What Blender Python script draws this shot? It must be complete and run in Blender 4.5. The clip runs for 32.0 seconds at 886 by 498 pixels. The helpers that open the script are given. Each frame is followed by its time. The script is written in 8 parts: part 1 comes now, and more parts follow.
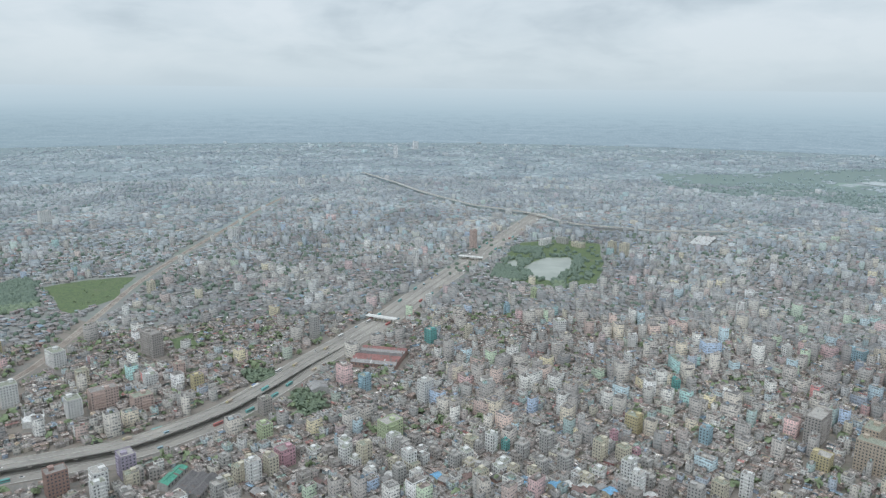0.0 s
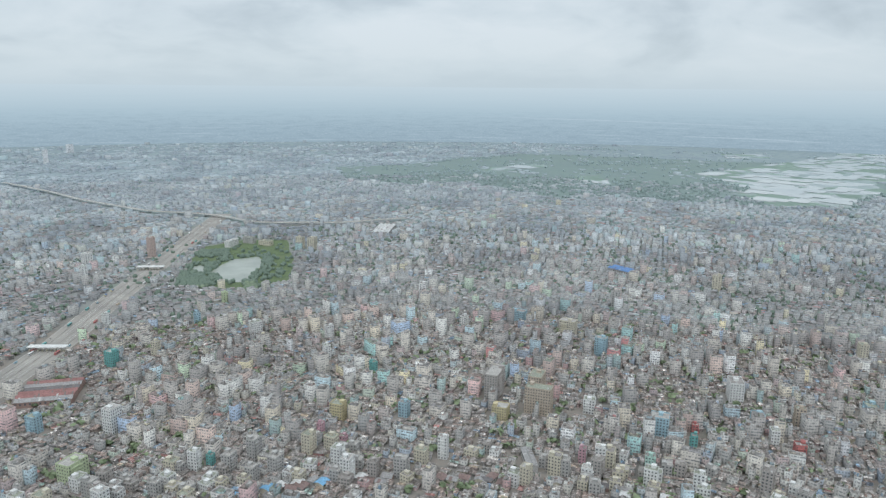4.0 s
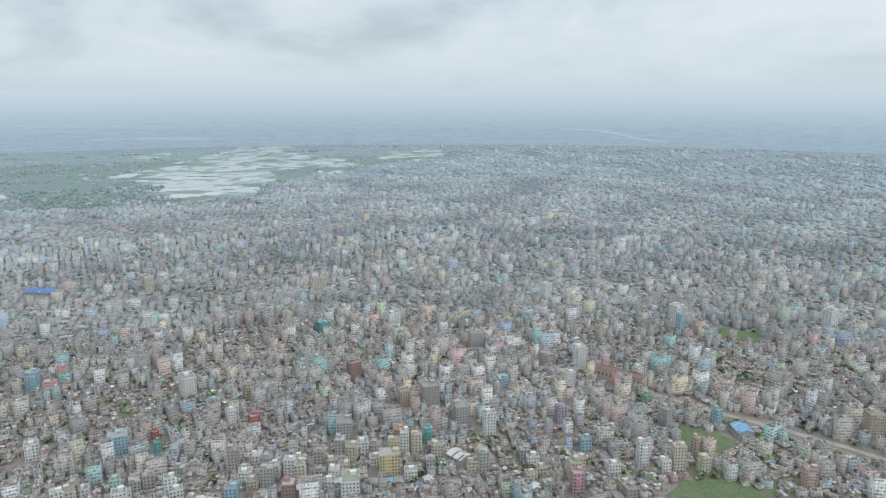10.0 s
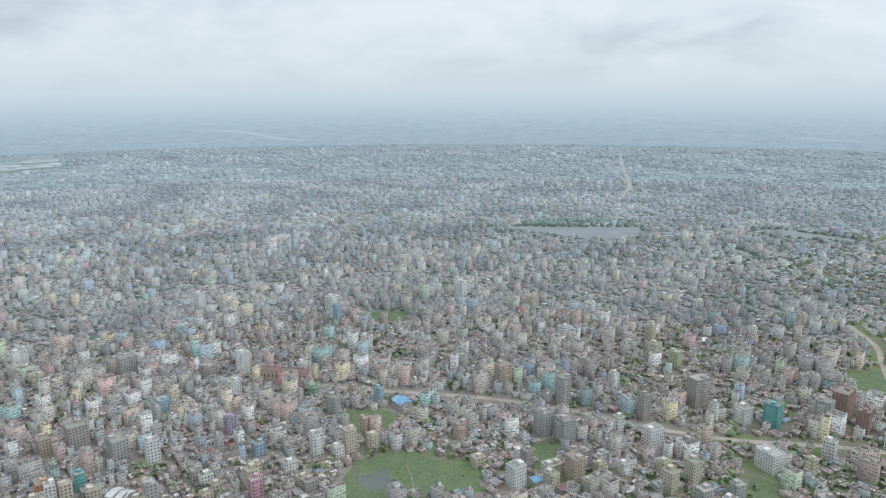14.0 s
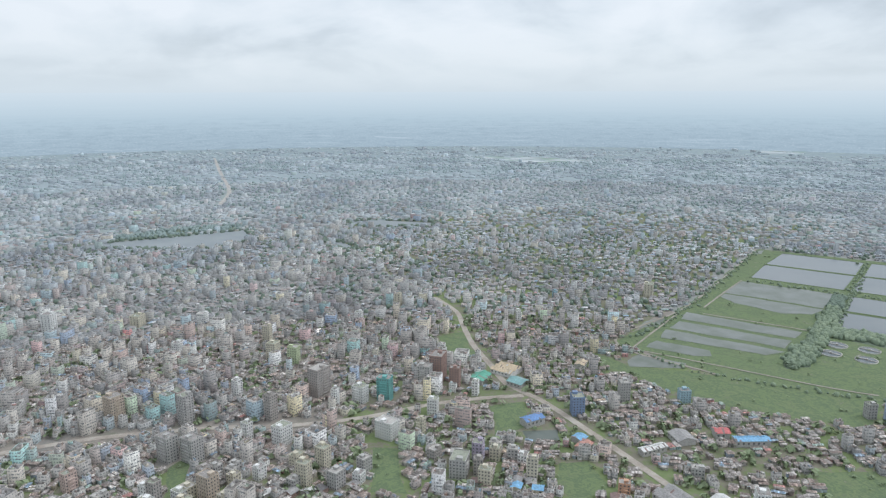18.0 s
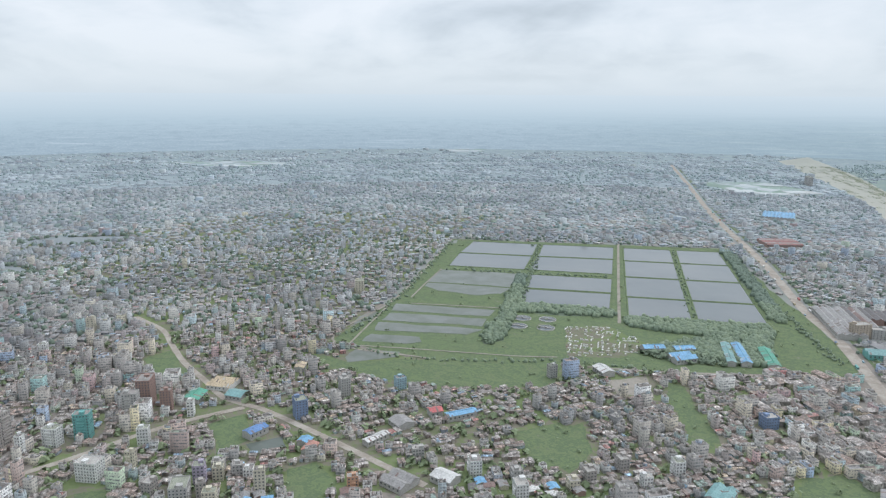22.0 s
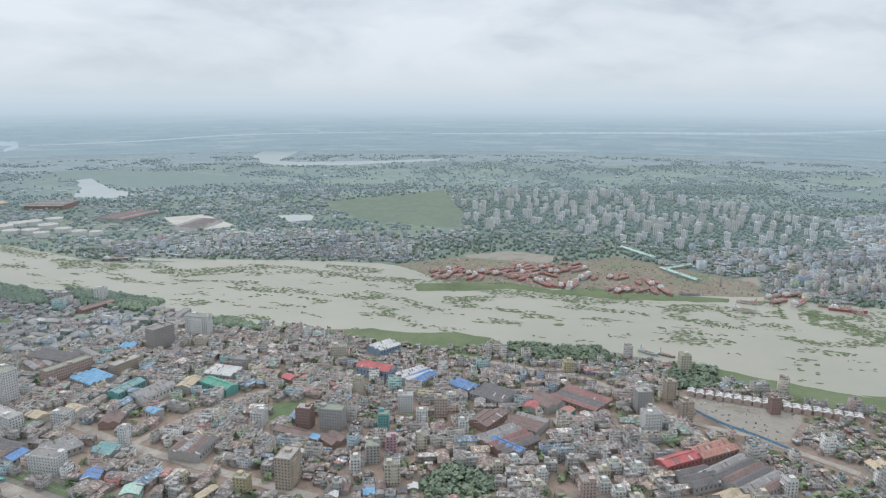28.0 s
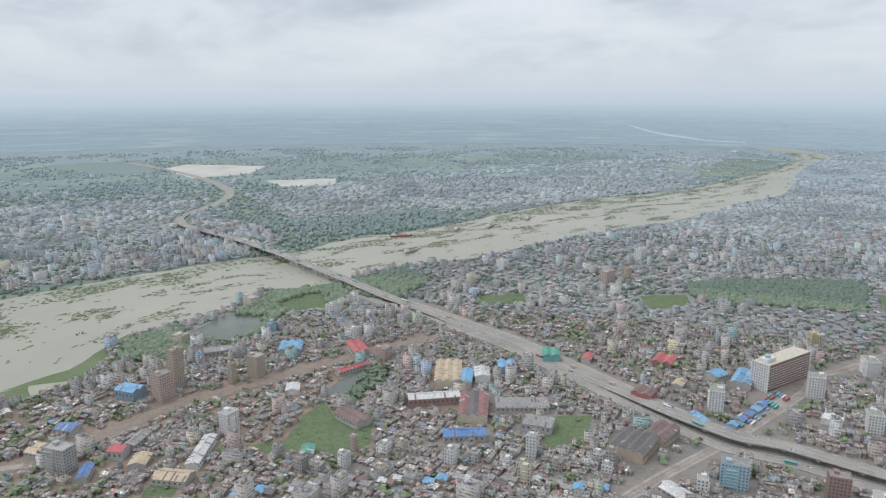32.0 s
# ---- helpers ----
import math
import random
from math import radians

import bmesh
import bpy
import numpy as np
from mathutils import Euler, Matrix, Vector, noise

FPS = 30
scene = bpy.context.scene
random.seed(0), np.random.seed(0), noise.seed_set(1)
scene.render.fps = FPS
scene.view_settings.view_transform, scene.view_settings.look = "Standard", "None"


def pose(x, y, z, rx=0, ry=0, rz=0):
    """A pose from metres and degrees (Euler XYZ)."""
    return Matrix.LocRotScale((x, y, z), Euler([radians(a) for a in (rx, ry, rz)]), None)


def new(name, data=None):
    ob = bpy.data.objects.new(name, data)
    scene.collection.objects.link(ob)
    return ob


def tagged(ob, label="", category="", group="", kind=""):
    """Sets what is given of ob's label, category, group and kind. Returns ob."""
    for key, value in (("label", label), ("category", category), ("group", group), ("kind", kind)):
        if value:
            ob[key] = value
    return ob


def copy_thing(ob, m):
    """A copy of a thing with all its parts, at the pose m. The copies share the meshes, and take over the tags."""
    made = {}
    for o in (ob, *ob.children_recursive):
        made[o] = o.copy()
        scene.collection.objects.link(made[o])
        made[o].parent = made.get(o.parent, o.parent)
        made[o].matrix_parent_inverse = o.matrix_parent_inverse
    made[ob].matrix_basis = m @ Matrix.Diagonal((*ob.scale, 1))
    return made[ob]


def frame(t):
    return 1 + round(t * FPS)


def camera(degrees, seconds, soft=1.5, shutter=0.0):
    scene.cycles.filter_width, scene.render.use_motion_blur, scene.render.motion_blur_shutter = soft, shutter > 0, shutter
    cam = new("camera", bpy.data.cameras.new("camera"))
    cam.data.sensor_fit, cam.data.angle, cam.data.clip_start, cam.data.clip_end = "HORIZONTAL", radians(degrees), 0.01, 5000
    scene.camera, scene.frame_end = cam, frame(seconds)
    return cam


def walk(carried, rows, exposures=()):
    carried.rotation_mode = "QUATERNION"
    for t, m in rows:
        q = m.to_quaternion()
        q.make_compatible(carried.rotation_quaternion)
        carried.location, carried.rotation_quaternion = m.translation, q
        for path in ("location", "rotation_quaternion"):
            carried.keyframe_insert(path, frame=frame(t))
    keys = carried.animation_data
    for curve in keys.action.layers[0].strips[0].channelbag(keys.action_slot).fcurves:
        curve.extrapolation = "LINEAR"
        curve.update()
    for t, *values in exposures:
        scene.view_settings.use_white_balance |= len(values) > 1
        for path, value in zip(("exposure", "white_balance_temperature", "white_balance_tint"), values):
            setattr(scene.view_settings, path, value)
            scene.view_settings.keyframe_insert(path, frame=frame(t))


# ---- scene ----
EYE = 340.0
PATH = [
    (0.0, 0.00, -12.77, 0.53),
    (0.5, -1.89, -12.77, 0.45),
    (1.0, -4.50, -12.78, 0.49),
    (1.5, -7.91, -12.78, 0.45),
    (2.0, -11.28, -12.79, 0.32),
    (2.5, -14.59, -12.81, 0.34),
    (4.5, -29.99, -12.83, 0.48),
    (5.0, -35.08, -12.79, 0.45),
    (5.5, -40.01, -12.80, 0.33),
    (6.0, -44.25, -12.77, 0.26),
    (6.5, -48.19, -12.76, 0.21),
    (7.0, -52.02, -12.75, 0.17),
    (7.5, -55.92, -12.74, 0.17),
    (8.0, -59.74, -12.72, 0.17),
    (8.5, -61.79, -12.69, 0.15),
    (9.0, -63.14, -12.64, 0.12),
    (9.5, -66.32, -12.64, 0.09),
    (10.0, -70.68, -12.64, 0.03),
    (10.5, -75.45, -12.64, -0.05),
    (11.0, -80.27, -12.67, -0.09),
    (11.5, -84.83, -12.70, -0.18),
    (12.0, -87.14, -12.66, -0.22),
    (12.5, -88.42, -12.64, -0.19),
    (13.0, -90.82, -12.64, -0.16),
    (13.5, -94.49, -12.65, -0.16),
    (14.0, -99.05, -12.67, -0.21),
    (14.5, -103.73, -12.67, -0.17),
    (16.5, -120.13, -12.63, -0.17),
    (17.0, -123.87, -12.57, -0.20),
    (17.5, -127.45, -12.54, -0.16),
    (18.0, -130.88, -12.50, -0.17),
    (18.5, -134.08, -12.48, -0.08),
    (19.0, -136.98, -12.44, 0.04),
    (19.5, -140.13, -12.42, 0.08),
    (20.0, -143.39, -12.37, 0.08),
    (20.5, -146.47, -12.38, 0.19),
    (21.0, -149.49, -12.34, 0.28),
    (21.5, -152.29, -12.29, 0.33),
    (22.0, -154.62, -12.29, 0.32),
    (22.5, -156.80, -12.26, 0.38),
    (23.0, -161.41, -12.23, 0.41),
    (23.5, -167.92, -12.19, 0.43),
    (24.0, -175.25, -12.16, 0.46),
    (24.5, -182.53, -12.16, 0.53),
    (26.5, -205.06, -12.10, 0.62),
    (27.0, -213.73, -12.07, 0.45),
    (27.5, -222.68, -12.10, 0.29),
    (28.0, -230.76, -12.14, 0.26),
    (28.5, -239.03, -12.22, 0.18),
    (29.0, -247.63, -12.24, 0.10),
    (29.5, -256.49, -12.29, 0.10),
    (30.0, -265.45, -12.37, 0.08),
    (30.5, -274.12, -12.48, 0.01),
    (31.0, -282.69, -12.56, 0.00),
    (31.5, -290.80, -12.68, -0.14),
    (32.0, -297.02, -12.76, -0.12),
]
cam = camera(64.2, 32.0, soft=1.3)
walk(cam, [(t, pose(0, 0, EYE, 90 + pitch, 0, yaw) @ pose(0, 0, 0, 0, 0, roll)) for t, yaw, pitch, roll in PATH], exposures=[(0.0, 0.24, 5900, 8.5), (14.0, 0.35, 5940, 9.5), (20.0, 0.43, 5960, 12.5), (26.0, 0.38, 5960, 12.0), (32.0, 0.29, 6050, 14.0)])


# ---- world: overcast monsoon sky ----
def nd(nt, kind, **props):
    n = nt.nodes.new(kind)
    for k, v in props.items():
        if k in n.inputs:
            n.inputs[k].default_value = v
    return n


def math_node(nt, op, a, b=None, clamp=False):
    n = nt.nodes.new("ShaderNodeMath")
    n.operation, n.use_clamp = op, clamp
    for i, v in enumerate((a, b)):
        if v is None:
            continue
        if isinstance(v, (int, float)):
            n.inputs[i].default_value = v
        else:
            nt.links.new(v, n.inputs[i])
    return n.outputs[0]


def ramp_node(nt, fac, stops, mode="LINEAR"):
    n = nt.nodes.new("ShaderNodeValToRGB")
    n.color_ramp.interpolation = mode
    els = n.color_ramp.elements
    while len(els) < len(stops):
        els.new(0.5)
    for e, (p, c) in zip(els, stops):
        e.position, e.color = p, (*c, 1)
    nt.links.new(fac, n.inputs[0])
    return n.outputs[0]


def mix_node(nt, fac, a, b, blend="MIX"):
    n = nt.nodes.new("ShaderNodeMix")
    n.data_type, n.blend_type = "RGBA", blend
    for sock, v in ((n.inputs[0], fac), (n.inputs[6], a), (n.inputs[7], b)):
        if isinstance(v, (int, float)):
            sock.default_value = v
        elif isinstance(v, tuple):
            sock.default_value = (*v, 1)
        else:
            nt.links.new(v, sock)
    return n.outputs[2]


def make_world():
    w = bpy.data.worlds.new("overcast_sky")
    scene.world = w
    w.use_nodes = True
    nt = w.node_tree
    nt.nodes.clear()
    co = nt.nodes.new("ShaderNodeTexCoord")
    sep = nt.nodes.new("ShaderNodeSeparateXYZ")
    nt.links.new(co.outputs["Generated"], sep.inputs[0])
    x, y, z = sep.outputs
    up = math_node(nt, "ADD", math_node(nt, "MAXIMUM", z, 0.0), 0.30)
    com = nt.nodes.new("ShaderNodeCombineXYZ")
    nt.links.new(math_node(nt, "DIVIDE", x, up), com.inputs[0])
    nt.links.new(math_node(nt, "DIVIDE", y, up), com.inputs[1])
    big = nd(nt, "ShaderNodeTexNoise", Scale=1.25, Detail=5.0, Roughness=0.5, Distortion=0.7)
    nt.links.new(com.outputs[0], big.inputs["Vector"])
    small = nd(nt, "ShaderNodeTexNoise", Scale=4.2, Detail=6.0, Roughness=0.55, Distortion=0.4)
    nt.links.new(com.outputs[0], small.inputs["Vector"])
    f = math_node(nt, "ADD", math_node(nt, "MULTIPLY", big.outputs[0], 0.72), math_node(nt, "MULTIPLY", small.outputs[0], 0.28))
    cloud = ramp_node(nt, f, [(0.33, (0.41, 0.445, 0.45)), (0.42, (0.49, 0.525, 0.53)), (0.50, (0.575, 0.605, 0.60)), (0.61, (0.65, 0.665, 0.65))])
    # low air near the horizon, thick and blue-grey
    low = math_node(nt, "POWER", math_node(nt, "SUBTRACT", 1.0, math_node(nt, "MINIMUM", math_node(nt, "DIVIDE", math_node(nt, "MAXIMUM", z, 0.0), 0.115), 1.0)), 1.6)
    air = ramp_node(nt, low, [(0.0, (0.565, 0.60, 0.60)), (0.4, (0.555, 0.595, 0.595)), (0.75, (0.53, 0.58, 0.585)), (1.0, (0.50, 0.555, 0.565))])
    clouds = mix_node(nt, math_node(nt, "MULTIPLY", low, 0.92), cloud, air)
    sky = nt.nodes.new("ShaderNodeTexSky")
    sky.sky_type, sky.sun_disc = "NISHITA", False
    sky.sun_elevation, sky.sun_rotation = radians(62), radians(150)
    dim = mix_node(nt, 1.0, sky.outputs[0], (0.1, 0.1, 0.1), "MULTIPLY")
    cover = mix_node(nt, 0.93, dim, clouds)
    bg = nt.nodes.new("ShaderNodeBackground")
    bg.inputs[1].default_value = 1.0
    nt.links.new(cover, bg.inputs[0])
    out = nt.nodes.new("ShaderNodeOutputWorld")
    nt.links.new(bg.outputs[0], out.inputs[0])


make_world()
sun_data = bpy.data.lights.new("sun", "SUN")
sun_data.energy, sun_data.angle, sun_data.color = 1.35, radians(70), (1.0, 0.96, 0.9)
sun = new("sun", sun_data)
sun.matrix_world = pose(0, 0, 800, 28, 0, -30)
tagged(sun, "soft sun behind cloud", "sun", kind="structure")


# ---- materials ----
def material(name, rough=0.85, metal=0.0, spec=0.3):
    m = bpy.data.materials.new(name)
    m.use_nodes = True
    b = m.node_tree.nodes["Principled BSDF"]
    b.inputs["Roughness"].default_value, b.inputs["Metallic"].default_value = rough, metal
    b.inputs["Specular IOR Level"].default_value = spec
    return m, m.node_tree, b


def object_noise(nt, scale, detail=4.0, rough=0.6, coords="Object"):
    co = nt.nodes.new("ShaderNodeTexCoord")
    n = nd(nt, "ShaderNodeTexNoise", Scale=scale, Detail=detail, Roughness=rough)
    nt.links.new(co.outputs[coords], n.inputs["Vector"])
    return n.outputs[0]


def world_noise(nt, scale, detail=4.0, rough=0.6):
    geo = nt.nodes.new("ShaderNodeNewGeometry")
    n = nd(nt, "ShaderNodeTexNoise", Scale=scale, Detail=detail, Roughness=rough)
    nt.links.new(geo.outputs["Position"], n.inputs["Vector"])
    return n.outputs[0]


def bump(nt, b, height, strength, distance):
    n = nd(nt, "ShaderNodeBump", Strength=strength, Distance=distance)
    nt.links.new(height, n.inputs["Height"])
    nt.links.new(n.outputs[0], b.inputs["Normal"])


def stained(name, colour, rough=0.85, vary=0.25, scale=0.25, fine=1.6, metal=0.0, relief=0.15):
    """A plain surface with stains at two sizes."""
    m, nt, b = material(name, rough, metal)
    a = world_noise(nt, scale, 6.0, 0.72)
    c = world_noise(nt, fine, 4.0, 0.7)
    dark = tuple(v * (1 - vary) for v in colour)
    light = tuple(min(1.0, v * (1 + vary * 0.6)) for v in colour)
    col = ramp_node(nt, a, [(0.3, dark), (0.5, colour), (0.72, light)])
    col = mix_node(nt, ramp_node(nt, c, [(0.42, (0, 0, 0)), (0.66, (0.75, 0.75, 0.75))]), col, tuple(v * 0.62 for v in dark))
    nt.links.new(col, b.inputs["Base Color"])
    bump(nt, b, c, relief, 0.2)
    return m


def two_tone(name, stops, scale, detail=5.0, rough=0.9, fine=0.5, relief=0.3, spec=0.2):
    m, nt, b = material(name, rough, 0.0, spec)
    a = world_noise(nt, scale, detail, 0.62)
    c = world_noise(nt, fine, 4.0, 0.6)
    f = math_node(nt, "ADD", math_node(nt, "MULTIPLY", a, 0.7), math_node(nt, "MULTIPLY", c, 0.3))
    nt.links.new(ramp_node(nt, f, stops), b.inputs["Base Color"])
    bump(nt, b, c, relief, 0.5)
    return m


def island_random(nt):
    geo = nt.nodes.new("ShaderNodeNewGeometry")
    return geo.outputs["Random Per Island"]


def object_random(nt):
    return nt.nodes.new("ShaderNodeObjectInfo").outputs["Random"]


WALL_STOPS = [(0.0, (0.45, 0.425, 0.4)), (0.13, (0.55, 0.525, 0.485)), (0.25, (0.69, 0.685, 0.66)), (0.33, (0.34, 0.325, 0.31)), (0.43, (0.606, 0.555, 0.469)), (0.52, (0.49, 0.46, 0.42)), (0.61, (0.77, 0.765, 0.74)), (0.67, (0.568, 0.467, 0.424)), (0.73, (0.472, 0.573, 0.616)), (0.775, (0.645, 0.587, 0.429)), (0.82, (0.406, 0.327, 0.298)), (0.87, (0.36, 0.519, 0.511)), (0.9, (0.6, 0.449, 0.441)), (0.93, (0.506, 0.592, 0.462)), (0.955, (0.396, 0.476, 0.598)), (0.985, (0.51, 0.244, 0.236))]
ROOF_STOPS = [(0.0, (0.313, 0.296, 0.278)), (0.22, (0.418, 0.4, 0.377)), (0.42, (0.296, 0.281, 0.274)), (0.58, (0.348, 0.313, 0.284)), (0.74, (0.487, 0.464, 0.435)), (0.84, (0.255, 0.302, 0.22)), (0.9, (0.348, 0.261, 0.226)), (0.97, (0.65, 0.638, 0.615))]
TIN_STOPS = [(0.0, (0.286, 0.253, 0.235)), (0.18, (0.302, 0.224, 0.183)), (0.32, (0.358, 0.322, 0.297)), (0.46, (0.286, 0.206, 0.174)), (0.58, (0.448, 0.406, 0.376)), (0.66, (0.286, 0.244, 0.217)), (0.8, (0.358, 0.25, 0.198)), (0.875, (0.224, 0.354, 0.495)), (0.9, (0.269, 0.395, 0.337)), (0.92, (0.47, 0.177, 0.148)), (0.94, (0.538, 0.416, 0.287)), (0.96, (0.806, 0.749, 0.693))]


TALL_STOPS = [(p, tuple(min(0.88, max(0.05, (sum(c) / 3 + (v - sum(c) / 3) * 1.35) * 1.17 + 0.02)) for v in c)) for p, c in WALL_STOPS]
WALL_LOW_STOPS = [(p, tuple(v * 0.74 + t * 0.3 for v, t in zip(c, (0.345, 0.362, 0.35)))) for p, c in WALL_STOPS]


def hazed(stops, share, tone=(0.385, 0.435, 0.475)):
    """The same paints, paler and greyer from blended-in haze, for the quarters further out."""
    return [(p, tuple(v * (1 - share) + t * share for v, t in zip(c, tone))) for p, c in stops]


def windowed(name, stops=None, colour=None, by_object=False, contrast=0.62):
    """Rendered walls: storey bands and rows of windows, drawn in metres along the wall."""
    m, nt, b = material(name, 0.8, 0.0, 0.3)
    if stops:
        base = ramp_node(nt, object_random(nt) if by_object else island_random(nt), stops, "CONSTANT")
    else:
        rgb = nt.nodes.new("ShaderNodeRGB")
        rgb.outputs[0].default_value = (*colour, 1)
        base = rgb.outputs[0]
    st = world_noise(nt, 0.35, 5.0, 0.7)
    base = mix_node(nt, ramp_node(nt, st, [(0.42, (0, 0, 0)), (0.66, (0.75 * contrast, 0.75 * contrast, 0.75 * contrast))]), base, (0.30, 0.28, 0.26))
    base = mix_node(nt, 1.0, base, ramp_node(nt, world_noise(nt, 0.0045, 3.0), [(0.36, (0.74, 0.75, 0.77)), (0.5, (0.98, 0.98, 0.97)), (0.64, (1.2, 1.19, 1.16))]), "MULTIPLY")
    uv = nt.nodes.new("ShaderNodeUVMap")
    sep = nt.nodes.new("ShaderNodeSeparateXYZ")
    nt.links.new(uv.outputs[0], sep.inputs[0])
    u = math_node(nt, "FRACT", math_node(nt, "DIVIDE", sep.outputs[0], 2.7))
    v = math_node(nt, "FRACT", math_node(nt, "DIVIDE", sep.outputs[1], 3.1))
    inu = math_node(nt, "LESS_THAN", math_node(nt, "ABSOLUTE", math_node(nt, "SUBTRACT", u, 0.5)), 0.24)
    inv = math_node(nt, "LESS_THAN", math_node(nt, "ABSOLUTE", math_node(nt, "SUBTRACT", v, 0.56)), 0.23)
    win = math_node(nt, "MULTIPLY", inu, inv)
    cell = nt.nodes.new("ShaderNodeCombineXYZ")
    nt.links.new(math_node(nt, "FLOOR", math_node(nt, "DIVIDE", sep.outputs[0], 2.7)), cell.inputs[0])
    nt.links.new(math_node(nt, "FLOOR", math_node(nt, "DIVIDE", sep.outputs[1], 3.1)), cell.inputs[1])
    odd = nt.nodes.new("ShaderNodeTexWhiteNoise")
    odd.noise_dimensions = "2D"
    nt.links.new(cell.outputs[0], odd.inputs["Vector"])
    wide = math_node(nt, "MULTIPLY", math_node(nt, "GREATER_THAN", odd.outputs["Value"], 0.72), math_node(nt, "LESS_THAN", math_node(nt, "ABSOLUTE", math_node(nt, "SUBTRACT", v, 0.62)), 0.2))
    win = math_node(nt, "MAXIMUM", math_node(nt, "MULTIPLY", win, math_node(nt, "ADD", 0.45, math_node(nt, "MULTIPLY", odd.outputs["Value"], 0.75))), wide)
    win = math_node(nt, "MINIMUM", win, 1.0)
    # storey line: slab edge, with balcony shadow painted in as a darker band
    slab = math_node(nt, "LESS_THAN", v, 0.10)
    col = mix_node(nt, math_node(nt, "MULTIPLY", slab, 0.5 * contrast), base, (0.26, 0.25, 0.24))
    col = mix_node(nt, math_node(nt, "MULTIPLY", win, contrast), col, (0.12, 0.13, 0.14))
    nt.links.new(col, b.inputs["Base Color"])
    nt.links.new(math_node(nt, "SUBTRACT", 0.85, math_node(nt, "MULTIPLY", win, 0.55)), b.inputs["Roughness"])
    return m


def varied(name, stops, by_object=False, rough=0.85, ribs=0.0, metal=0.0):
    """Roofs and sheets whose colour differs from piece to piece, weathered."""
    m, nt, b = material(name, rough, metal, 0.3)
    base = ramp_node(nt, object_random(nt) if by_object else island_random(nt), stops, "CONSTANT")
    a = world_noise(nt, 0.22, 5.0, 0.7)
    c = world_noise(nt, 1.3, 4.0, 0.65)
    col = mix_node(nt, ramp_node(nt, a, [(0.40, (0, 0, 0)), (0.62, (0.6, 0.6, 0.6))]), base, (0.20, 0.185, 0.17))
    col = mix_node(nt, ramp_node(nt, c, [(0.54, (0, 0, 0)), (0.64, (0.5, 0.5, 0.5))]), col, (0.52, 0.50, 0.47))
    col = mix_node(nt, ramp_node(nt, world_noise(nt, 0.8, 3.0, 0.7), [(0.55, (0, 0, 0)), (0.64, (0.7, 0.7, 0.7))]), col, (0.16, 0.155, 0.14))
    geo = nt.nodes.new("ShaderNodeNewGeometry")
    patch = nd(nt, "ShaderNodeTexVoronoi", Scale=0.36)
    patch.distance = "CHEBYCHEV"
    nt.links.new(geo.outputs["Position"], patch.inputs["Vector"])
    tint = nt.nodes.new("ShaderNodeSeparateColor")
    nt.links.new(patch.outputs["Color"], tint.inputs[0])
    col = mix_node(nt, 1.0, col, math_node(nt, "ADD", 0.56, math_node(nt, "MULTIPLY", tint.outputs[0], 0.74)), "MULTIPLY")
    if ribs:
        uv = nt.nodes.new("ShaderNodeUVMap")
        part = nt.nodes.new("ShaderNodeSeparateXYZ")
        nt.links.new(uv.outputs[0], part.inputs[0])
        cell = nt.nodes.new("ShaderNodeCombineXYZ")
        nt.links.new(math_node(nt, "FLOOR", math_node(nt, "DIVIDE", part.outputs[0], 1.1)), cell.inputs[0])
        nt.links.new(math_node(nt, "FLOOR", math_node(nt, "DIVIDE", part.outputs[1], 2.4)), cell.inputs[1])
        own = nt.nodes.new("ShaderNodeTexWhiteNoise")
        own.noise_dimensions = "2D"
        nt.links.new(cell.outputs[0], own.inputs["Vector"])
        col = mix_node(nt, ribs, col, ramp_node(nt, own.outputs["Value"], [(0.0, (0.62, 0.58, 0.55)), (0.5, (0.95, 0.94, 0.93)), (0.85, (1.1, 1.1, 1.1)), (1.0, (1.9, 1.9, 1.9))]), "MULTIPLY")
    nt.links.new(col, b.inputs["Base Color"])
    bump(nt, b, c, 0.2, 0.2)
    return m


def foliage(name, stops):
    m, nt, b = material(name, 0.75, 0.0, 0.2)
    r = island_random(nt)
    n = world_noise(nt, 0.03, 3.0)
    f = math_node(nt, "ADD", math_node(nt, "MULTIPLY", r, 0.6), math_node(nt, "MULTIPLY", n, 0.4))
    nt.links.new(ramp_node(nt, f, stops), b.inputs["Base Color"])
    return m


def water(name, colour, colour_b, rough=0.12, wave=0.15, scale=0.004):
    m, nt, b = material(name, rough, 0.0, 0.5)
    b.inputs["IOR"].default_value = 1.33
    a = world_noise(nt, scale, 5.0, 0.6)
    nt.links.new(ramp_node(nt, a, [(0.35, colour), (0.65, colour_b)]), b.inputs["Base Color"])
    w = world_noise(nt, 0.25, 3.0)
    bump(nt, b, w, wave, 0.4)
    return m


M = {}
M["city_ground"] = two_tone("city_ground", [(0.32, (0.15, 0.175, 0.115)), (0.42, (0.22, 0.205, 0.18)), (0.50, (0.285, 0.255, 0.225)), (0.58, (0.215, 0.21, 0.195)), (0.68, (0.33, 0.305, 0.27))], 0.012, fine=0.16)
M["grass"] = two_tone("grass", [(0.30, (0.10, 0.137, 0.083)), (0.40, (0.128, 0.173, 0.095)), (0.46, (0.16, 0.21, 0.103)), (0.50, (0.11, 0.15, 0.088)), (0.56, (0.165, 0.21, 0.107)), (0.61, (0.13, 0.167, 0.095)), (0.68, (0.235, 0.235, 0.175))], 0.035, fine=0.22)
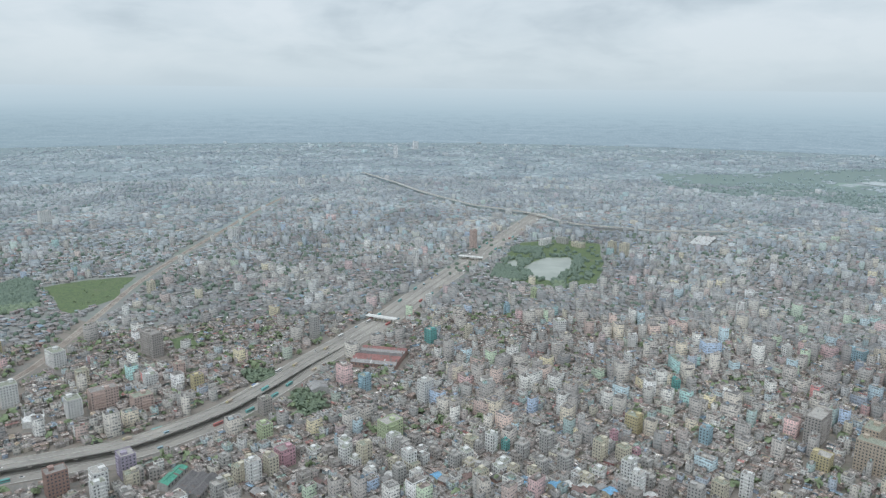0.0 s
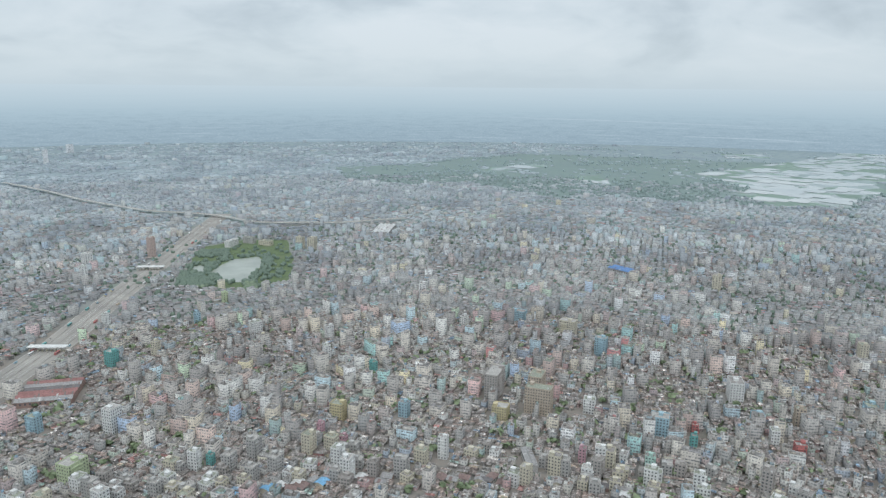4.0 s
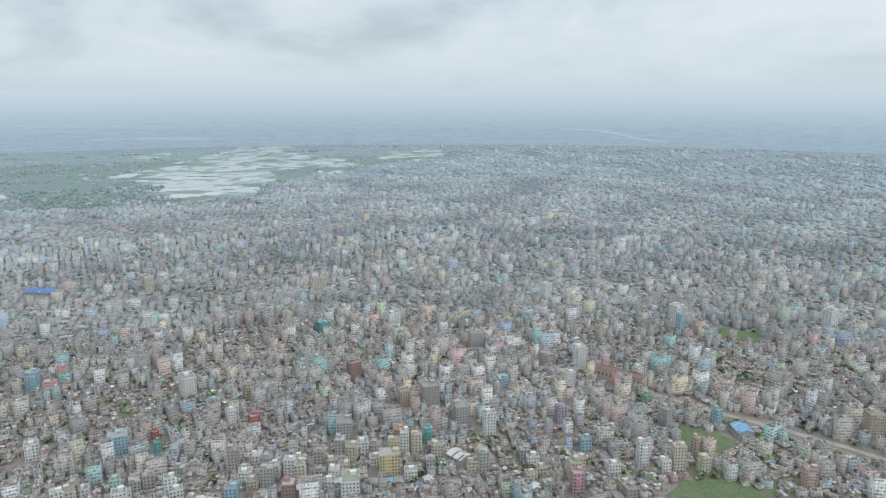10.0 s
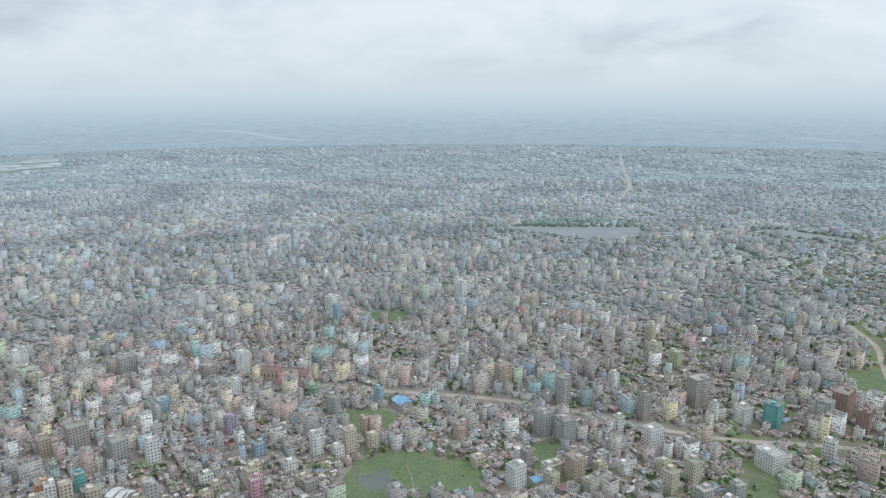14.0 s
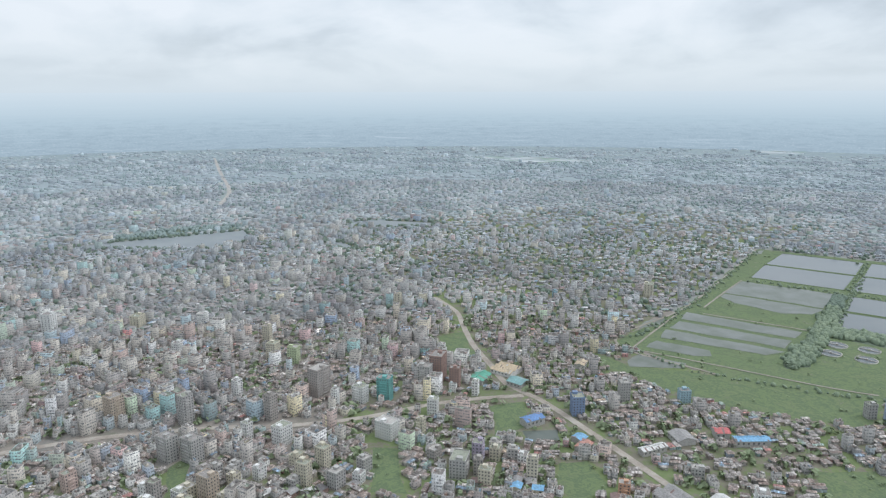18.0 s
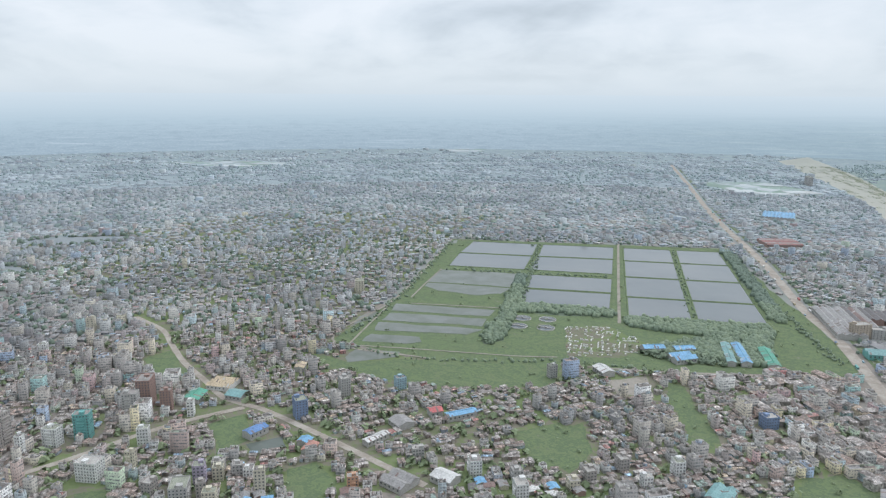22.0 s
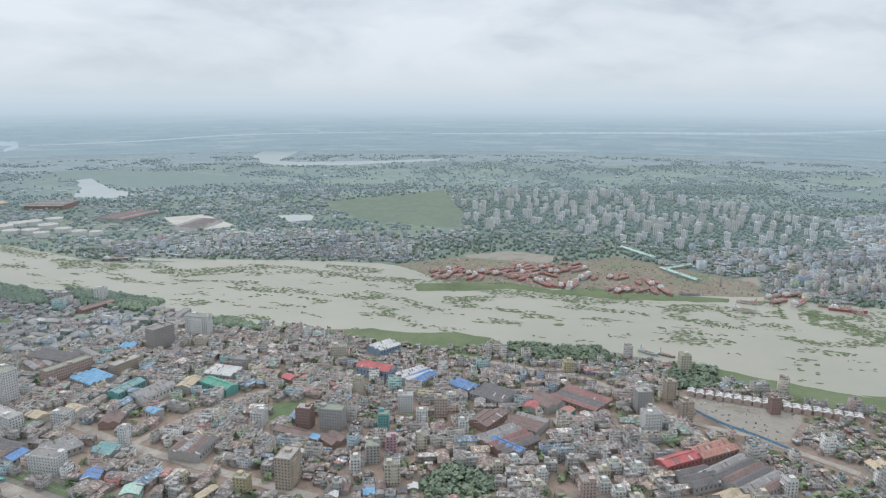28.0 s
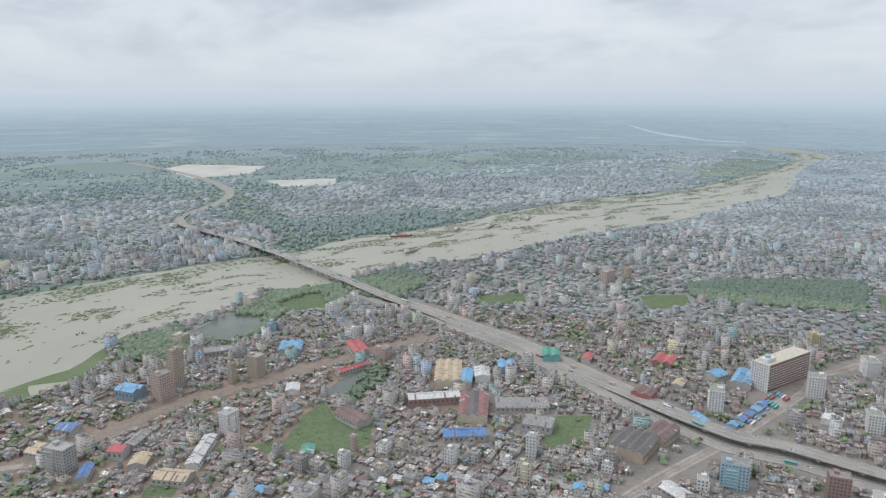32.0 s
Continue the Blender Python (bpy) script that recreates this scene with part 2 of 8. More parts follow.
# Outer ground and fields, distance haze blended into their base colours.
M["belt_ground"] = two_tone("belt_ground", hazed([(0.32, (0.12, 0.16, 0.09)), (0.42, (0.16, 0.16, 0.13)), (0.50, (0.21, 0.19, 0.165)), (0.60, (0.13, 0.17, 0.10))], 0.46, (0.35, 0.38, 0.385)), 0.012, fine=0.12)
M["mid_ground"] = two_tone("mid_ground", hazed([(0.32, (0.13, 0.18, 0.10)), (0.45, (0.17, 0.18, 0.14)), (0.55, (0.14, 0.19, 0.11)), (0.66, (0.20, 0.19, 0.17))], 0.62, (0.355, 0.41, 0.43)), 0.008, fine=0.06)
M["far_ground"] = two_tone("far_ground", hazed([(0.32, (0.12, 0.18, 0.12)), (0.45, (0.17, 0.19, 0.16)), (0.55, (0.13, 0.18, 0.13)), (0.66, (0.22, 0.24, 0.22))], 0.80, (0.335, 0.395, 0.43)), 0.006, fine=0.03)
M["far_fields"] = two_tone("far_fields", hazed([(0.30, (0.12, 0.19, 0.11)), (0.45, (0.17, 0.24, 0.13)), (0.55, (0.13, 0.19, 0.12)), (0.66, (0.26, 0.29, 0.22))], 0.72, (0.25, 0.31, 0.325)), 0.006, fine=0.03)
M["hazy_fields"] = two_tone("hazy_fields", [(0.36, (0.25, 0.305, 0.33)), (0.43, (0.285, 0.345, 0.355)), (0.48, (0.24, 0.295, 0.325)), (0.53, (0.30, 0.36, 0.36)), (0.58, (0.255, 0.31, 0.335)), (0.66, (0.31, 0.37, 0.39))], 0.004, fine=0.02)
M["water_mat"] = two_tone("water_hyacinth", [(0.3, (0.12, 0.155, 0.085)), (0.5, (0.155, 0.195, 0.105)), (0.7, (0.21, 0.235, 0.15))], 0.02, fine=0.2)


def patchwork(name, stops, cell, fine, rough=0.9, wet=None):
    """Fields of differing crops, in cells, with fine grain; wet: share of cells under water."""
    m, nt, b = material(name, rough, 0.0, 0.25)
    geo = nt.nodes.new("ShaderNodeNewGeometry")
    warp = nd(nt, "ShaderNodeTexNoise", Scale=0.01, Detail=3.0)
    nt.links.new(geo.outputs["Position"], warp.inputs["Vector"])
    add = nt.nodes.new("ShaderNodeVectorMath")
    add.operation = "MULTIPLY_ADD"
    nt.links.new(warp.outputs["Color"], add.inputs[0])
    add.inputs[1].default_value = (60, 60, 0)
    nt.links.new(geo.outputs["Position"], add.inputs[2])
    v = nd(nt, "ShaderNodeTexVoronoi", Scale=cell)
    nt.links.new(add.outputs[0], v.inputs["Vector"])
    sep = nt.nodes.new("ShaderNodeSeparateColor")
    nt.links.new(v.outputs["Color"], sep.inputs[0])
    c = world_noise(nt, fine, 5.0, 0.65)
    f = math_node(nt, "ADD", math_node(nt, "MULTIPLY", sep.outputs[0], 0.55), math_node(nt, "MULTIPLY", c, 0.45))
    nt.links.new(ramp_node(nt, f, stops), b.inputs["Base Color"])
    if wet:
        s = math_node(nt, "GREATER_THAN", f, wet)
        nt.links.new(math_node(nt, "SUBTRACT", rough, math_node(nt, "MULTIPLY", s, rough - 0.2)), b.inputs["Roughness"])
    return m


# Country, open and flooded fields: greyed and blued in the colour for haze.
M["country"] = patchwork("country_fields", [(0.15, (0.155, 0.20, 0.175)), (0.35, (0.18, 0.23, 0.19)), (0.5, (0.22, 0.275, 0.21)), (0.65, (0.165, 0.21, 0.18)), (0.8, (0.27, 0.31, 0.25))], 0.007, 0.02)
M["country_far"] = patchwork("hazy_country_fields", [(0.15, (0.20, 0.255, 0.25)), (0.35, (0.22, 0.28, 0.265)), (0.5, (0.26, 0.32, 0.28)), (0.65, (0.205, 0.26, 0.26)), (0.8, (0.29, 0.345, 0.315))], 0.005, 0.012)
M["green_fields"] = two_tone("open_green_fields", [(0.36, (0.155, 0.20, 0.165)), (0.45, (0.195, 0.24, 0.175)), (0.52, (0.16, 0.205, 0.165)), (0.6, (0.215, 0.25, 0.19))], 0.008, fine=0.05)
M["wood_floor"] = two_tone("leafy_wood_floor", [(0.32, (0.11, 0.145, 0.11)), (0.48, (0.145, 0.185, 0.135)), (0.58, (0.12, 0.155, 0.115)), (0.7, (0.17, 0.20, 0.15))], 0.02, fine=0.1)
M["wet_fields"] = patchwork("flooded_fields", [(0.30, (0.21, 0.28, 0.24)), (0.46, (0.25, 0.33, 0.28)), (0.52, (0.24, 0.30, 0.28)), (0.60, (0.40, 0.44, 0.44)), (0.7, (0.50, 0.53, 0.52))], 0.012, 0.012, wet=0.46)
M["town_green"] = two_tone("overgrown_town_ground", [(0.34, (0.12, 0.165, 0.07)), (0.47, (0.17, 0.215, 0.10)), (0.52, (0.20, 0.18, 0.15)), (0.60, (0.15, 0.19, 0.09)), (0.70, (0.24, 0.21, 0.175))], 0.014, fine=0.14)
M["earth"] = two_tone("bare_earth", [(0.3, (0.17, 0.19, 0.125)), (0.42, (0.27, 0.25, 0.21)), (0.52, (0.34, 0.315, 0.275)), (0.60, (0.29, 0.27, 0.235)), (0.7, (0.44, 0.42, 0.375))], 0.03, fine=0.2)
M["sand"] = two_tone("pale_sand", [(0.3, (0.38, 0.40, 0.34)), (0.45, (0.50, 0.49, 0.44)), (0.6, (0.56, 0.55, 0.50))], 0.01, fine=0.06)
M["rust_earth"] = two_tone("yard_earth", [(0.36, (0.16, 0.205, 0.13)), (0.44, (0.20, 0.245, 0.155)), (0.48, (0.27, 0.195, 0.165)), (0.51, (0.20, 0.215, 0.15)), (0.56, (0.31, 0.245, 0.205)), (0.60, (0.21, 0.235, 0.165)), (0.66, (0.38, 0.345, 0.30))], 0.012, fine=0.15)
M["dirt_road"] = two_tone("dirt_road", [(0.3, (0.24, 0.21, 0.18)), (0.45, (0.33, 0.295, 0.255)), (0.55, (0.40, 0.365, 0.32)), (0.7, (0.46, 0.435, 0.385))], 0.05, fine=0.35)
M["mud"] = two_tone("muddy_earth", [(0.3, (0.17, 0.145, 0.12)), (0.42, (0.24, 0.195, 0.165)), (0.50, (0.30, 0.25, 0.21)), (0.58, (0.22, 0.185, 0.155)), (0.7, (0.38, 0.335, 0.285))], 0.04, fine=0.35)
M["asphalt"] = two_tone("worn_asphalt", [(0.3, (0.25, 0.238, 0.222)), (0.5, (0.335, 0.318, 0.29)), (0.7, (0.42, 0.392, 0.352))], 0.02, fine=0.3)
M["concrete"] = stained("concrete", (0.47, 0.45, 0.42), vary=0.3, scale=0.1)
M["pale_concrete"] = stained("pale_concrete", (0.58, 0.56, 0.52), vary=0.25, scale=0.1)
# Concrete paled in the colour for haze, also lifting the shaded deck sides.
M["far_road"] = stained("far_road_hazed", (0.68, 0.70, 0.70), vary=0.15, scale=0.03)
M["paint_line"] = stained("road_paint", (0.72, 0.71, 0.66), vary=0.2)
M["river"] = water("muddy_river", (0.335, 0.33, 0.265), (0.385, 0.375, 0.305), 0.32, 0.25)
M["lagoon"] = water("lagoon_water", (0.155, 0.178, 0.185), (0.20, 0.217, 0.22), 0.12, 0.08)
M["shallow"] = water("shallow_water", (0.13, 0.15, 0.12), (0.20, 0.215, 0.20), 0.3, 0.25, 0.03)
M["pond"] = water("pond_water", (0.30, 0.33, 0.29), (0.38, 0.41, 0.36), 0.15, 0.1, 0.02)
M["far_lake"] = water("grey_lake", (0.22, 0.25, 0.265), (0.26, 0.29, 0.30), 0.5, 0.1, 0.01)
M["dark_pond"] = water("dark_pond_water", (0.11, 0.13, 0.115), (0.16, 0.18, 0.16), 0.15, 0.1, 0.02)
M["dust"] = two_tone("brick_dust_ground", [(0.32, (0.14, 0.135, 0.10)), (0.44, (0.24, 0.19, 0.155)), (0.54, (0.33, 0.26, 0.21)), (0.62, (0.22, 0.185, 0.16)), (0.72, (0.38, 0.33, 0.28))], 0.015, fine=0.16)
M["wetland"] = water("flood_water", (0.45, 0.49, 0.49), (0.58, 0.60, 0.58), 0.2, 0.1)
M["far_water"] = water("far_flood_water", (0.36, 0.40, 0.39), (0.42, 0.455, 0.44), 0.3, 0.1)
M["clutter"] = varied("roof_clutter", [(0.0, (0.19, 0.18, 0.17)), (0.25, (0.30, 0.21, 0.17)), (0.45, (0.45, 0.43, 0.40)), (0.6, (0.25, 0.24, 0.23)), (0.74, (0.62, 0.61, 0.58)), (0.86, (0.14, 0.18, 0.11)), (0.93, (0.20, 0.33, 0.45))])
# Near walls and roofs carry a little haze in their colours too.
M["walls"] = windowed("rendered_walls", hazed(TALL_STOPS, 0.08), contrast=0.85)
M["walls_low"] = windowed("old_rendered_walls", hazed(WALL_LOW_STOPS, 0.12), contrast=0.78)
M["roofs"] = varied("flat_roofs", hazed(ROOF_STOPS, 0.14))


def plain_varied(name, stops, stain):
    """Surfaces seen only from afar: colour by piece, faint large stains."""
    m, nt, b = material(name, 0.9, 0.0, 0.2)
    base = ramp_node(nt, island_random(nt), stops, "CONSTANT")
    s = ramp_node(nt, world_noise(nt, 0.05, 5.0, 0.7), [(0.45, (0, 0, 0)), (0.65, (0.4, 0.4, 0.4))])
    base = mix_node(nt, 1.0, base, ramp_node(nt, world_noise(nt, 0.0045, 3.0), [(0.36, (0.76, 0.78, 0.80)), (0.5, (0.98, 0.98, 0.98)), (0.64, (1.18, 1.17, 1.15))]), "MULTIPLY")
    nt.links.new(mix_node(nt, s, base, stain), b.inputs["Base Color"])
    return m


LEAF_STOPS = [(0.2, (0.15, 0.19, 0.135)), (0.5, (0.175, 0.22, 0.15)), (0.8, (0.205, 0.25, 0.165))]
# Haze per ring: share blended in, then its tones for walls, roofs and leaves.
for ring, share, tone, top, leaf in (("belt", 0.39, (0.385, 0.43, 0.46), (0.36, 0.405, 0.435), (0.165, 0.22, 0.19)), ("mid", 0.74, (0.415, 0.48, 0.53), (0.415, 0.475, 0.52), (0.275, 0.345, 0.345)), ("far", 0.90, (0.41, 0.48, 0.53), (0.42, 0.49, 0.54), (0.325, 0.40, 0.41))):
    M["walls_" + ring] = windowed("rendered_walls_" + ring, hazed(TALL_STOPS, share * 0.92, tuple(v * 1.12 for v in tone)) + [(0.955, tuple(0.74 * (1 - 0.45 * share) + t * 0.45 * share for t in tone))], contrast=0.95 - 0.7 * share)
    M["walls_low_" + ring] = windowed("old_rendered_walls_" + ring, hazed(WALL_LOW_STOPS, share, tuple(v * 0.96 for v in tone)), contrast=0.9 - 0.7 * share)
    M["roofs_" + ring] = plain_varied("flat_roofs_" + ring, hazed(ROOF_STOPS, share, top), hazed([(0, (0.2, 0.19, 0.17))], share)[0][1])
    M["tin_" + ring] = plain_varied("tin_roofs_" + ring, hazed(TIN_STOPS[:-1], share, top) + [(0.955, tuple(0.66 * (1 - 0.6 * share) + t * 0.6 * share for t in top))], hazed([(0, (0.2, 0.17, 0.15))], share)[0][1])
    M["leaves_" + ring] = foliage("leaves_" + ring, hazed(LEAF_STOPS, 0.4 + 0.6 * share, leaf))
# Near sheet roofs, hazed lightly like the near walls.
M["tin"] = varied("tin_roofs", hazed(TIN_STOPS, 0.12), rough=0.6, ribs=1.0)
M["leaves"] = foliage("tree_leaves", [(0.2, (0.175, 0.225, 0.165)), (0.45, (0.20, 0.255, 0.18)), (0.6, (0.22, 0.275, 0.19)), (0.8, (0.245, 0.30, 0.205))])
M["leaves_light"] = foliage("bright_leaves", [(0.2, (0.19, 0.24, 0.14)), (0.5, (0.22, 0.275, 0.16)), (0.8, (0.26, 0.31, 0.19))])
M["bark"] = stained("bark", (0.16, 0.12, 0.09), vary=0.3, scale=1.0)
M["glass"] = stained("dark_window_glass", (0.15, 0.16, 0.17), rough=0.25, vary=0.3, scale=0.2)
PAINT = {"tan": (0.58, 0.47, 0.35), "white": (0.80, 0.80, 0.78), "sky": (0.36, 0.58, 0.68), "salmon": (0.64, 0.47, 0.40), "cream": (0.68, 0.62, 0.46), "yellow": (0.66, 0.56, 0.28), "grey": (0.50, 0.49, 0.47), "teal": (0.14, 0.50, 0.47), "brick": (0.42, 0.26, 0.21), "blue": (0.22, 0.33, 0.55), "purple": (0.46, 0.40, 0.52), "orange": (0.66, 0.36, 0.20), "lime": (0.56, 0.66, 0.36), "brown": (0.47, 0.43, 0.39), "green": (0.28, 0.55, 0.34), "pink": (0.66, 0.36, 0.42), "mint": (0.42, 0.66, 0.56), "red": (0.58, 0.16, 0.14), "blue_steel": (0.28, 0.42, 0.56)}
for key, c in PAINT.items():
    grey = 0.3 * c[0] + 0.5 * c[1] + 0.2 * c[2]
    c = tuple(0.72 * v + 0.28 * grey for v in c) if key not in ("white", "grey") else c
    M["paint_" + key] = stained("painted_render_" + key, c, vary=0.22, scale=0.3)
SHEET = {"sky_blue": (0.20, 0.46, 0.72), "blue": (0.13, 0.28, 0.58), "white_tin": (0.70, 0.70, 0.68), "ochre": (0.62, 0.50, 0.33), "rust": (0.25, 0.165, 0.145), "rust_red": (0.34, 0.155, 0.14), "red": (0.58, 0.13, 0.13), "orange": (0.52, 0.25, 0.19), "green": (0.10, 0.40, 0.28), "teal_roof": (0.22, 0.42, 0.42), "tin": (0.36, 0.35, 0.34), "dark_tin": (0.17, 0.16, 0.16), "mint": (0.45, 0.66, 0.56)}
M["sheet_patch_dark"] = stained("roof_sheet_old", (0.22, 0.19, 0.175), rough=0.6, vary=0.3)
M["sheet_patch_pale"] = stained("roof_sheet_new", (0.58, 0.57, 0.55), rough=0.5, vary=0.3)
M["paint_rust_red"] = stained("red_lead_paint", (0.42, 0.19, 0.17), vary=0.3, scale=0.15)
# Near-white render; on the two farthest towers it also stands in for haze.
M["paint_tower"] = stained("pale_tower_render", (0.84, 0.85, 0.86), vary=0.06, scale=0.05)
# Sheet colours are greyed a little, with haze put into the paint.
for key, c in SHEET.items():
    grey = sum(c) / 3
    c = tuple(0.87 * v + 0.13 * (0.5 * grey + 0.2) for v in c)
    M["sheet_" + key] = stained("roof_sheet_" + key, c, rough=0.5, vary=0.3, scale=0.08, fine=0.7)


# ---- helpers for building ----
def obj(name, verts, faces, mats, parent=None, label="", mat_index=None, uv=None, smooth=False):
    me = bpy.data.meshes.new(name)
    me.from_pydata(verts, [], faces)
    for m in (mats if isinstance(mats, (list, tuple)) else [mats]):
        me.materials.append(m)
    if mat_index is not None:
        me.polygons.foreach_set("material_index", mat_index)
    if uv is not None:
        me.uv_layers.new(name="UVMap").data.foreach_set("uv", np.asarray(uv, np.float32).ravel())
    me.update()
    ob = new(name, me)
    if parent is not None:
        ob.parent = parent
    if label:
        ob["label"] = label
    return ob


def quads(name, verts, faces, mats, mat_index, uv=None, parent=None):
    """A big mesh of quads straight from arrays."""
    me = bpy.data.meshes.new(name)
    nf = len(faces)
    me.vertices.add(len(verts))
    me.vertices.foreach_set("co", np.asarray(verts, np.float32).ravel())
    me.loops.add(nf * 4)
    me.loops.foreach_set("vertex_index", np.asarray(faces, np.int32).ravel())
    me.polygons.add(nf)
    me.polygons.foreach_set("loop_start", np.arange(0, nf * 4, 4, dtype=np.int32))
    for m in mats:
        me.materials.append(m)
    me.polygons.foreach_set("material_index", np.asarray(mat_index, np.int32))
    if uv is not None:
        me.uv_layers.new(name="UVMap").data.foreach_set("uv", np.asarray(uv, np.float32).ravel())
    me.update(calc_edges=True)
    me.validate()
    ob = new(name, me)
    if parent is not None:
        ob.parent = parent
    return ob


def empty(name, m, label="", category="", group="", kind=""):
    ob = new(name)
    ob.empty_display_size = 2.0
    ob.matrix_world = m
    return tagged(ob, label, category, group, kind)


class Geo:
    """Collects verts and faces of one part."""

    def __init__(self):
        self.v, self.f, self.m, self.seen = [], [], [], {}

    def face(self, pts, mat=0):
        """A face whose corners are shared with its neighbours."""
        ids = []
        for p in pts:
            key = (round(p[0], 3), round(p[1], 3), round(p[2], 3))
            if key not in self.seen:
                self.seen[key] = len(self.v)
                self.v.append(p)
            ids.append(self.seen[key])
        self.f.append(tuple(ids))
        self.m.append(mat)

    def box(self, x0, x1, y0, y1, z0, z1, mat=0, bottom=False, taper=0.0):
        n, t = len(self.v), taper
        self.v.extend([(x0, y0, z0), (x1, y0, z0), (x1, y1, z0), (x0, y1, z0), (x0 + t, y0 + t, z1), (x1 - t, y0 + t, z1), (x1 - t, y1 - t, z1), (x0 + t, y1 - t, z1)])
        fs = [(0, 1, 5, 4), (1, 2, 6, 5), (2, 3, 7, 6), (3, 0, 4, 7), (4, 5, 6, 7)]
        if bottom:
            fs.append((3, 2, 1, 0))
        for q in fs:
            self.f.append(tuple(n + i for i in q))
            self.m.append(mat)

    def tube(self, cx, cy, z0, z1, r0, r1, n=10, mat=0, cap=True):
        k = len(self.v)
        for z, r in ((z0, r0), (z1, r1)):
            self.v.extend([(cx + r * math.cos(2 * math.pi * i / n), cy + r * math.sin(2 * math.pi * i / n), z) for i in range(n)])
        for i in range(n):
            self.f.append((k + i, k + (i + 1) % n, k + n + (i + 1) % n, k + n + i))
            self.m.append(mat)
        if cap:
            self.f.append(tuple(k + n + i for i in range(n)))
            self.m.append(mat)

    def make(self, name, mats, parent=None, label=""):
        return obj(name, self.v, self.f, mats, parent, label, self.m)


def smooth_line(points, step=25.0):
    """Catmull-Rom through plan points, at even steps."""
    p = [np.array(q, float) for q in points]
    p = [2 * p[0] - p[1]] + p + [2 * p[-1] - p[-2]]
    out = []
    for i in range(1, len(p) - 2):
        n = max(2, int(np.linalg.norm(p[i + 1] - p[i]) / step))
        for k in range(n):
            t = k / n
            out.append(0.5 * (2 * p[i] + (p[i + 1] - p[i - 1]) * t + (2 * p[i - 1] - 5 * p[i] + 4 * p[i + 1] - p[i + 2]) * t * t + (3 * p[i] - p[i - 1] - 3 * p[i + 1] + p[i + 2]) * t ** 3))
    out.append(p[-2])
    return np.array(out)


def sides(line):
    d = np.gradient(line, axis=0)
    d /= np.linalg.norm(d, axis=1)[:, None] + 1e-9
    return d, np.stack([-d[:, 1], d[:, 0]], 1)


def sweep(name, line, profile, zs, mats, parent=None, label="", closed=True, mat_of=None):
    """A section (offset, height) drawn along a plan line; zs: height of the line."""
    d, n = sides(line)
    k = len(profile)
    verts = [(p[0] + m[0] * o, p[1] + m[1] * o, z + h) for p, m, z in zip(line, n, zs) for o, h in profile]
    faces, mi = [], []
    for i in range(len(line) - 1):
        for j in range(k if closed else k - 1):
            a, b = i * k + j, i * k + (j + 1) % k
            faces.append((a, a + k, b + k, b))
            mi.append(mat_of[j] if mat_of else 0)
    if closed:
        faces += [tuple(range(k)), tuple(range((len(line) - 1) * k, len(line) * k))[::-1]]
        mi += [0, 0]
    return obj(name, verts, faces, mats, parent, label, mi)


def jag(points, amount, step=12.0, closed=True, seed=3):
    """An outline with natural unevenness."""
    pts = list(points)
    line = []
    m = len(pts)
    for i in range(m if closed else m - 1):
        a, b = np.array(pts[i], float), np.array(pts[(i + 1) % m], float)
        n = max(1, int(np.linalg.norm(b - a) / step))
        for k in range(n):
            q = a + (b - a) * k / n
            v = noise.noise_vector(Vector((q[0] * 0.02, q[1] * 0.02, seed))) + 0.5 * noise.noise_vector(Vector((q[0] * 0.07, q[1] * 0.07, seed + 9)))
            line.append((q[0] + v.x * amount, q[1] + v.y * amount))
    return line


sheet_count = [0]


def sheet(name, outline, z, mat, label, category, kind="structure", z_own=None):
    sheet_count[0] += 1
    z = z_own or z + 0.004 * (sheet_count[0] % 20)
    ob = obj(name, [(x, y, z) for x, y in outline], [tuple(range(len(outline)))], mat)
    if ob.data.polygons[0].normal.z < 0:
        ob.data.flip_normals()
    return tagged(ob, label, category, kind=kind)


# ---- where nothing may be built ----
CELL, HALF = 5.0, 4700.0
NC = int(2 * HALF / CELL)
taken = np.zeros((NC, NC), bool)
wooded = np.zeros((NC, NC), bool)
towers = np.zeros((NC, NC), bool)
rural = np.zeros((NC, NC), bool)


def fill(grid, outline, value=True):
    p = np.array(outline, float)
    lo = np.clip(((p.min(0) + HALF) / CELL).astype(int), 0, NC - 1)
    hi = np.clip(((p.max(0) + HALF) / CELL).astype(int) + 1, 0, NC)
    xs = (np.arange(lo[0], hi[0]) + 0.5) * CELL - HALF
    ys = (np.arange(lo[1], hi[1]) + 0.5) * CELL - HALF
    if not len(xs) or not len(ys):
        return
    X, Y = np.meshgrid(xs, ys, indexing="ij")
    inside = np.zeros(X.shape, bool)
    for (x0, y0), (x1, y1) in zip(p, np.roll(p, -1, 0)):
        if y0 == y1:
            continue
        inside ^= ((y0 > Y) != (y1 > Y)) & (X < (x1 - x0) * (Y - y0) / (y1 - y0) + x0)
    grid[lo[0]:hi[0], lo[1]:hi[1]][inside] = value


def fill_line(grid, line, width):
    line = np.asarray(line, float)
    for a, b in zip(line[:-1], line[1:]):
        d = (b - a) / (np.linalg.norm(b - a) + 1e-9)
        n = np.array([-d[1], d[0]]) * width / 2
        a2, b2 = a - d * 4, b + d * 4
        fill(grid, [a2 + n, b2 + n, b2 - n, a2 - n])


def at(grid, x, y):
    i = np.clip(((np.asarray(x) + HALF) / CELL).astype(int), 0, NC - 1)
    j = np.clip(((np.asarray(y) + HALF) / CELL).astype(int), 0, NC - 1)
    return grid[i, j]


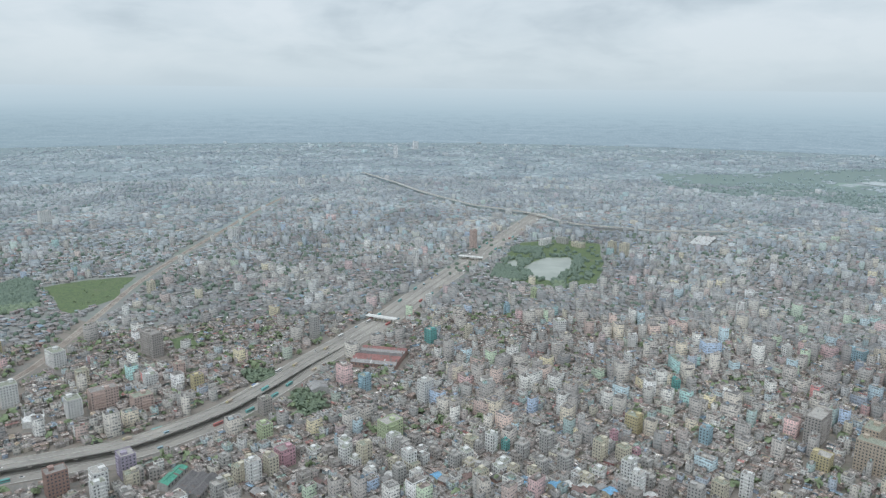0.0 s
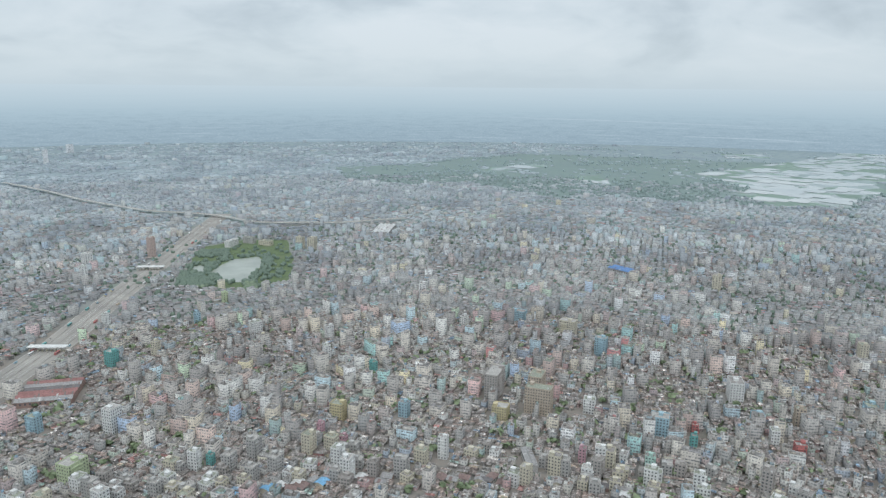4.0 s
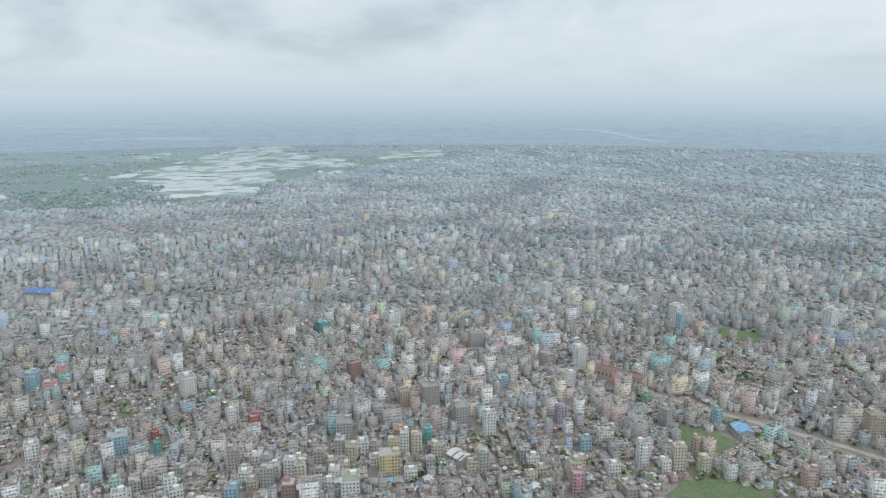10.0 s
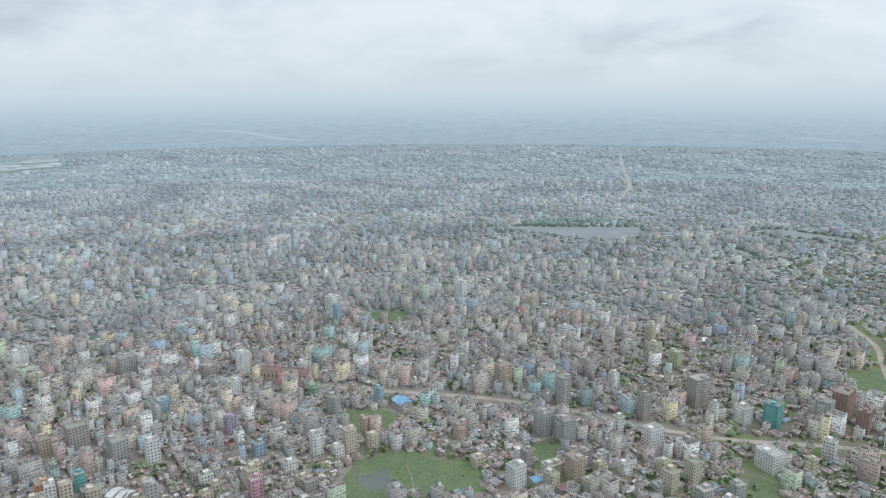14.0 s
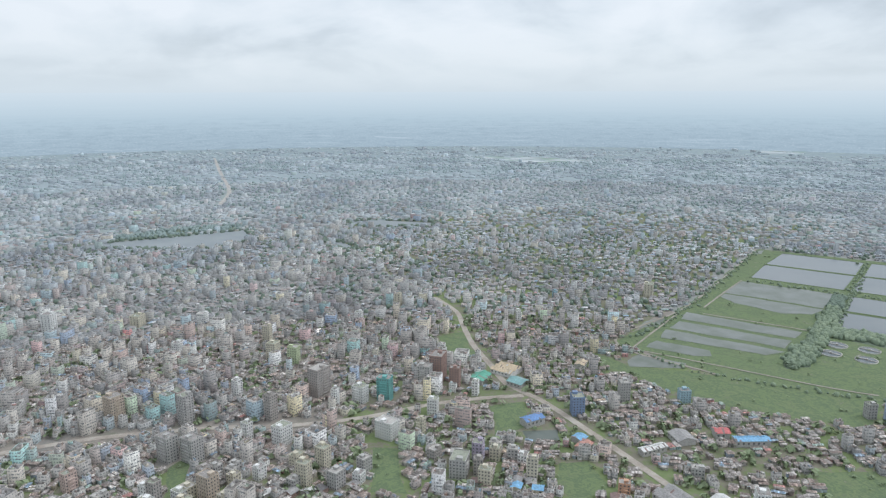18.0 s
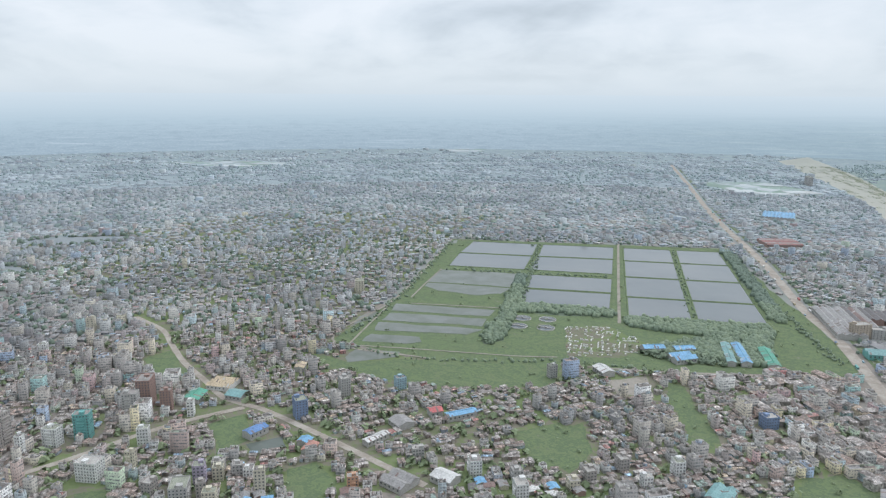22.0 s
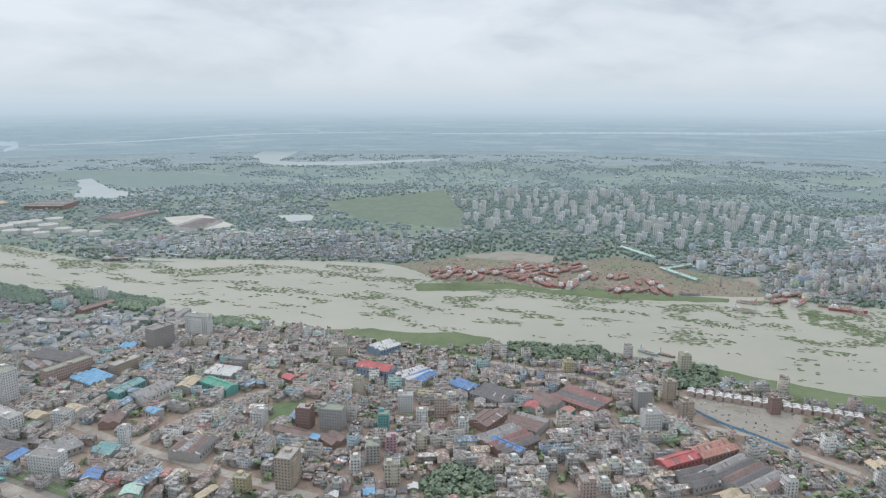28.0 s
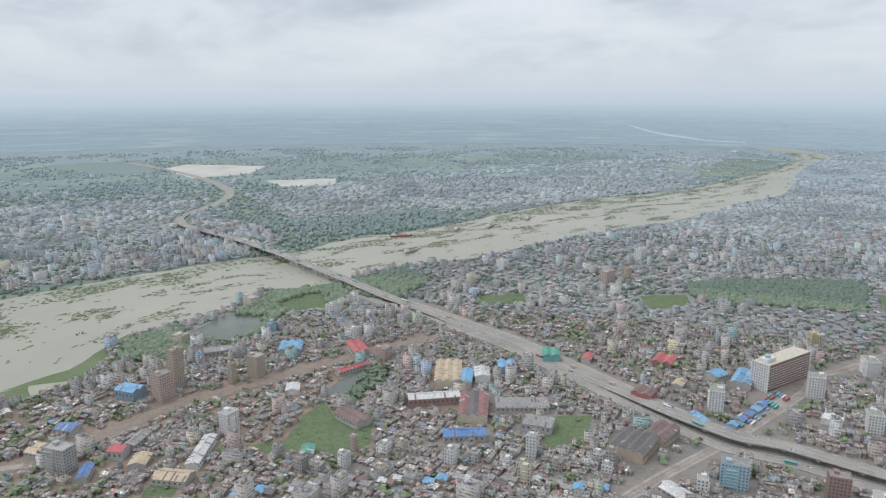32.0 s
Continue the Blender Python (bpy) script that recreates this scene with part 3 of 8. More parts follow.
# ---- the plan, in metres from below the camera ----
HIGHWAY = [(272, 1966), (59, 1404), (-23, 1191), (-80, 1032), (-127, 926), (-169, 836), (-202, 755), (-230, 696), (-271, 645), (-311, 610), (-400, 569), (-435, 543), (-497, 530), (-576, 523), (-670, 513), (-780, 499), (-868, 476), (-944, 457), (-1046, 424), (-1182, 392)]
BRIDGE = [(-1182, 392), (-1391, 343), (-1563, 299), (-1796, 224)]
APPROACH = [(-1796, 224), (-1903, 212), (-2006, 227), (-2104, 275), (-2205, 347), (-2328, 406), (-2486, 441), (-2689, 438), (-2939, 405), (-3249, 334), (-3699, 206)]
RAIL = [(-509, 2216), (-529, 1951), (-534, 1705), (-540, 1500), (-543, 1334), (-538, 1192), (-526, 1061), (-513, 931), (-504, 819), (-507, 759), (-486, 721), (-445, 562), (-423, 442), (-410, 384)]
LAGOON_ROAD = [(494, -3730), (311, -2888), (163, -2184), (17, -1611), (-57, -1258), (-101, -1104), (-143, -881), (-161, -788), (-183, -696), (-202, -618), (-227, -507)]
MILL_ROAD = [(-288, -738), (-303, -647), (-336, -515), (-359, -434)]
MILL_ROAD_B = [(-303, -647), (-373, -661), (-478, -653)]
COUNTRY_ROAD = [(882, -745), (797, -718), (749, -686), (671, -635), (596, -598), (546, -572), (490, -569), (402, -548), (335, -530), (257, -508)]
LANE_A = [(790, 20), (772, -26), (761, -58), (724, -164), (671, -257), (620, -325), (585, -393), (563, -466), (537, -522), (510, -563)]
DIRT_ROAD = [(-705, -95), (-722, -50), (-741, 0), (-775, 58), (-789, 134), (-814, 236), (-832, 319), (-845, 409)]
SITE_FENCE = [(-758, -259), (-743, -245), (-729, -211), (-723, -174), (-712, -132)]
RIVER_ROAD = [(-709, -564), (-724, -472), (-748, -382), (-713, -248), (-719, -173), (-706, -77)]
DYKE_ROAD = [(324, -1642), (245, -1268), (198, -1048)]
DYKE_EDGE = [(231, -843), (125, -870), (0, -917), (-92, -961)]
DYKE_EDGE_B = [(392, -787), (550, -794), (573, -1028), (698, -1523)]
DYKE_EDGE_C = [(590, -1237), (570, -1130), (549, -1031)]
DYKE_EDGE_D = [(559, -966), (537, -870), (515, -777)]
DYKE_EDGE_E = [(533, -1000), (394, -1039), (358, -1039)]
DYKE_EDGE_F = [(501, -789), (406, -816), (291, -847), (242, -867)]
HEDGE_A = [(489, -1552), (423, -1296), (362, -1053)]
HEDGE_B = [(579, -1248), (423, -1281), (272, -1322)]
HEDGE_C = [(198, -1627), (136, -1308), (93, -1102)]
HEDGE_D = [(684, -1492), (607, -1180), (558, -965), (544, -826)]
HEDGE_E = [(87, -1649), (11, -1354), (-62, -1113), (-95, -1007)]
HEDGE_F = [(533, -781), (390, -784), (234, -853), (125, -872)]
FAR_FLYOVER = [(-332, 2868), (-177, 2566), (-79, 2346), (22, 2170), (95, 2058), (181, 1985), (253, 1916), (296, 1835), (345, 1768), (445, 1726), (523, 1693), (694, 1687)]
FAR_ROAD = [(3657, -1554), (2865, -1245), (2377, -1057), (2080, -887)]
NEAR_BANK = [(11, -4247), (-247, -2833), (-309, -2046), (-414, -1581), (-499, -1290), (-559, -1107), (-595, -915), (-660, -783), (-679, -694), (-719, -591), (-786, -522), (-841, -412), (-869, -313), (-858, -258), (-858, -173), (-846, -172), (-866, -94), (-921, -22), (-1036, 22), (-1077, 107), (-1123, 184), (-1188, 261), (-1172, 347), (-1193, 396), (-1242, 528), (-1236, 717), (-1290, 911), (-1336, 1180), (-1357, 1391), (-1473, 1735), (-1561, 2075), (-1879, 2555), (-2168, 3057), (-2274, 3335), (-2524, 3552), (-2772, 3646), (-2993, 3678)]
FAR_BANK = [(-144, -4617), (-314, -3546), (-403, -2634), (-499, -2165), (-599, -1805), (-658, -1483), (-761, -1342), (-694, -1479), (-841, -1282), (-958, -1128), (-1036, -973), (-1017, -850), (-1067, -713), (-1100, -612), (-1131, -517), (-1251, -409), (-1307, -281), (-1287, -247), (-1354, -90), (-1421, 137), (-1443, 278), (-1451, 383), (-1515, 506), (-1539, 686), (-1578, 831), (-1679, 1104), (-1750, 1425), (-1766, 1800), (-1893, 2218), (-2200, 2942), (-2470, 3298), (-2807, 3498), (-3138, 3600)]
ZONE_MAT = [[(-660, -783), (-709, -725), (-734, -667), (-780, -620), (-794, -557), (-780, -519), (-711, -584), (-670, -686)], [(-921, -14), (-1041, 23), (-1024, 44), (-933, 40), (-886, 2)], [(-789, -622), (-784, -529), (-829, -496), (-740, -481), (-709, -564)], [(-907, -111), (-947, -42), (-1059, 37), (-1048, 112), (-981, 89), (-908, -5)], [(-883, -266), (-908, -84), (-860, -78), (-837, -168), (-819, -245)]]
ZONE_MAT += [[(-951, -843), (-1002, -796), (-1070, -715), (-1083, -620), (-1144, -578), (-1128, -526), (-1194, -507), (-1189, -437), (-1229, -362), (-1200, -353), (-1154, -423), (-1102, -502), (-1064, -591), (-1034, -690), (-958, -761), (-916, -812)]]
ZONE_LAGOON = [[(641, -1519), (492, -1556), (465, -1433), (620, -1394)], [(619, -1389), (464, -1427), (440, -1307), (590, -1270)], [(481, -1559), (325, -1599), (300, -1480), (454, -1436)], [(454, -1430), (299, -1474), (273, -1348), (432, -1309)], [(418, -1275), (266, -1312), (246, -1214), (397, -1178)], [(395, -1170), (245, -1207), (227, -1116), (370, -1081)], [(305, -1604), (205, -1629), (179, -1503), (278, -1478)], [(276, -1473), (178, -1497), (151, -1366), (248, -1342)], [(247, -1336), (150, -1360), (122, -1226), (218, -1203)], [(216, -1198), (121, -1221), (99, -1114), (193, -1091)], [(193, -1632), (104, -1655), (76, -1528), (168, -1505)], [(167, -1500), (75, -1523), (46, -1391), (141, -1368)], [(140, -1362), (45, -1386), (16, -1252), (113, -1229)], [(112, -1223), (15, -1247), (-9, -1140), (91, -1116)]]
ZONE_SHALLOW = [[(588, -1233), (442, -1269), (420, -1172), (574, -1138)], [(568, -1132), (419, -1164), (420, -1122), (456, -1095), (528, -1092), (562, -1110)], [(555, -988), (393, -1027), (389, -992), (545, -949)], [(541, -938), (388, -978), (382, -943), (531, -899)], [(530, -889), (376, -931), (388, -898), (517, -855)], [(513, -839), (442, -856), (429, -841), (443, -824), (508, -807)], [(573, -900), (564, -941), (549, -900), (560, -864)], [(501, -775), (439, -793), (435, -772), (483, -730), (496, -742)], [(690, -1493), (680, -1522), (667, -1479), (681, -1470)]]
ZONE_COMPOUND = [[(698, -1523), (90, -1702), (-25, -1304), (-107, -1074), (-117, -970), (123, -862), (231, -845), (392, -787), (550, -794), (573, -1028)]]
ZONE_POND = [[(155, 1332), (185, 1394), (213, 1429), (266, 1431), (261, 1364), (218, 1275), (197, 1243), (169, 1265), (163, 1307)], [(130, 1396), (152, 1407), (154, 1350), (128, 1331)], [(-1017, 108), (-1084, 175), (-1049, 224), (-989, 214), (-952, 144)], [(-729, 217), (-758, 247), (-779, 283), (-738, 268), (-713, 232)], [(581, -11), (590, -42), (563, -46), (556, -21)], [(453, -500), (432, -528), (414, -511), (430, -484)], [(1736, -344), (1717, -488), (1682, -629), (1655, -772), (1523, -709), (1507, -634), (1551, -566), (1608, -500), (1655, -456)], [(1588, -1022), (1550, -1109), (1417, -1196), (1390, -1154), (1480, -1041)], [(1399, -863), (1345, -874), (1277, -851), (1323, -837)]]
ZONE_WET = [[(2225, 2176), (2092, 1784), (1946, 1713), (1839, 1480), (2043, 1385), (2126, 1466), (2484, 1552), (2645, 1739), (2962, 1454), (3244, 1743), (3485, 2224), (4224, 2428), (4182, 2921), (3511, 2514), (2856, 2325)], [(1447, 2645), (1569, 2705), (1821, 2761), (1747, 2635), (1504, 2594)], [(1680, 2304), (1785, 2314), (1642, 2011), (1618, 2099)], [(3323, 1526), (3713, 1610), (4035, 1412), (3513, 1250), (3265, 1438)], [(3017, 2837), (3229, 2760), (3073, 2585), (2900, 2641)], [(1965, -4186), (1744, -4335), (1666, -4065), (1844, -4006)], [(2780, -2607), (2629, -2845), (2199, -2935), (2311, -2624)], [(302, -3032), (46, -3134), (-149, -2868), (8, -2720), (170, -2812)]]
ZONE_FAR_WATER = [[(-2508, -3482), (-2791, -3749), (-3058, -3666), (-2598, -3293), (-2396, -3102), (-2421, -2970), (-2767, -2705), (-3122, -2547), (-2987, -2473), (-2501, -2638), (-2235, -2854), (-2260, -3059)], [(-1047, -2489), (-1171, -2693), (-1294, -3005), (-1349, -3002), (-1251, -2647), (-1221, -2388), (-1119, -2370)], [(-1266, -1666), (-1340, -1597), (-1283, -1516), (-1221, -1554)]]
ZONE_GREEN = [[(-165, -1131), (-326, -1196), (-389, -1191), (-375, -1154), (-288, -1122), (-179, -1088)], [(-688, 1169), (-640, 1218), (-562, 1248), (-538, 1106), (-570, 1025)], [(-374, 912), (-354, 947), (-330, 898), (-351, 881)], [(101, 1271), (131, 1431), (181, 1572), (270, 1607), (354, 1567), (322, 1366), (270, 1219), (204, 1191), (150, 1233)], [(719, -6), (707, -50), (680, -55), (659, -18)], [(543, 14), (611, -11), (623, -61), (542, -59)], [(618, -197), (623, -221), (568, -195), (568, -176)], [(621, -61), (589, -99), (583, -124), (540, -116), (542, -61)], [(1069, -56), (1062, -114), (1012, -104), (1019, -54)], [(212, -647), (163, -692), (140, -634), (152, -583), (187, -605)], [(-43, -652), (-85, -695), (-103, -671), (-93, -617), (-60, -606)], [(557, -728), (484, -733), (392, -787), (231, -845), (224, -768), (338, -707), (489, -702)], [(66, -734), (35, -731), (30, -692), (52, -690)], [(525, -360), (509, -382), (441, -336), (463, -316)], [(383, -471), (367, -501), (327, -482), (332, -438), (359, -440)], [(515, -516), (499, -550), (458, -509), (462, -466)], [(726, -621), (721, -660), (623, -600), (650, -574)], [(217, -641), (189, -682), (140, -618), (179, -581)], [(-48, -674), (-107, -673), (-123, -617), (-145, -574), (-128, -549), (-44, -587)], [(100, -843), (78, -841), (27, -707), (56, -702)], [(-866, 807), (-835, 888), (-786, 856), (-793, 779)], [(-989, 569), (-968, 646), (-922, 623), (-943, 548)], [(-1107, 258), (-1143, 348), (-1044, 328), (-1060, 257)], [(-518, 370), (-560, 420), (-550, 455), (-506, 418), (-506, 377)], [(-633, 146), (-685, 178), (-708, 210), (-672, 218), (-643, 245), (-599, 225), (-588, 183)], [(-652, 110), (-639, 148), (-612, 163), (-623, 128)], [(-599, 16), (-621, 27), (-610, 47), (-587, 40)], [(-1554, -1763), (-1850, -1678), (-1669, -1307), (-1452, -1127), (-1361, -1405)], [(-454, -620), (-488, -603), (-466, -572), (-427, -586)], [(-4128, -112), (-3523, 315), (-3128, 212), (-3555, -145)], [(-1446, -1658), (-2049, -1678), (-1601, -1215), (-1422, -1287)], [(-1353, -3584), (-1754, -2944), (-1801, -2387), (-1301, -2541)], [(1290, -1466), (1289, -1643), (1041, -1318), (1056, -1231)], [(1262, -937), (1225, -1038), (1136, -977), (1172, -884)], [(1053, -1512), (1012, -1666), (925, -1579), (977, -1427)]]
ZONE_WOOD = [[(-884, 924), (-859, 1029), (-741, 1222), (-632, 1059), (-705, 980), (-803, 879)], [(-997, 105), (-1061, 171), (-1166, 265), (-1164, 386), (-1072, 374), (-1049, 254), (-970, 209), (-951, 136)], [(-1033, 35), (-1051, 105), (-940, 98), (-922, 48), (-948, 16)], [(-1164, 386), (-1219, 543), (-1106, 537), (-1038, 441), (-1079, 396)], [(-1798, 464), (-1809, 879), (-1621, 888), (-1539, 642), (-1613, 428)], [(-869, -313), (-883, -266), (-816, -249), (-783, -293)], [(-790, -525), (-855, -419), (-831, -374), (-783, -431), (-753, -500)], [(-517, -1284), (-560, -1205), (-589, -1088), (-546, -1055), (-496, -1173)], [(-563, -975), (-614, -915), (-608, -836), (-567, -905)], [(101, -1677), (74, -1653), (-33, -1164), (-16, -1157)], [(-174, 743), (-146, 767), (-122, 701), (-144, 688)], [(-243, 807), (-211, 817), (-197, 787), (-227, 774)], [(-430, -379), (-474, -381), (-484, -330), (-453, -321), (-419, -362)], [(-720, 234), (-781, 299), (-763, 315), (-714, 280), (-693, 238)], [(-2587, -1208), (-2960, -784), (-2763, -633), (-2383, -1068)], [(368, -1075), (221, -1107), (214, -1073), (357, -1036)], [(195, -1081), (-11, -1131), (-15, -1062), (92, -1043), (183, -1038)], [(66, -1040), (-11, -1059), (-18, -994), (-12, -950), (57, -924), (119, -919), (145, -931), (112, -989)], [(434, -1253), (420, -1256), (368, -1075), (332, -899), (345, -872), (367, -903), (368, -968), (399, -1102)], [(-374, -1592), (-435, -1564), (-452, -1435), (-480, -1315), (-462, -1211), (-434, -1252), (-410, -1354), (-370, -1450)], [(1780, -480), (1800, -640), (1745, -780), (1690, -760), (1700, -620), (1730, -500)], [(108, 1358), (133, 1323), (148, 1265), (134, 1233), (90, 1263)], [(150, 1512), (219, 1515), (202, 1439), (160, 1378), (156, 1417)], [(273, 1437), (285, 1437), (277, 1364), (264, 1355)], [(208, 1243), (222, 1236), (219, 1191), (190, 1190)], [(154, 1324), (170, 1298), (163, 1257), (149, 1273)]]
ZONE_LAWN = [[(146, 1473), (200, 1465), (179, 1393), (141, 1411)], [(234, 1276), (263, 1336), (294, 1329), (271, 1245), (222, 1236)], [(-1107, 258), (-1143, 348), (-1044, 328), (-1060, 257)], [(328, -789), (325, -790), (320, -772)]]
ZONE_TOWN = [[(-1322, -355), (-1392, -92), (-1464, 281), (-1597, 406), (-1872, 340), (-2263, 265), (-2437, 33), (-2402, -356), (-1801, -478)], [(-2368, 465), (-2713, 1428), (-2725, 3173), (-1797, 1831), (-1703, 1080), (-1839, 821), (-1815, 483)], [(-1762, -480), (-1896, -322), (-1827, -210), (-1382, -149), (-1314, -283), (-1267, -415), (-1401, -544)], [(-700, -1490), (-857, -1305), (-972, -1144), (-1070, -972), (-1240, -1090), (-1205, -1414), (-914, -1633), (-772, -1637)]]
ZONE_BUS_PARK = [[(-469, 574), (-497, 676), (-477, 680), (-443, 561)]]
ZONE_DUST = [[(-716, -569), (-758, -263), (-865, -57), (-912, 507), (-578, 338), (-516, -423)], [(-309, -998), (-571, -750), (-783, -431), (-930, -87), (-676, -52), (-247, -569)]]
ZONE_TOWN_GREEN = [[(846, -713), (1335, -867), (1571, -1024), (1323, -1714), (702, -1899), (722, -1572), (913, -1186)], [(509, -273), (643, -437), (846, -713), (913, -1186), (722, -1572), (545, -791), (420, -790), (144, -904), (95, -660)], [(633, 5), (742, -10), (674, -149), (559, -236), (545, -393), (417, -362)], [(360, -458), (467, -647), (338, -707), (123, -862), (-69, -911), (-121, -627)]]
ZONE_EARTH = [[(-3310, 313), (-3487, 435), (-3213, 739), (-2960, 609), (-2911, 380)], [(-2705, 619), (-2643, 884), (-2456, 810), (-2499, 631)], [(-1203, -925), (-1301, -872), (-1333, -745), (-1242, -746), (-1165, -836)], [(-1315, -432), (-1423, -371), (-1301, -327), (-1243, -396)], [(-773, -275), (-807, -222), (-809, -150), (-731, -142), (-713, -192), (-754, -261)], [(159, -820), (122, -853), (105, -793), (143, -779)], [(-1039, -1880), (-1140, -1839), (-1095, -1606), (-945, -1633)], [(265, -994), (211, -1029), (141, -971), (160, -903), (233, -877)]]
ZONE_YARD = [[(-1036, -973), (-1173, -933), (-1272, -710), (-1406, -660), (-1371, -366), (-1288, -314), (-1121, -512), (-1100, -612), (-1005, -799)]]
ZONE_TOWER = [[(-1751, -1441), (-2064, -1388), (-2413, -1103), (-2260, -624), (-2156, -372), (-1804, -282), (-1667, -490), (-1553, -605), (-1611, -904), (-1457, -1084)]]
ZONE_MARSHLAND = [[(847, 2733), (953, 2436), (1172, 2294), (1250, 1984), (1322, 1834), (1520, 1789), (1770, 1508), (2012, 1340), (2405, 1477), (2877, 1386), (3187, 1377), (3527, 1204), (4106, 1350), (3831, 1823), (4142, 2195), (4152, 2566), (2953, 3470), (1618, 3151), (1266, 2976), (922, 2964)], [(938, 2891), (1103, 2722), (1387, 2813), (1693, 2836), (1654, 2630), (1517, 2405), (1260, 2389), (958, 2306), (848, 2575)]]
ZONE_COUNTRY = [[(-1230, -3178), (-3635, -2358), (-2055, -1312), (-1361, -1163), (-1255, -1527), (-987, -1681), (-653, -1966), (-454, -2956)]]
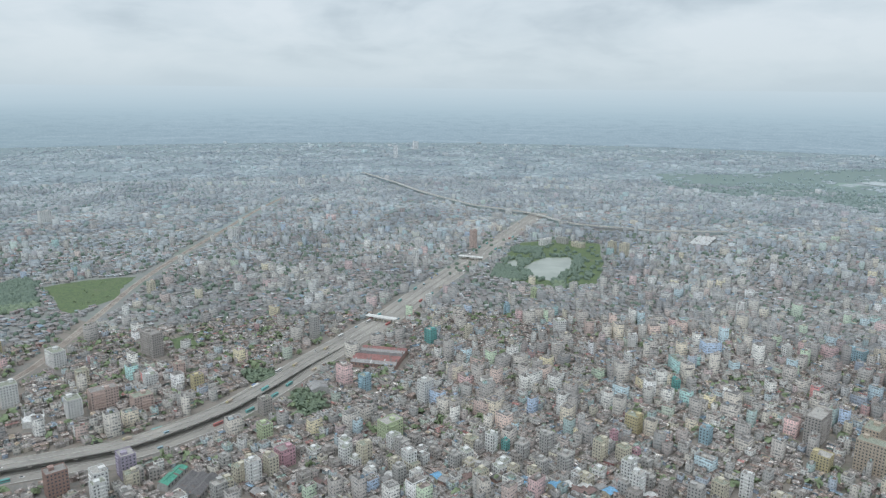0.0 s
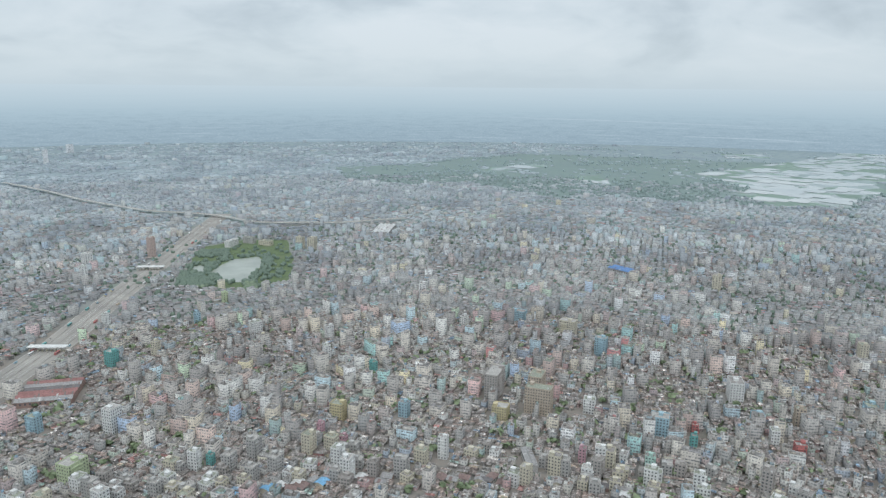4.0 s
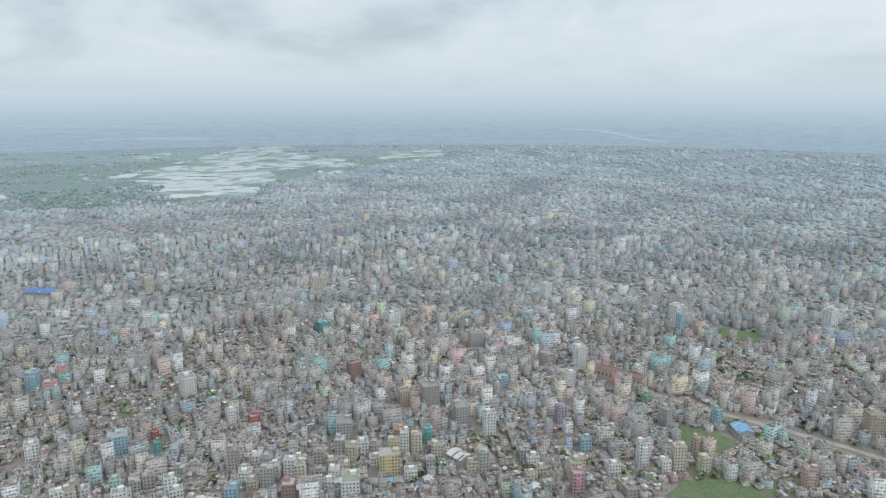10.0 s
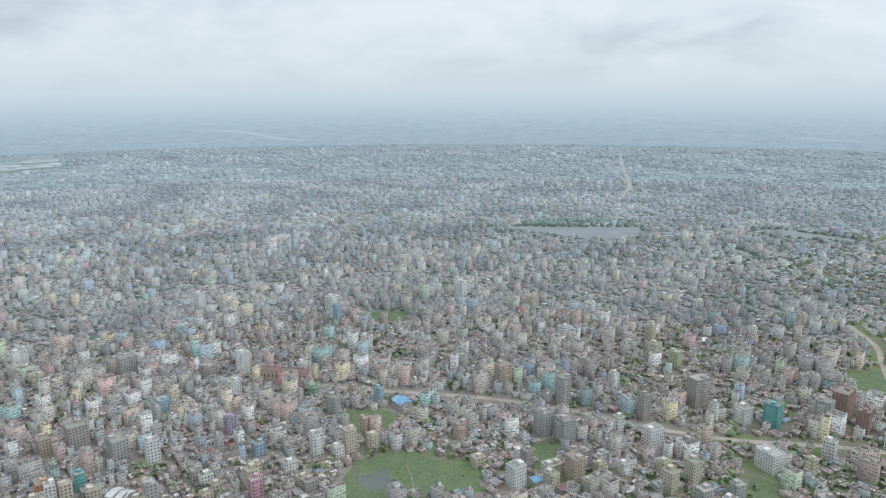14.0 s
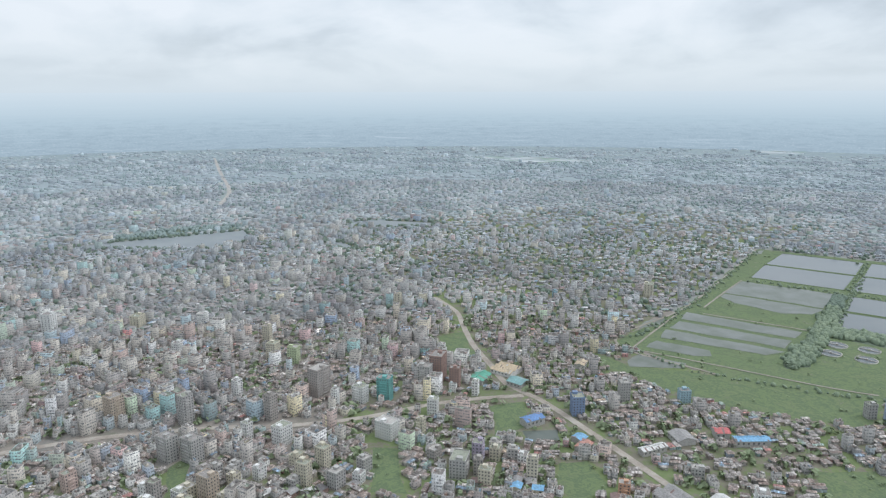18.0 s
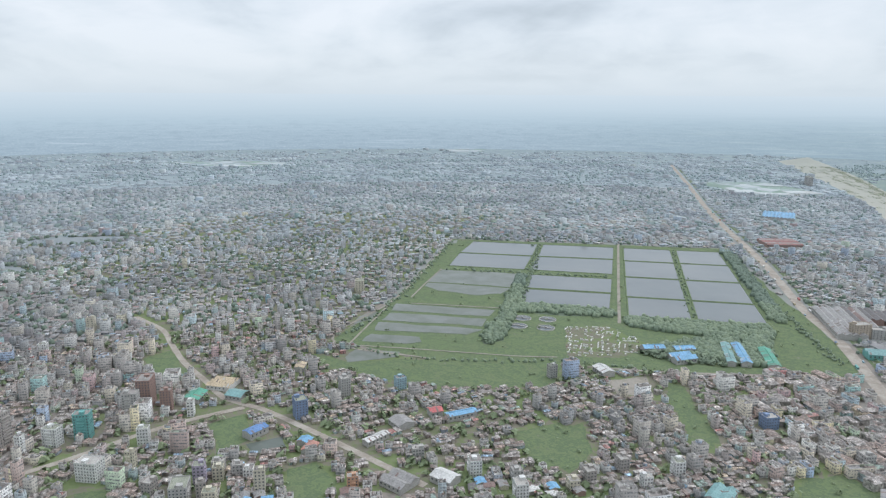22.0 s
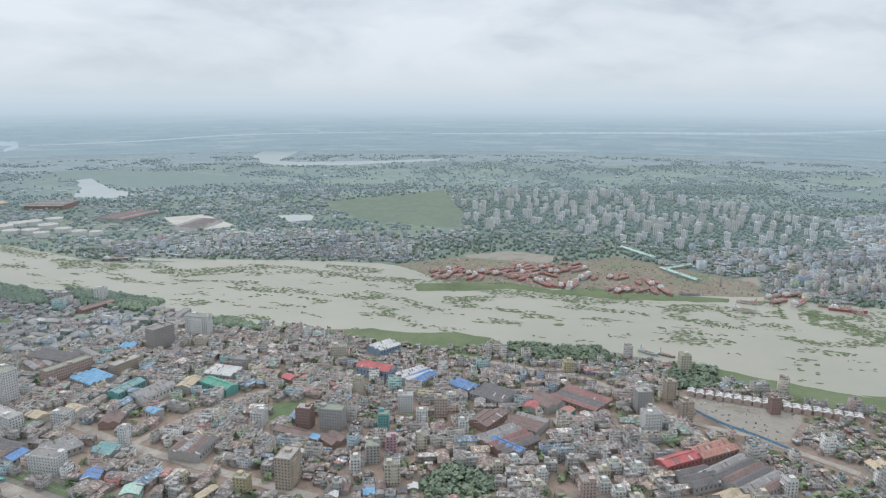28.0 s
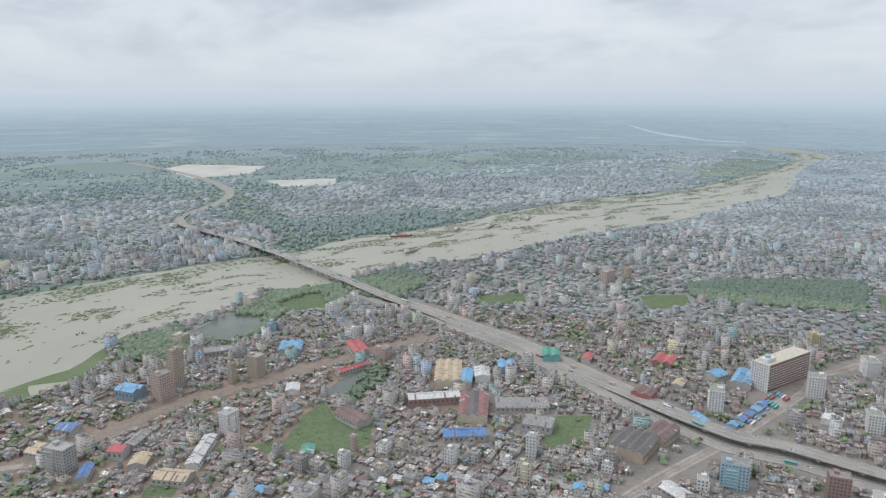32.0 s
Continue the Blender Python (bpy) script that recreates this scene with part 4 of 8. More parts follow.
SHEDS = """
-824 23 21 26 -47 16 sky_blue blue_steel
-649 73 55 12 153 8 white_tin white
-614 44 19 32 -36 7 ochre grey
-706 367 31 64 -119 14 ochre cream
-683 379 14 41 -123 13 sky_blue grey
-614 350 58 31 148 12 rust cream
-653 321 57 17 72 12 white_tin brick
-564 311 42 17 66 9 blue grey
-686 402 18 29 -117 12 white_tin white
-695 443 22 25 -115 9 sky_blue blue_steel
-702 514 21 26 -121 11 green teal
-558 652 20 19 94 8 sky_blue grey
-534 672 46 22 120 9 sky_blue grey
-483 546 10 24 -103 7 sky_blue grey
-604 163 17 13 156 7 green grey
-390 423 16 32 -85 6 white_tin grey
-612 -212 45 16 155 12 red red
-651 -194 46 22 155 12 orange brick
-590 -588 22 46 13 18 red blue_steel
-657 -640 36 28 174 12 white_tin blue_steel
-610 -544 41 30 169 10 white_tin grey
-605 -526 36 15 -171 11 blue grey
-621 -473 21 32 -4 12 blue blue_steel
-534 -353 11 37 -6 9 blue grey
-438 -699 18 48 6 12 green teal
-365 -775 43 16 -161 10 teal_roof teal
-680 -350 41 58 -3 8 rust brick
-572 -400 42 16 -177 8 rust brick
-545 -361 50 45 167 8 rust brick
-648 -380 26 39 -19 9 rust grey
-624 -154 55 55 163 9 tin grey
-595 -187 34 30 150 8 tin grey
-336 -932 34 38 -2 8 tin grey
-382 -923 29 42 1 8 tin grey
-254 -687 31 31 177 8 tin grey
-104 -1187 40 142 12 9 tin grey
-134 -1205 33 133 12 9 tin grey
-210 -741 27 69 19 9 tin grey
-186 -814 29 36 14 9 tin grey
-235 -1345 49 71 10 9 rust brick
-12 -2235 84 112 -1 8 sky_blue grey
-354 -834 34 42 7 9 sky_blue grey
-18 -1807 81 65 -158 8 rust brick
-610 -532 36 22 177 10 blue white
92 -928 31 26 -138 7 sky_blue grey
132 -948 29 16 -149 7 sky_blue grey
94 -962 28 15 -147 7 sky_blue grey
38 -971 11 76 11 7 teal_roof grey
22 -976 13 75 14 7 sky_blue grey
-12 -976 15 68 13 7 green grey
174 -838 17 25 44 7 white_tin grey
456 -518 23 13 -101 8 blue grey
284 -646 34 11 -130 7 sky_blue grey
312 -640 14 13 -134 7 red grey
814 62 15 62 -200 22 rust salmon
720 -68 16 20 -247 8 sky_blue grey
576 186 15 19 -208 7 white_tin grey
867 1028 25 46 -166 8 blue grey
330 503 9 34 -200 7 tin grey
-80 852 58 59 -102 7 rust brick
-236 561 31 10 78 7 green grey
-213 547 34 28 81 7 dark_tin grey
-142 754 19 20 -153 8 tin grey
590 1574 103 40 59 9 white_tin grey
-1023 -1683 139 74 -150 10 tin white
-912 -2312 102 116 42 18 tin brick
-752 -2493 163 99 -176 12 ochre cream
-974 -1951 153 82 -158 12 rust grey
-378 -738 45 24 -166 14 tin white
-467 -730 30 37 23 10 white_tin grey
-418 -730 31 18 -148 10 ochre grey
-268 -777 15 21 11 8 ochre cream
-302 -762 13 21 11 9 ochre white
-314 -706 22 21 -134 8 rust brick
-509 -656 14 16 2 6 red brick
-350 -685 12 15 9 14 sky_blue grey
-434 -908 21 20 -137 9 sky_blue grey
-354 -939 30 63 20 14 dark_tin grey
-219 -704 20 16 -156 6 blue grey
-249 -609 18 15 -133 8 blue grey
-258 -557 16 16 -134 8 mint mint
-280 -645 20 24 21 9 teal_roof grey
-335 -586 34 33 -152 12 tin grey
-422 -541 15 43 14 5 rust grey
-438 -498 22 23 -7 5 rust brick
-298 -507 22 8 -168 6 ochre grey
-428 -516 11 15 13 5 sky_blue grey
-626 -434 37 44 3 10 dark_tin grey
-569 -408 32 16 -174 8 rust brick
-589 -365 33 36 6 8 rust grey
-627 -384 16 16 -167 7 red grey
-642 -348 13 13 180 7 orange teal
-610 -185 30 6 160 7 white_tin grey
-579 -152 24 23 156 7 ochre grey
-722 -61 20 24 -46 6 ochre grey
-759 -40 17 21 -41 8 blue grey
-657 -26 25 10 165 7 blue grey
-683 3 14 15 -33 12 red grey
-659 20 21 16 158 6 ochre grey
-702 21 29 12 143 7 tin grey
-652 226 20 38 -72 8 rust grey
-780 272 45 10 104 6 red grey
-839 301 21 42 -95 10 red grey
-880 222 34 29 159 11 sky_blue grey
-915 138 19 45 -3 9 tin grey
-754 190 19 15 160 6 white_tin white
-469 444 42 35 116 16 dark_tin tan
-474 484 35 23 110 14 rust tan
-621 630 31 25 122 7 red brick
-675 552 22 12 128 6 red grey
-557 538 22 22 115 9 rust red
-560 595 20 12 117 6 ochre grey
-597 400 25 57 -27 7 tin grey
-550 390 23 31 -46 10 tin grey
-455 553 10 9 111 4 blue grey
-460 570 11 9 112 4 sky_blue grey
-464 586 10 9 107 4 blue grey
-469 603 11 10 108 4 blue purple
-474 620 12 10 108 4 sky_blue grey
-480 638 12 9 109 4 blue grey
572 -599 28 29 -258 6 ochre white
535 -581 19 21 -263 6 teal_roof grey
575 -556 26 19 -69 6 green grey
387 -516 17 12 -76 5 orange grey
400 -525 12 12 -83 5 sky_blue grey
339 -560 28 9 -108 6 white_tin grey
333 -602 19 21 60 6 tin grey
244 -522 17 22 78 7 white_tin grey
279 -500 25 26 76 6 tin grey
522 -682 18 12 -66 6 ochre grey
-204 -786 36 32 -105 8 dark_tin grey
-150 -1243 22 62 12 10 dark_tin brick
-175 -1237 22 62 12 10 dark_tin brick
-143 -1053 30 22 14 10 teal_roof teal
-187 -1058 22 20 14 9 blue grey
-497 -1134 60 16 12 8 rust brick
-192 -833 30 38 -260 8 ochre brick
-142 -707 13 11 -108 5 white_tin grey
-138 -684 14 14 -262 6 blue grey
-154 -746 16 17 -257 6 rust red
-114 -654 28 16 -96 6 tin grey
18 -600 27 20 -103 6 teal_roof grey
"""
BLOCKS = """
-827 73 14 12 48 tan
-684 106 15 13 24 white
-499 587 21 15 24 white
-381 479 23 15 24 sky
-592 205 6 6 16 salmon
-505 351 9 8 23 white
-1128 704 19 15 18 white
-1068 998 24 15 22 white
-1108 219 22 15 16 cream
-979 95 19 15 14 cream
-811 133 8 7 25 tan
-819 163 17 14 27 tan
-803 55 17 15 31 salmon
-964 825 28 15 20 salmon
-962 868 14 12 20 tan
-580 863 14 12 15 yellow
-680 -45 24 15 25 grey
-798 321 17 15 17 salmon
-897 315 19 15 14 white
-1006 322 19 15 18 white
-387 686 16 14 21 white
-568 187 9 8 15 white
-971 218 13 11 14 sky
-490 -479 13 11 19 teal
-551 -452 14 12 23 salmon
-746 -406 14 12 18 yellow
-359 -471 24 15 30 tan
-442 -547 16 14 23 brick
-470 -885 34 17 31 10 brown
-414 -588 16 13 16 white
-459 -523 25 15 23 grey
-525 -1174 18 15 23 white
-264 -846 22 16 42 100 white
-505 -839 16 14 17 cream
-504 -296 10 8 14 white
-420 -401 14 12 20 cream
-701 -288 17 15 27 grey
-663 -262 18 15 23 white
-710 -243 13 11 24 tan
-536 -410 10 9 15 white
-325 -492 13 11 15 yellow
-597 -664 20 15 20 cream
-528 -883 35 15 34 white
-536 -564 11 9 21 cream
-437 -442 15 13 18 grey
-793 -175 11 9 19 brick
-498 -737 20 15 14 grey
-482 -421 11 9 16 cream
-411 -439 11 9 15 white
-851 -298 15 13 23 cream
-305 -1021 26 15 26 cream
-326 -1324 25 15 23 white
-128 -1137 25 15 21 tan
-110 -3128 61 15 33 grey
-16 -768 15 13 13 blue
-100 -720 13 11 13 grey
-156 -609 10 8 11 purple
-481 -1217 21 15 18 grey
-623 -759 11 9 16 white
429 -641 13 11 22 grey
441 -573 15 13 21 blue
226 -547 13 11 15 white
175 -528 14 11 15 white
609 -519 23 15 34 brick
549 -524 9 7 17 white
599 -490 15 13 30 grey
649 -1026 20 15 21 cream
381 -687 12 10 14 sky
749 -899 10 8 11 sky
702 -759 9 8 16 white
229 -799 10 9 16 grey
314 -478 10 9 12 orange
669 -390 22 15 33 brown
582 -522 12 10 24 brick
627 -385 7 6 22 white
621 -414 15 12 19 white
992 -386 14 12 21 white
868 -427 11 9 24 cream
801 -401 15 13 24 cream
780 -419 13 11 20 lime
646 -317 11 9 29 brown
696 -245 13 11 33 grey
755 -191 16 14 28 tan
634 -203 16 13 25 grey
617 -220 17 14 24 grey
489 -298 13 11 16 grey
607 -438 15 13 27 teal
534 -387 20 15 18 white
857 -573 11 9 16 white
544 -456 11 9 17 white
731 -318 10 8 18 white
894 -311 11 10 20 white
988 -564 12 10 16 white
1063 -315 18 15 16 cream
433 -394 21 15 18 grey
880 -665 11 9 22 cream
634 173 12 10 26 white
600 226 9 8 16 teal
627 23 10 9 23 white
894 88 17 14 12 grey
863 115 14 12 20 white
823 42 10 9 19 white
661 -24 8 7 19 tan
631 -31 10 9 16 cream
637 -118 11 9 18 salmon
1117 -208 16 14 28 white
737 -44 9 8 17 sky
591 -300 16 13 20 white
545 -205 15 12 23 tan
904 -40 12 10 20 white
1018 -2 11 9 30 sky
1126 213 14 12 28 white
1090 -3 13 11 20 white
1428 224 19 15 20 white
545 -151 14 12 20 white
718 365 15 12 22 brick
675 252 18 15 27 brown
579 307 19 15 21 grey
650 208 18 15 22 grey
590 253 11 10 16 orange
559 73 10 9 20 pink
837 155 17 15 17 brown
784 119 15 13 18 white
858 253 20 15 27 grey
839 347 13 11 18 cream
715 434 14 12 13 sky
761 28 9 8 12 green
533 238 19 15 22 yellow
487 254 20 15 20 white
478 495 18 15 22 sky
419 442 9 8 19 mint
566 403 10 9 16 red
374 647 31 15 30 brown
397 591 28 15 29 tan
448 346 12 10 15 sky
462 299 13 11 20 brick
713 6 12 10 21 grey
617 527 23 15 22 white
585 468 14 12 14 sky
511 480 6 6 12 red
572 785 22 15 20 cream
853 539 12 10 25 cream
569 434 10 8 16 white
446 567 12 10 16 white
1059 6 15 13 31 white
966 237 11 9 14 lime
563 699 14 12 24 sky
539 867 23 15 15 sky
262 546 9 7 22 white
196 663 14 12 19 yellow
492 462 8 6 13 teal
376 484 7 6 15 pink
353 596 16 14 14 yellow
262 642 10 9 16 sky
626 451 10 9 20 tan
1050 598 23 15 22 cream
917 553 12 10 17 white
258 906 10 9 18 white
451 873 11 9 16 white
470 1064 14 12 15 white
939 864 14 12 27 cream
713 856 13 11 27 grey
912 399 22 15 22 white
856 483 16 14 16 teal
272 766 8 7 14 teal
169 634 6 6 15 pink
-281 572 16 13 22 purple
-175 643 13 11 16 lime
-144 593 15 12 17 pink
-51 647 21 15 19 lime
-90 606 10 9 19 white
-89 761 12 10 18 sky
-188 697 12 11 18 brown
-338 765 14 12 15 white
-322 703 20 15 18 salmon
-423 776 13 11 14 cream
-480 825 24 15 20 white
-470 711 17 15 25 white
839 114 14 12 31 white
671 281 13 11 18 tan
747 189 13 11 16 sky
636 77 10 9 13 sky
687 110 10 9 19 purple
743 -16 8 7 20 tan
625 -279 9 8 17 white
517 -417 8 7 17 cream
439 -423 12 10 20 purple
546 -253 10 8 12 white
-191 -872 46 16 20 11 white
-343 -878 60 14 17 8 salmon
-397 -839 40 14 15 12 tan
-267 -1056 32 14 16 10 cream
-154 -1146 24 14 14 12 grey
-271 -1284 34 12 14 100 white
-239 -785 46 15 18 100 white
-282 -747 18 15 15 white
-231 -658 30 15 18 white
-300 -651 10 8 21 white
-18 731 14 12 26 white
-16 920 13 11 19 teal
36 934 9 8 19 cream
66 1514 13 11 40 salmon
-52 1511 16 14 19 white
-56 1395 12 10 21 white
-480 1581 21 15 27 white
-375 862 29 15 32 brown
-314 792 11 10 18 salmon
-282 760 12 10 17 yellow
-293 546 15 12 20 white
-327 541 17 14 23 brick
-366 709 28 15 22 salmon
-178 934 12 10 31 grey
-504 2490 19 15 27 white
210 800 8 7 16 white
232 830 9 7 20 white
421 632 25 15 24 tan
184 608 7 6 10 pink
62 622 6 6 11 teal
-21 1080 9 8 20 white
168 963 15 13 19 white
152 1132 10 8 18 lime
99 1040 8 7 18 sky
-491 1145 12 10 19 cream
-998 1740 28 15 33 white
-242 3561 19 15 60 tower
-164 4078 31 15 44 tower
381 1448 19 15 27 cream
-536 -490 16 12 21 white
-527 -458 12 10 15 white
-460 -440 12 10 18 pink
-510 -254 15 12 18 salmon
-733 -303 12 10 19 white
-748 -276 12 10 26 tan
-679 -267 13 10 20 grey
-543 -287 11 9 13 grey
-628 -120 12 10 15 white
-581 -462 11 8 14 white
230 1554 34 12 13 white
271 1570 26 12 13 grey
300 1533 30 12 10 cream
361 1473 15 12 25 cream
"""
YARD_SHIPS = [(-1021, -836, 179, 'salmon', 42), (-1058, -858, -178, 'white', 42), (-1087, -860, -178, 'grey', 48), (-1041, -812, -165, 'white', 42), (-1052, -788, -167, 'red', 48), (-1082, -826, 172, 'brick', 36), (-1116, -797, 180, 'red', 48), (-1120, -764, 173, 'brick', 54), (-1122, -733, 170, 'grey', 54), (-1157, -774, 163, 'brick', 42), (-1201, -776, 164, 'grey', 42), (-1170, -728, 162, 'brick', 42), (-1110, -707, 180, 'red', 42), (-1086, -676, 56, 'white', 36), (-1138, -684, 83, 'brick', 42), (-1206, -704, 156, 'brown', 42), (-1108, -645, 51, 'brick', 48), (-1208, -682, 177, 'brick', 48), (-1276, -690, 174, 'red', 42), (-1124, -609, -171, 'white', 54)]
YARD_SHIPS += [(-1194, -621, -169, 'sky', 54), (-1237, -658, 169, 'grey', 48), (-1231, -736, 162, 'brick', 36), (-1238, -582, 176, 'brick', 48), (-1156, -528, -177, 'red', 54), (-1172, -516, 177, 'brick', 48), (-1238, -512, 38, 'brick', 54), (-1194, -462, 47, 'brick', 54), (-1207, -424, 125, 'sky', 36), (-1219, -329, 105, 'white', 36), (-1288, -304, 163, 'grey', 48), (-1260, -288, 157, 'brick', 42), (-1318, -281, 152, 'brick', 48), (-1272, -260, 173, 'white', 54), (-1280, -221, 105, 'grey', 24), (-1288, -198, 70, 'red', 30), (-1281, -185, 90, 'grey', 24), (-1271, -173, 84, 'brick', 18), (-1266, -162, 68, 'white', 24)]
RIVER_BOATS = [(-781, -543, 161, 'mint', 18), (-880, -358, 82, 'sky', 30), (-887, -335, 90, 'brick', 24), (-1170, -319, 111, 'white', 38), (-1144, -619, -168, 'white', 60), (-1200, -628, -167, 'grey', 59), (-1501, 655, 75, 'red', 53), (-1342, 608, 116, 'grey', 46), (-1521, 814, 145, 'brown', 60), (-1509, 905, 130, 'grey', 56), (-1560, 1051, 137, 'grey', 60), (-1615, 1245, 61, 'grey', 48), (-1276, -188, 104, 'red', 56), (-690, -1451, 140, 'brick', 60)]
YARD_SHEDS = [(-1330, -490, 105, 12, 61), (-1466, -636, 123, 12, 60), (-1387, -515, 77, 10, 160)]
TANKS = [(-670, -2016, 24), (-713, -2035, 24), (-749, -2033, 24), (-659, -1931, 20), (-694, -1907, 20), (-754, -1949, 24), (-755, -1862, 20), (-766, -1797, 18), (-696, -1844, 18), (-789, -1758, 16), (-806, -2035, 21)]
CLARIFIERS = [(339, -1006), (302, -1017), (332, -967), (292, -976)]
GATES = [(-91, 1006, 66), (57, 1402, 68)]
MOSQUE = (-418, 666)
SLAB = (-517, 712, 96, 84, 21, 32)
BANK_ROW = [(-784, -264, 196), (-786, -254, 196), (-789, -244, 196), (-792, -234, 196), (-795, -225, 196), (-798, -215, 196), (-801, -205, 196), (-804, -196, 196), (-807, -186, 196), (-809, -176, 196), (-812, -166, 196), (-815, -157, 196), (-818, -147, 196), (-821, -137, 196), (-824, -128, 196), (-827, -118, 196), (-830, -108, 196), (-833, -99, 196)]


# ---- ground, water, fields ----
n_ring = 96
ground_v = [(0, 0, 0)] + [(60000 * math.cos(2 * math.pi * i / n_ring), 60000 * math.sin(2 * math.pi * i / n_ring), 0) for i in range(n_ring)]
tagged(obj("ground", ground_v, [(0, i + 1, (i + 1) % n_ring + 1) for i in range(n_ring)], M["city_ground"]), "grey-brown trodden city ground with scattered weeds", "ground", kind="structure")

def ring_ground(name, r0, r1, z, mat, label, a0=0.0, a1=360.0):
    """A ragged ring of ground, or a stretch of one, between two distances."""
    n = 240
    whole = a1 - a0 == 360.0
    v, f = [], []
    for k in range(n):
        a = radians(a0 + (a1 - a0) * k / (n if whole else n - 1))
        q = Vector((math.cos(a) * 6, math.sin(a) * 6, r0 * 0.01))
        for r in (r0 + 170 * noise.noise(q) + 90 * noise.noise(q * 4), r1):
            v.append((r * math.cos(a), r * math.sin(a), z))
    for k in range(n if whole else n - 1):
        a, b = 2 * k, 2 * ((k + 1) % n)
        f.append((a, a + 1, b + 1, b))
    tagged(obj(name, v, f, mat), label, "ground", kind="structure")


# Each ring outward wears a bluer ground colour, in place of haze.
ring_ground("ground_belt", 1050, 4790, 0.006, M["belt_ground"], "ground between close-packed houses, hazed grey-green")
ring_ground("ground_mid", 1800, 4790, 0.012, M["mid_ground"], "ground between scattered city blocks, hazed green-grey")
ring_ground("ground_far", 2700, 4790, 0.018, M["far_ground"], "ground of the outer city, hazed blue-green")

ring_ground("ground_haze", 3750, 4790, 0.22, M["hazy_fields"], "plain of fields and villages at the edge of sight, hazed blue-green")
ring_ground("country_far", 2500, 4000, 0.20, M["country_far"], "patchwork of fields across the river, haze in its colours", 133.0, 266.0)
near_bank = smooth_line(NEAR_BANK, 20)
far_bank = smooth_line(FAR_BANK, 20)
river_outline = [(q[0] + 5 * noise.noise(Vector((q[0] * 0.03, q[1] * 0.03, 1))), q[1]) for q in near_bank] + [(q[0] + 8 * noise.noise(Vector((q[0] * 0.03, q[1] * 0.03, 5))), q[1]) for q in far_bank[::-1]]
sheet("river_water", river_outline, 0.3, M["river"], "wide muddy olive-grey river with drifting hyacinth", "river")
fill(taken, river_outline)
# the low country across the river
country = [tuple(q) for q in far_bank] + [(-4600, 4600), (-9000, 4600), (-9000, -9000), (-354, -9000)]
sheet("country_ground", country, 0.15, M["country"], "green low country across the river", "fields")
fill(rural, [tuple(q) for q in far_bank] + [(-4699, 4600), (-4699, -4699), (-354, -4699)])
for z in ZONE_COUNTRY:
    fill(rural, z)
for z in ZONE_MARSHLAND:
    z = jag(z, 60, 90)
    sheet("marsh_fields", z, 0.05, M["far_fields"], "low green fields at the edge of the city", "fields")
    fill(rural, z)
for z in ZONE_TOWN:
    fill(rural, z, False)
for z in ZONE_BUS_PARK:
    sheet("bus_park", z, 0.3, M["asphalt"], "worn open bus park", "car park")
    fill(taken, z)
for z in ZONE_DUST:
    sheet("dusty_ground", jag(z, 20, 30), 0.03, M["dust"], "brown dusty ground between workshops", "ground")
for z in ZONE_TOWN_GREEN:
    sheet("town_ground", jag(z, 20, 30), 0.04, M["town_green"], "green overgrown ground between scattered houses", "ground")
for z in ZONE_COMPOUND:
    o = jag(z, 6)
    sheet("grass_field", o, 0.1, M["grass"], "green banks round the treatment lagoons", "grass")
    fill(taken, o)
for z in ZONE_GREEN:
    if 1500 < np.hypot(*np.mean(z, 0)) < 2600 and np.mean(z, 0)[0] > -1200:
        continue
    o = jag(z, 7)
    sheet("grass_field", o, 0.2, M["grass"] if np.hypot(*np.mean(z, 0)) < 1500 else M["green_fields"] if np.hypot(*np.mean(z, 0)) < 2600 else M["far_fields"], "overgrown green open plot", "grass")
    fill(taken, o)
for z in ZONE_WOOD:
    fill(taken, z)
    fill(wooded, z)
for z in ZONE_POND + ZONE_LAWN:
    fill(wooded, z, False)
for z in ZONE_WOOD:
    sheet("wood_floor", jag(z, 8), 0.18, M["grass"] if np.hypot(*np.mean(z, 0)) < 1100 else M["wood_floor"], "shaded green ground under trees", "grass")
for z in ZONE_EARTH:
    o = jag(z, 6)
    sheet("bare_earth", o, 0.24, M["town_green"] if z is ZONE_EARTH[-1] else M["earth"] if np.hypot(*np.mean(z, 0)) < 1700 else M["sand"], "pale bare sandy earth", "earth")
    fill(taken, o)
for z in ZONE_YARD:
    o = jag(z, 8)
    sheet("yard_ground", o, 0.34, M["rust_earth"], "rust-stained shipyard ground on the river bank", "earth")
    fill(taken, o)
for z in ZONE_TOWER:
    fill(towers, z)
for i, z in enumerate(ZONE_LAGOON):
    sheet("lagoon_water", jag(z, 0.8, 20), 0.5, M["lagoon"], "still grey water of a treatment lagoon", "lagoon")
for z in ZONE_SHALLOW:
    sheet("shallow_water", jag(z, 4), 0.4, M["shallow"], "shallow half-dry treatment pond", "pond")
    fill(taken, z)
for i, z in enumerate(ZONE_POND):
    o = jag(z, 4)
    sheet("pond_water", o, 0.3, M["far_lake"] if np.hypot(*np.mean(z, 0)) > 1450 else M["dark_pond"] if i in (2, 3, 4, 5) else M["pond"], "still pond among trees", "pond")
    fill(taken, o)
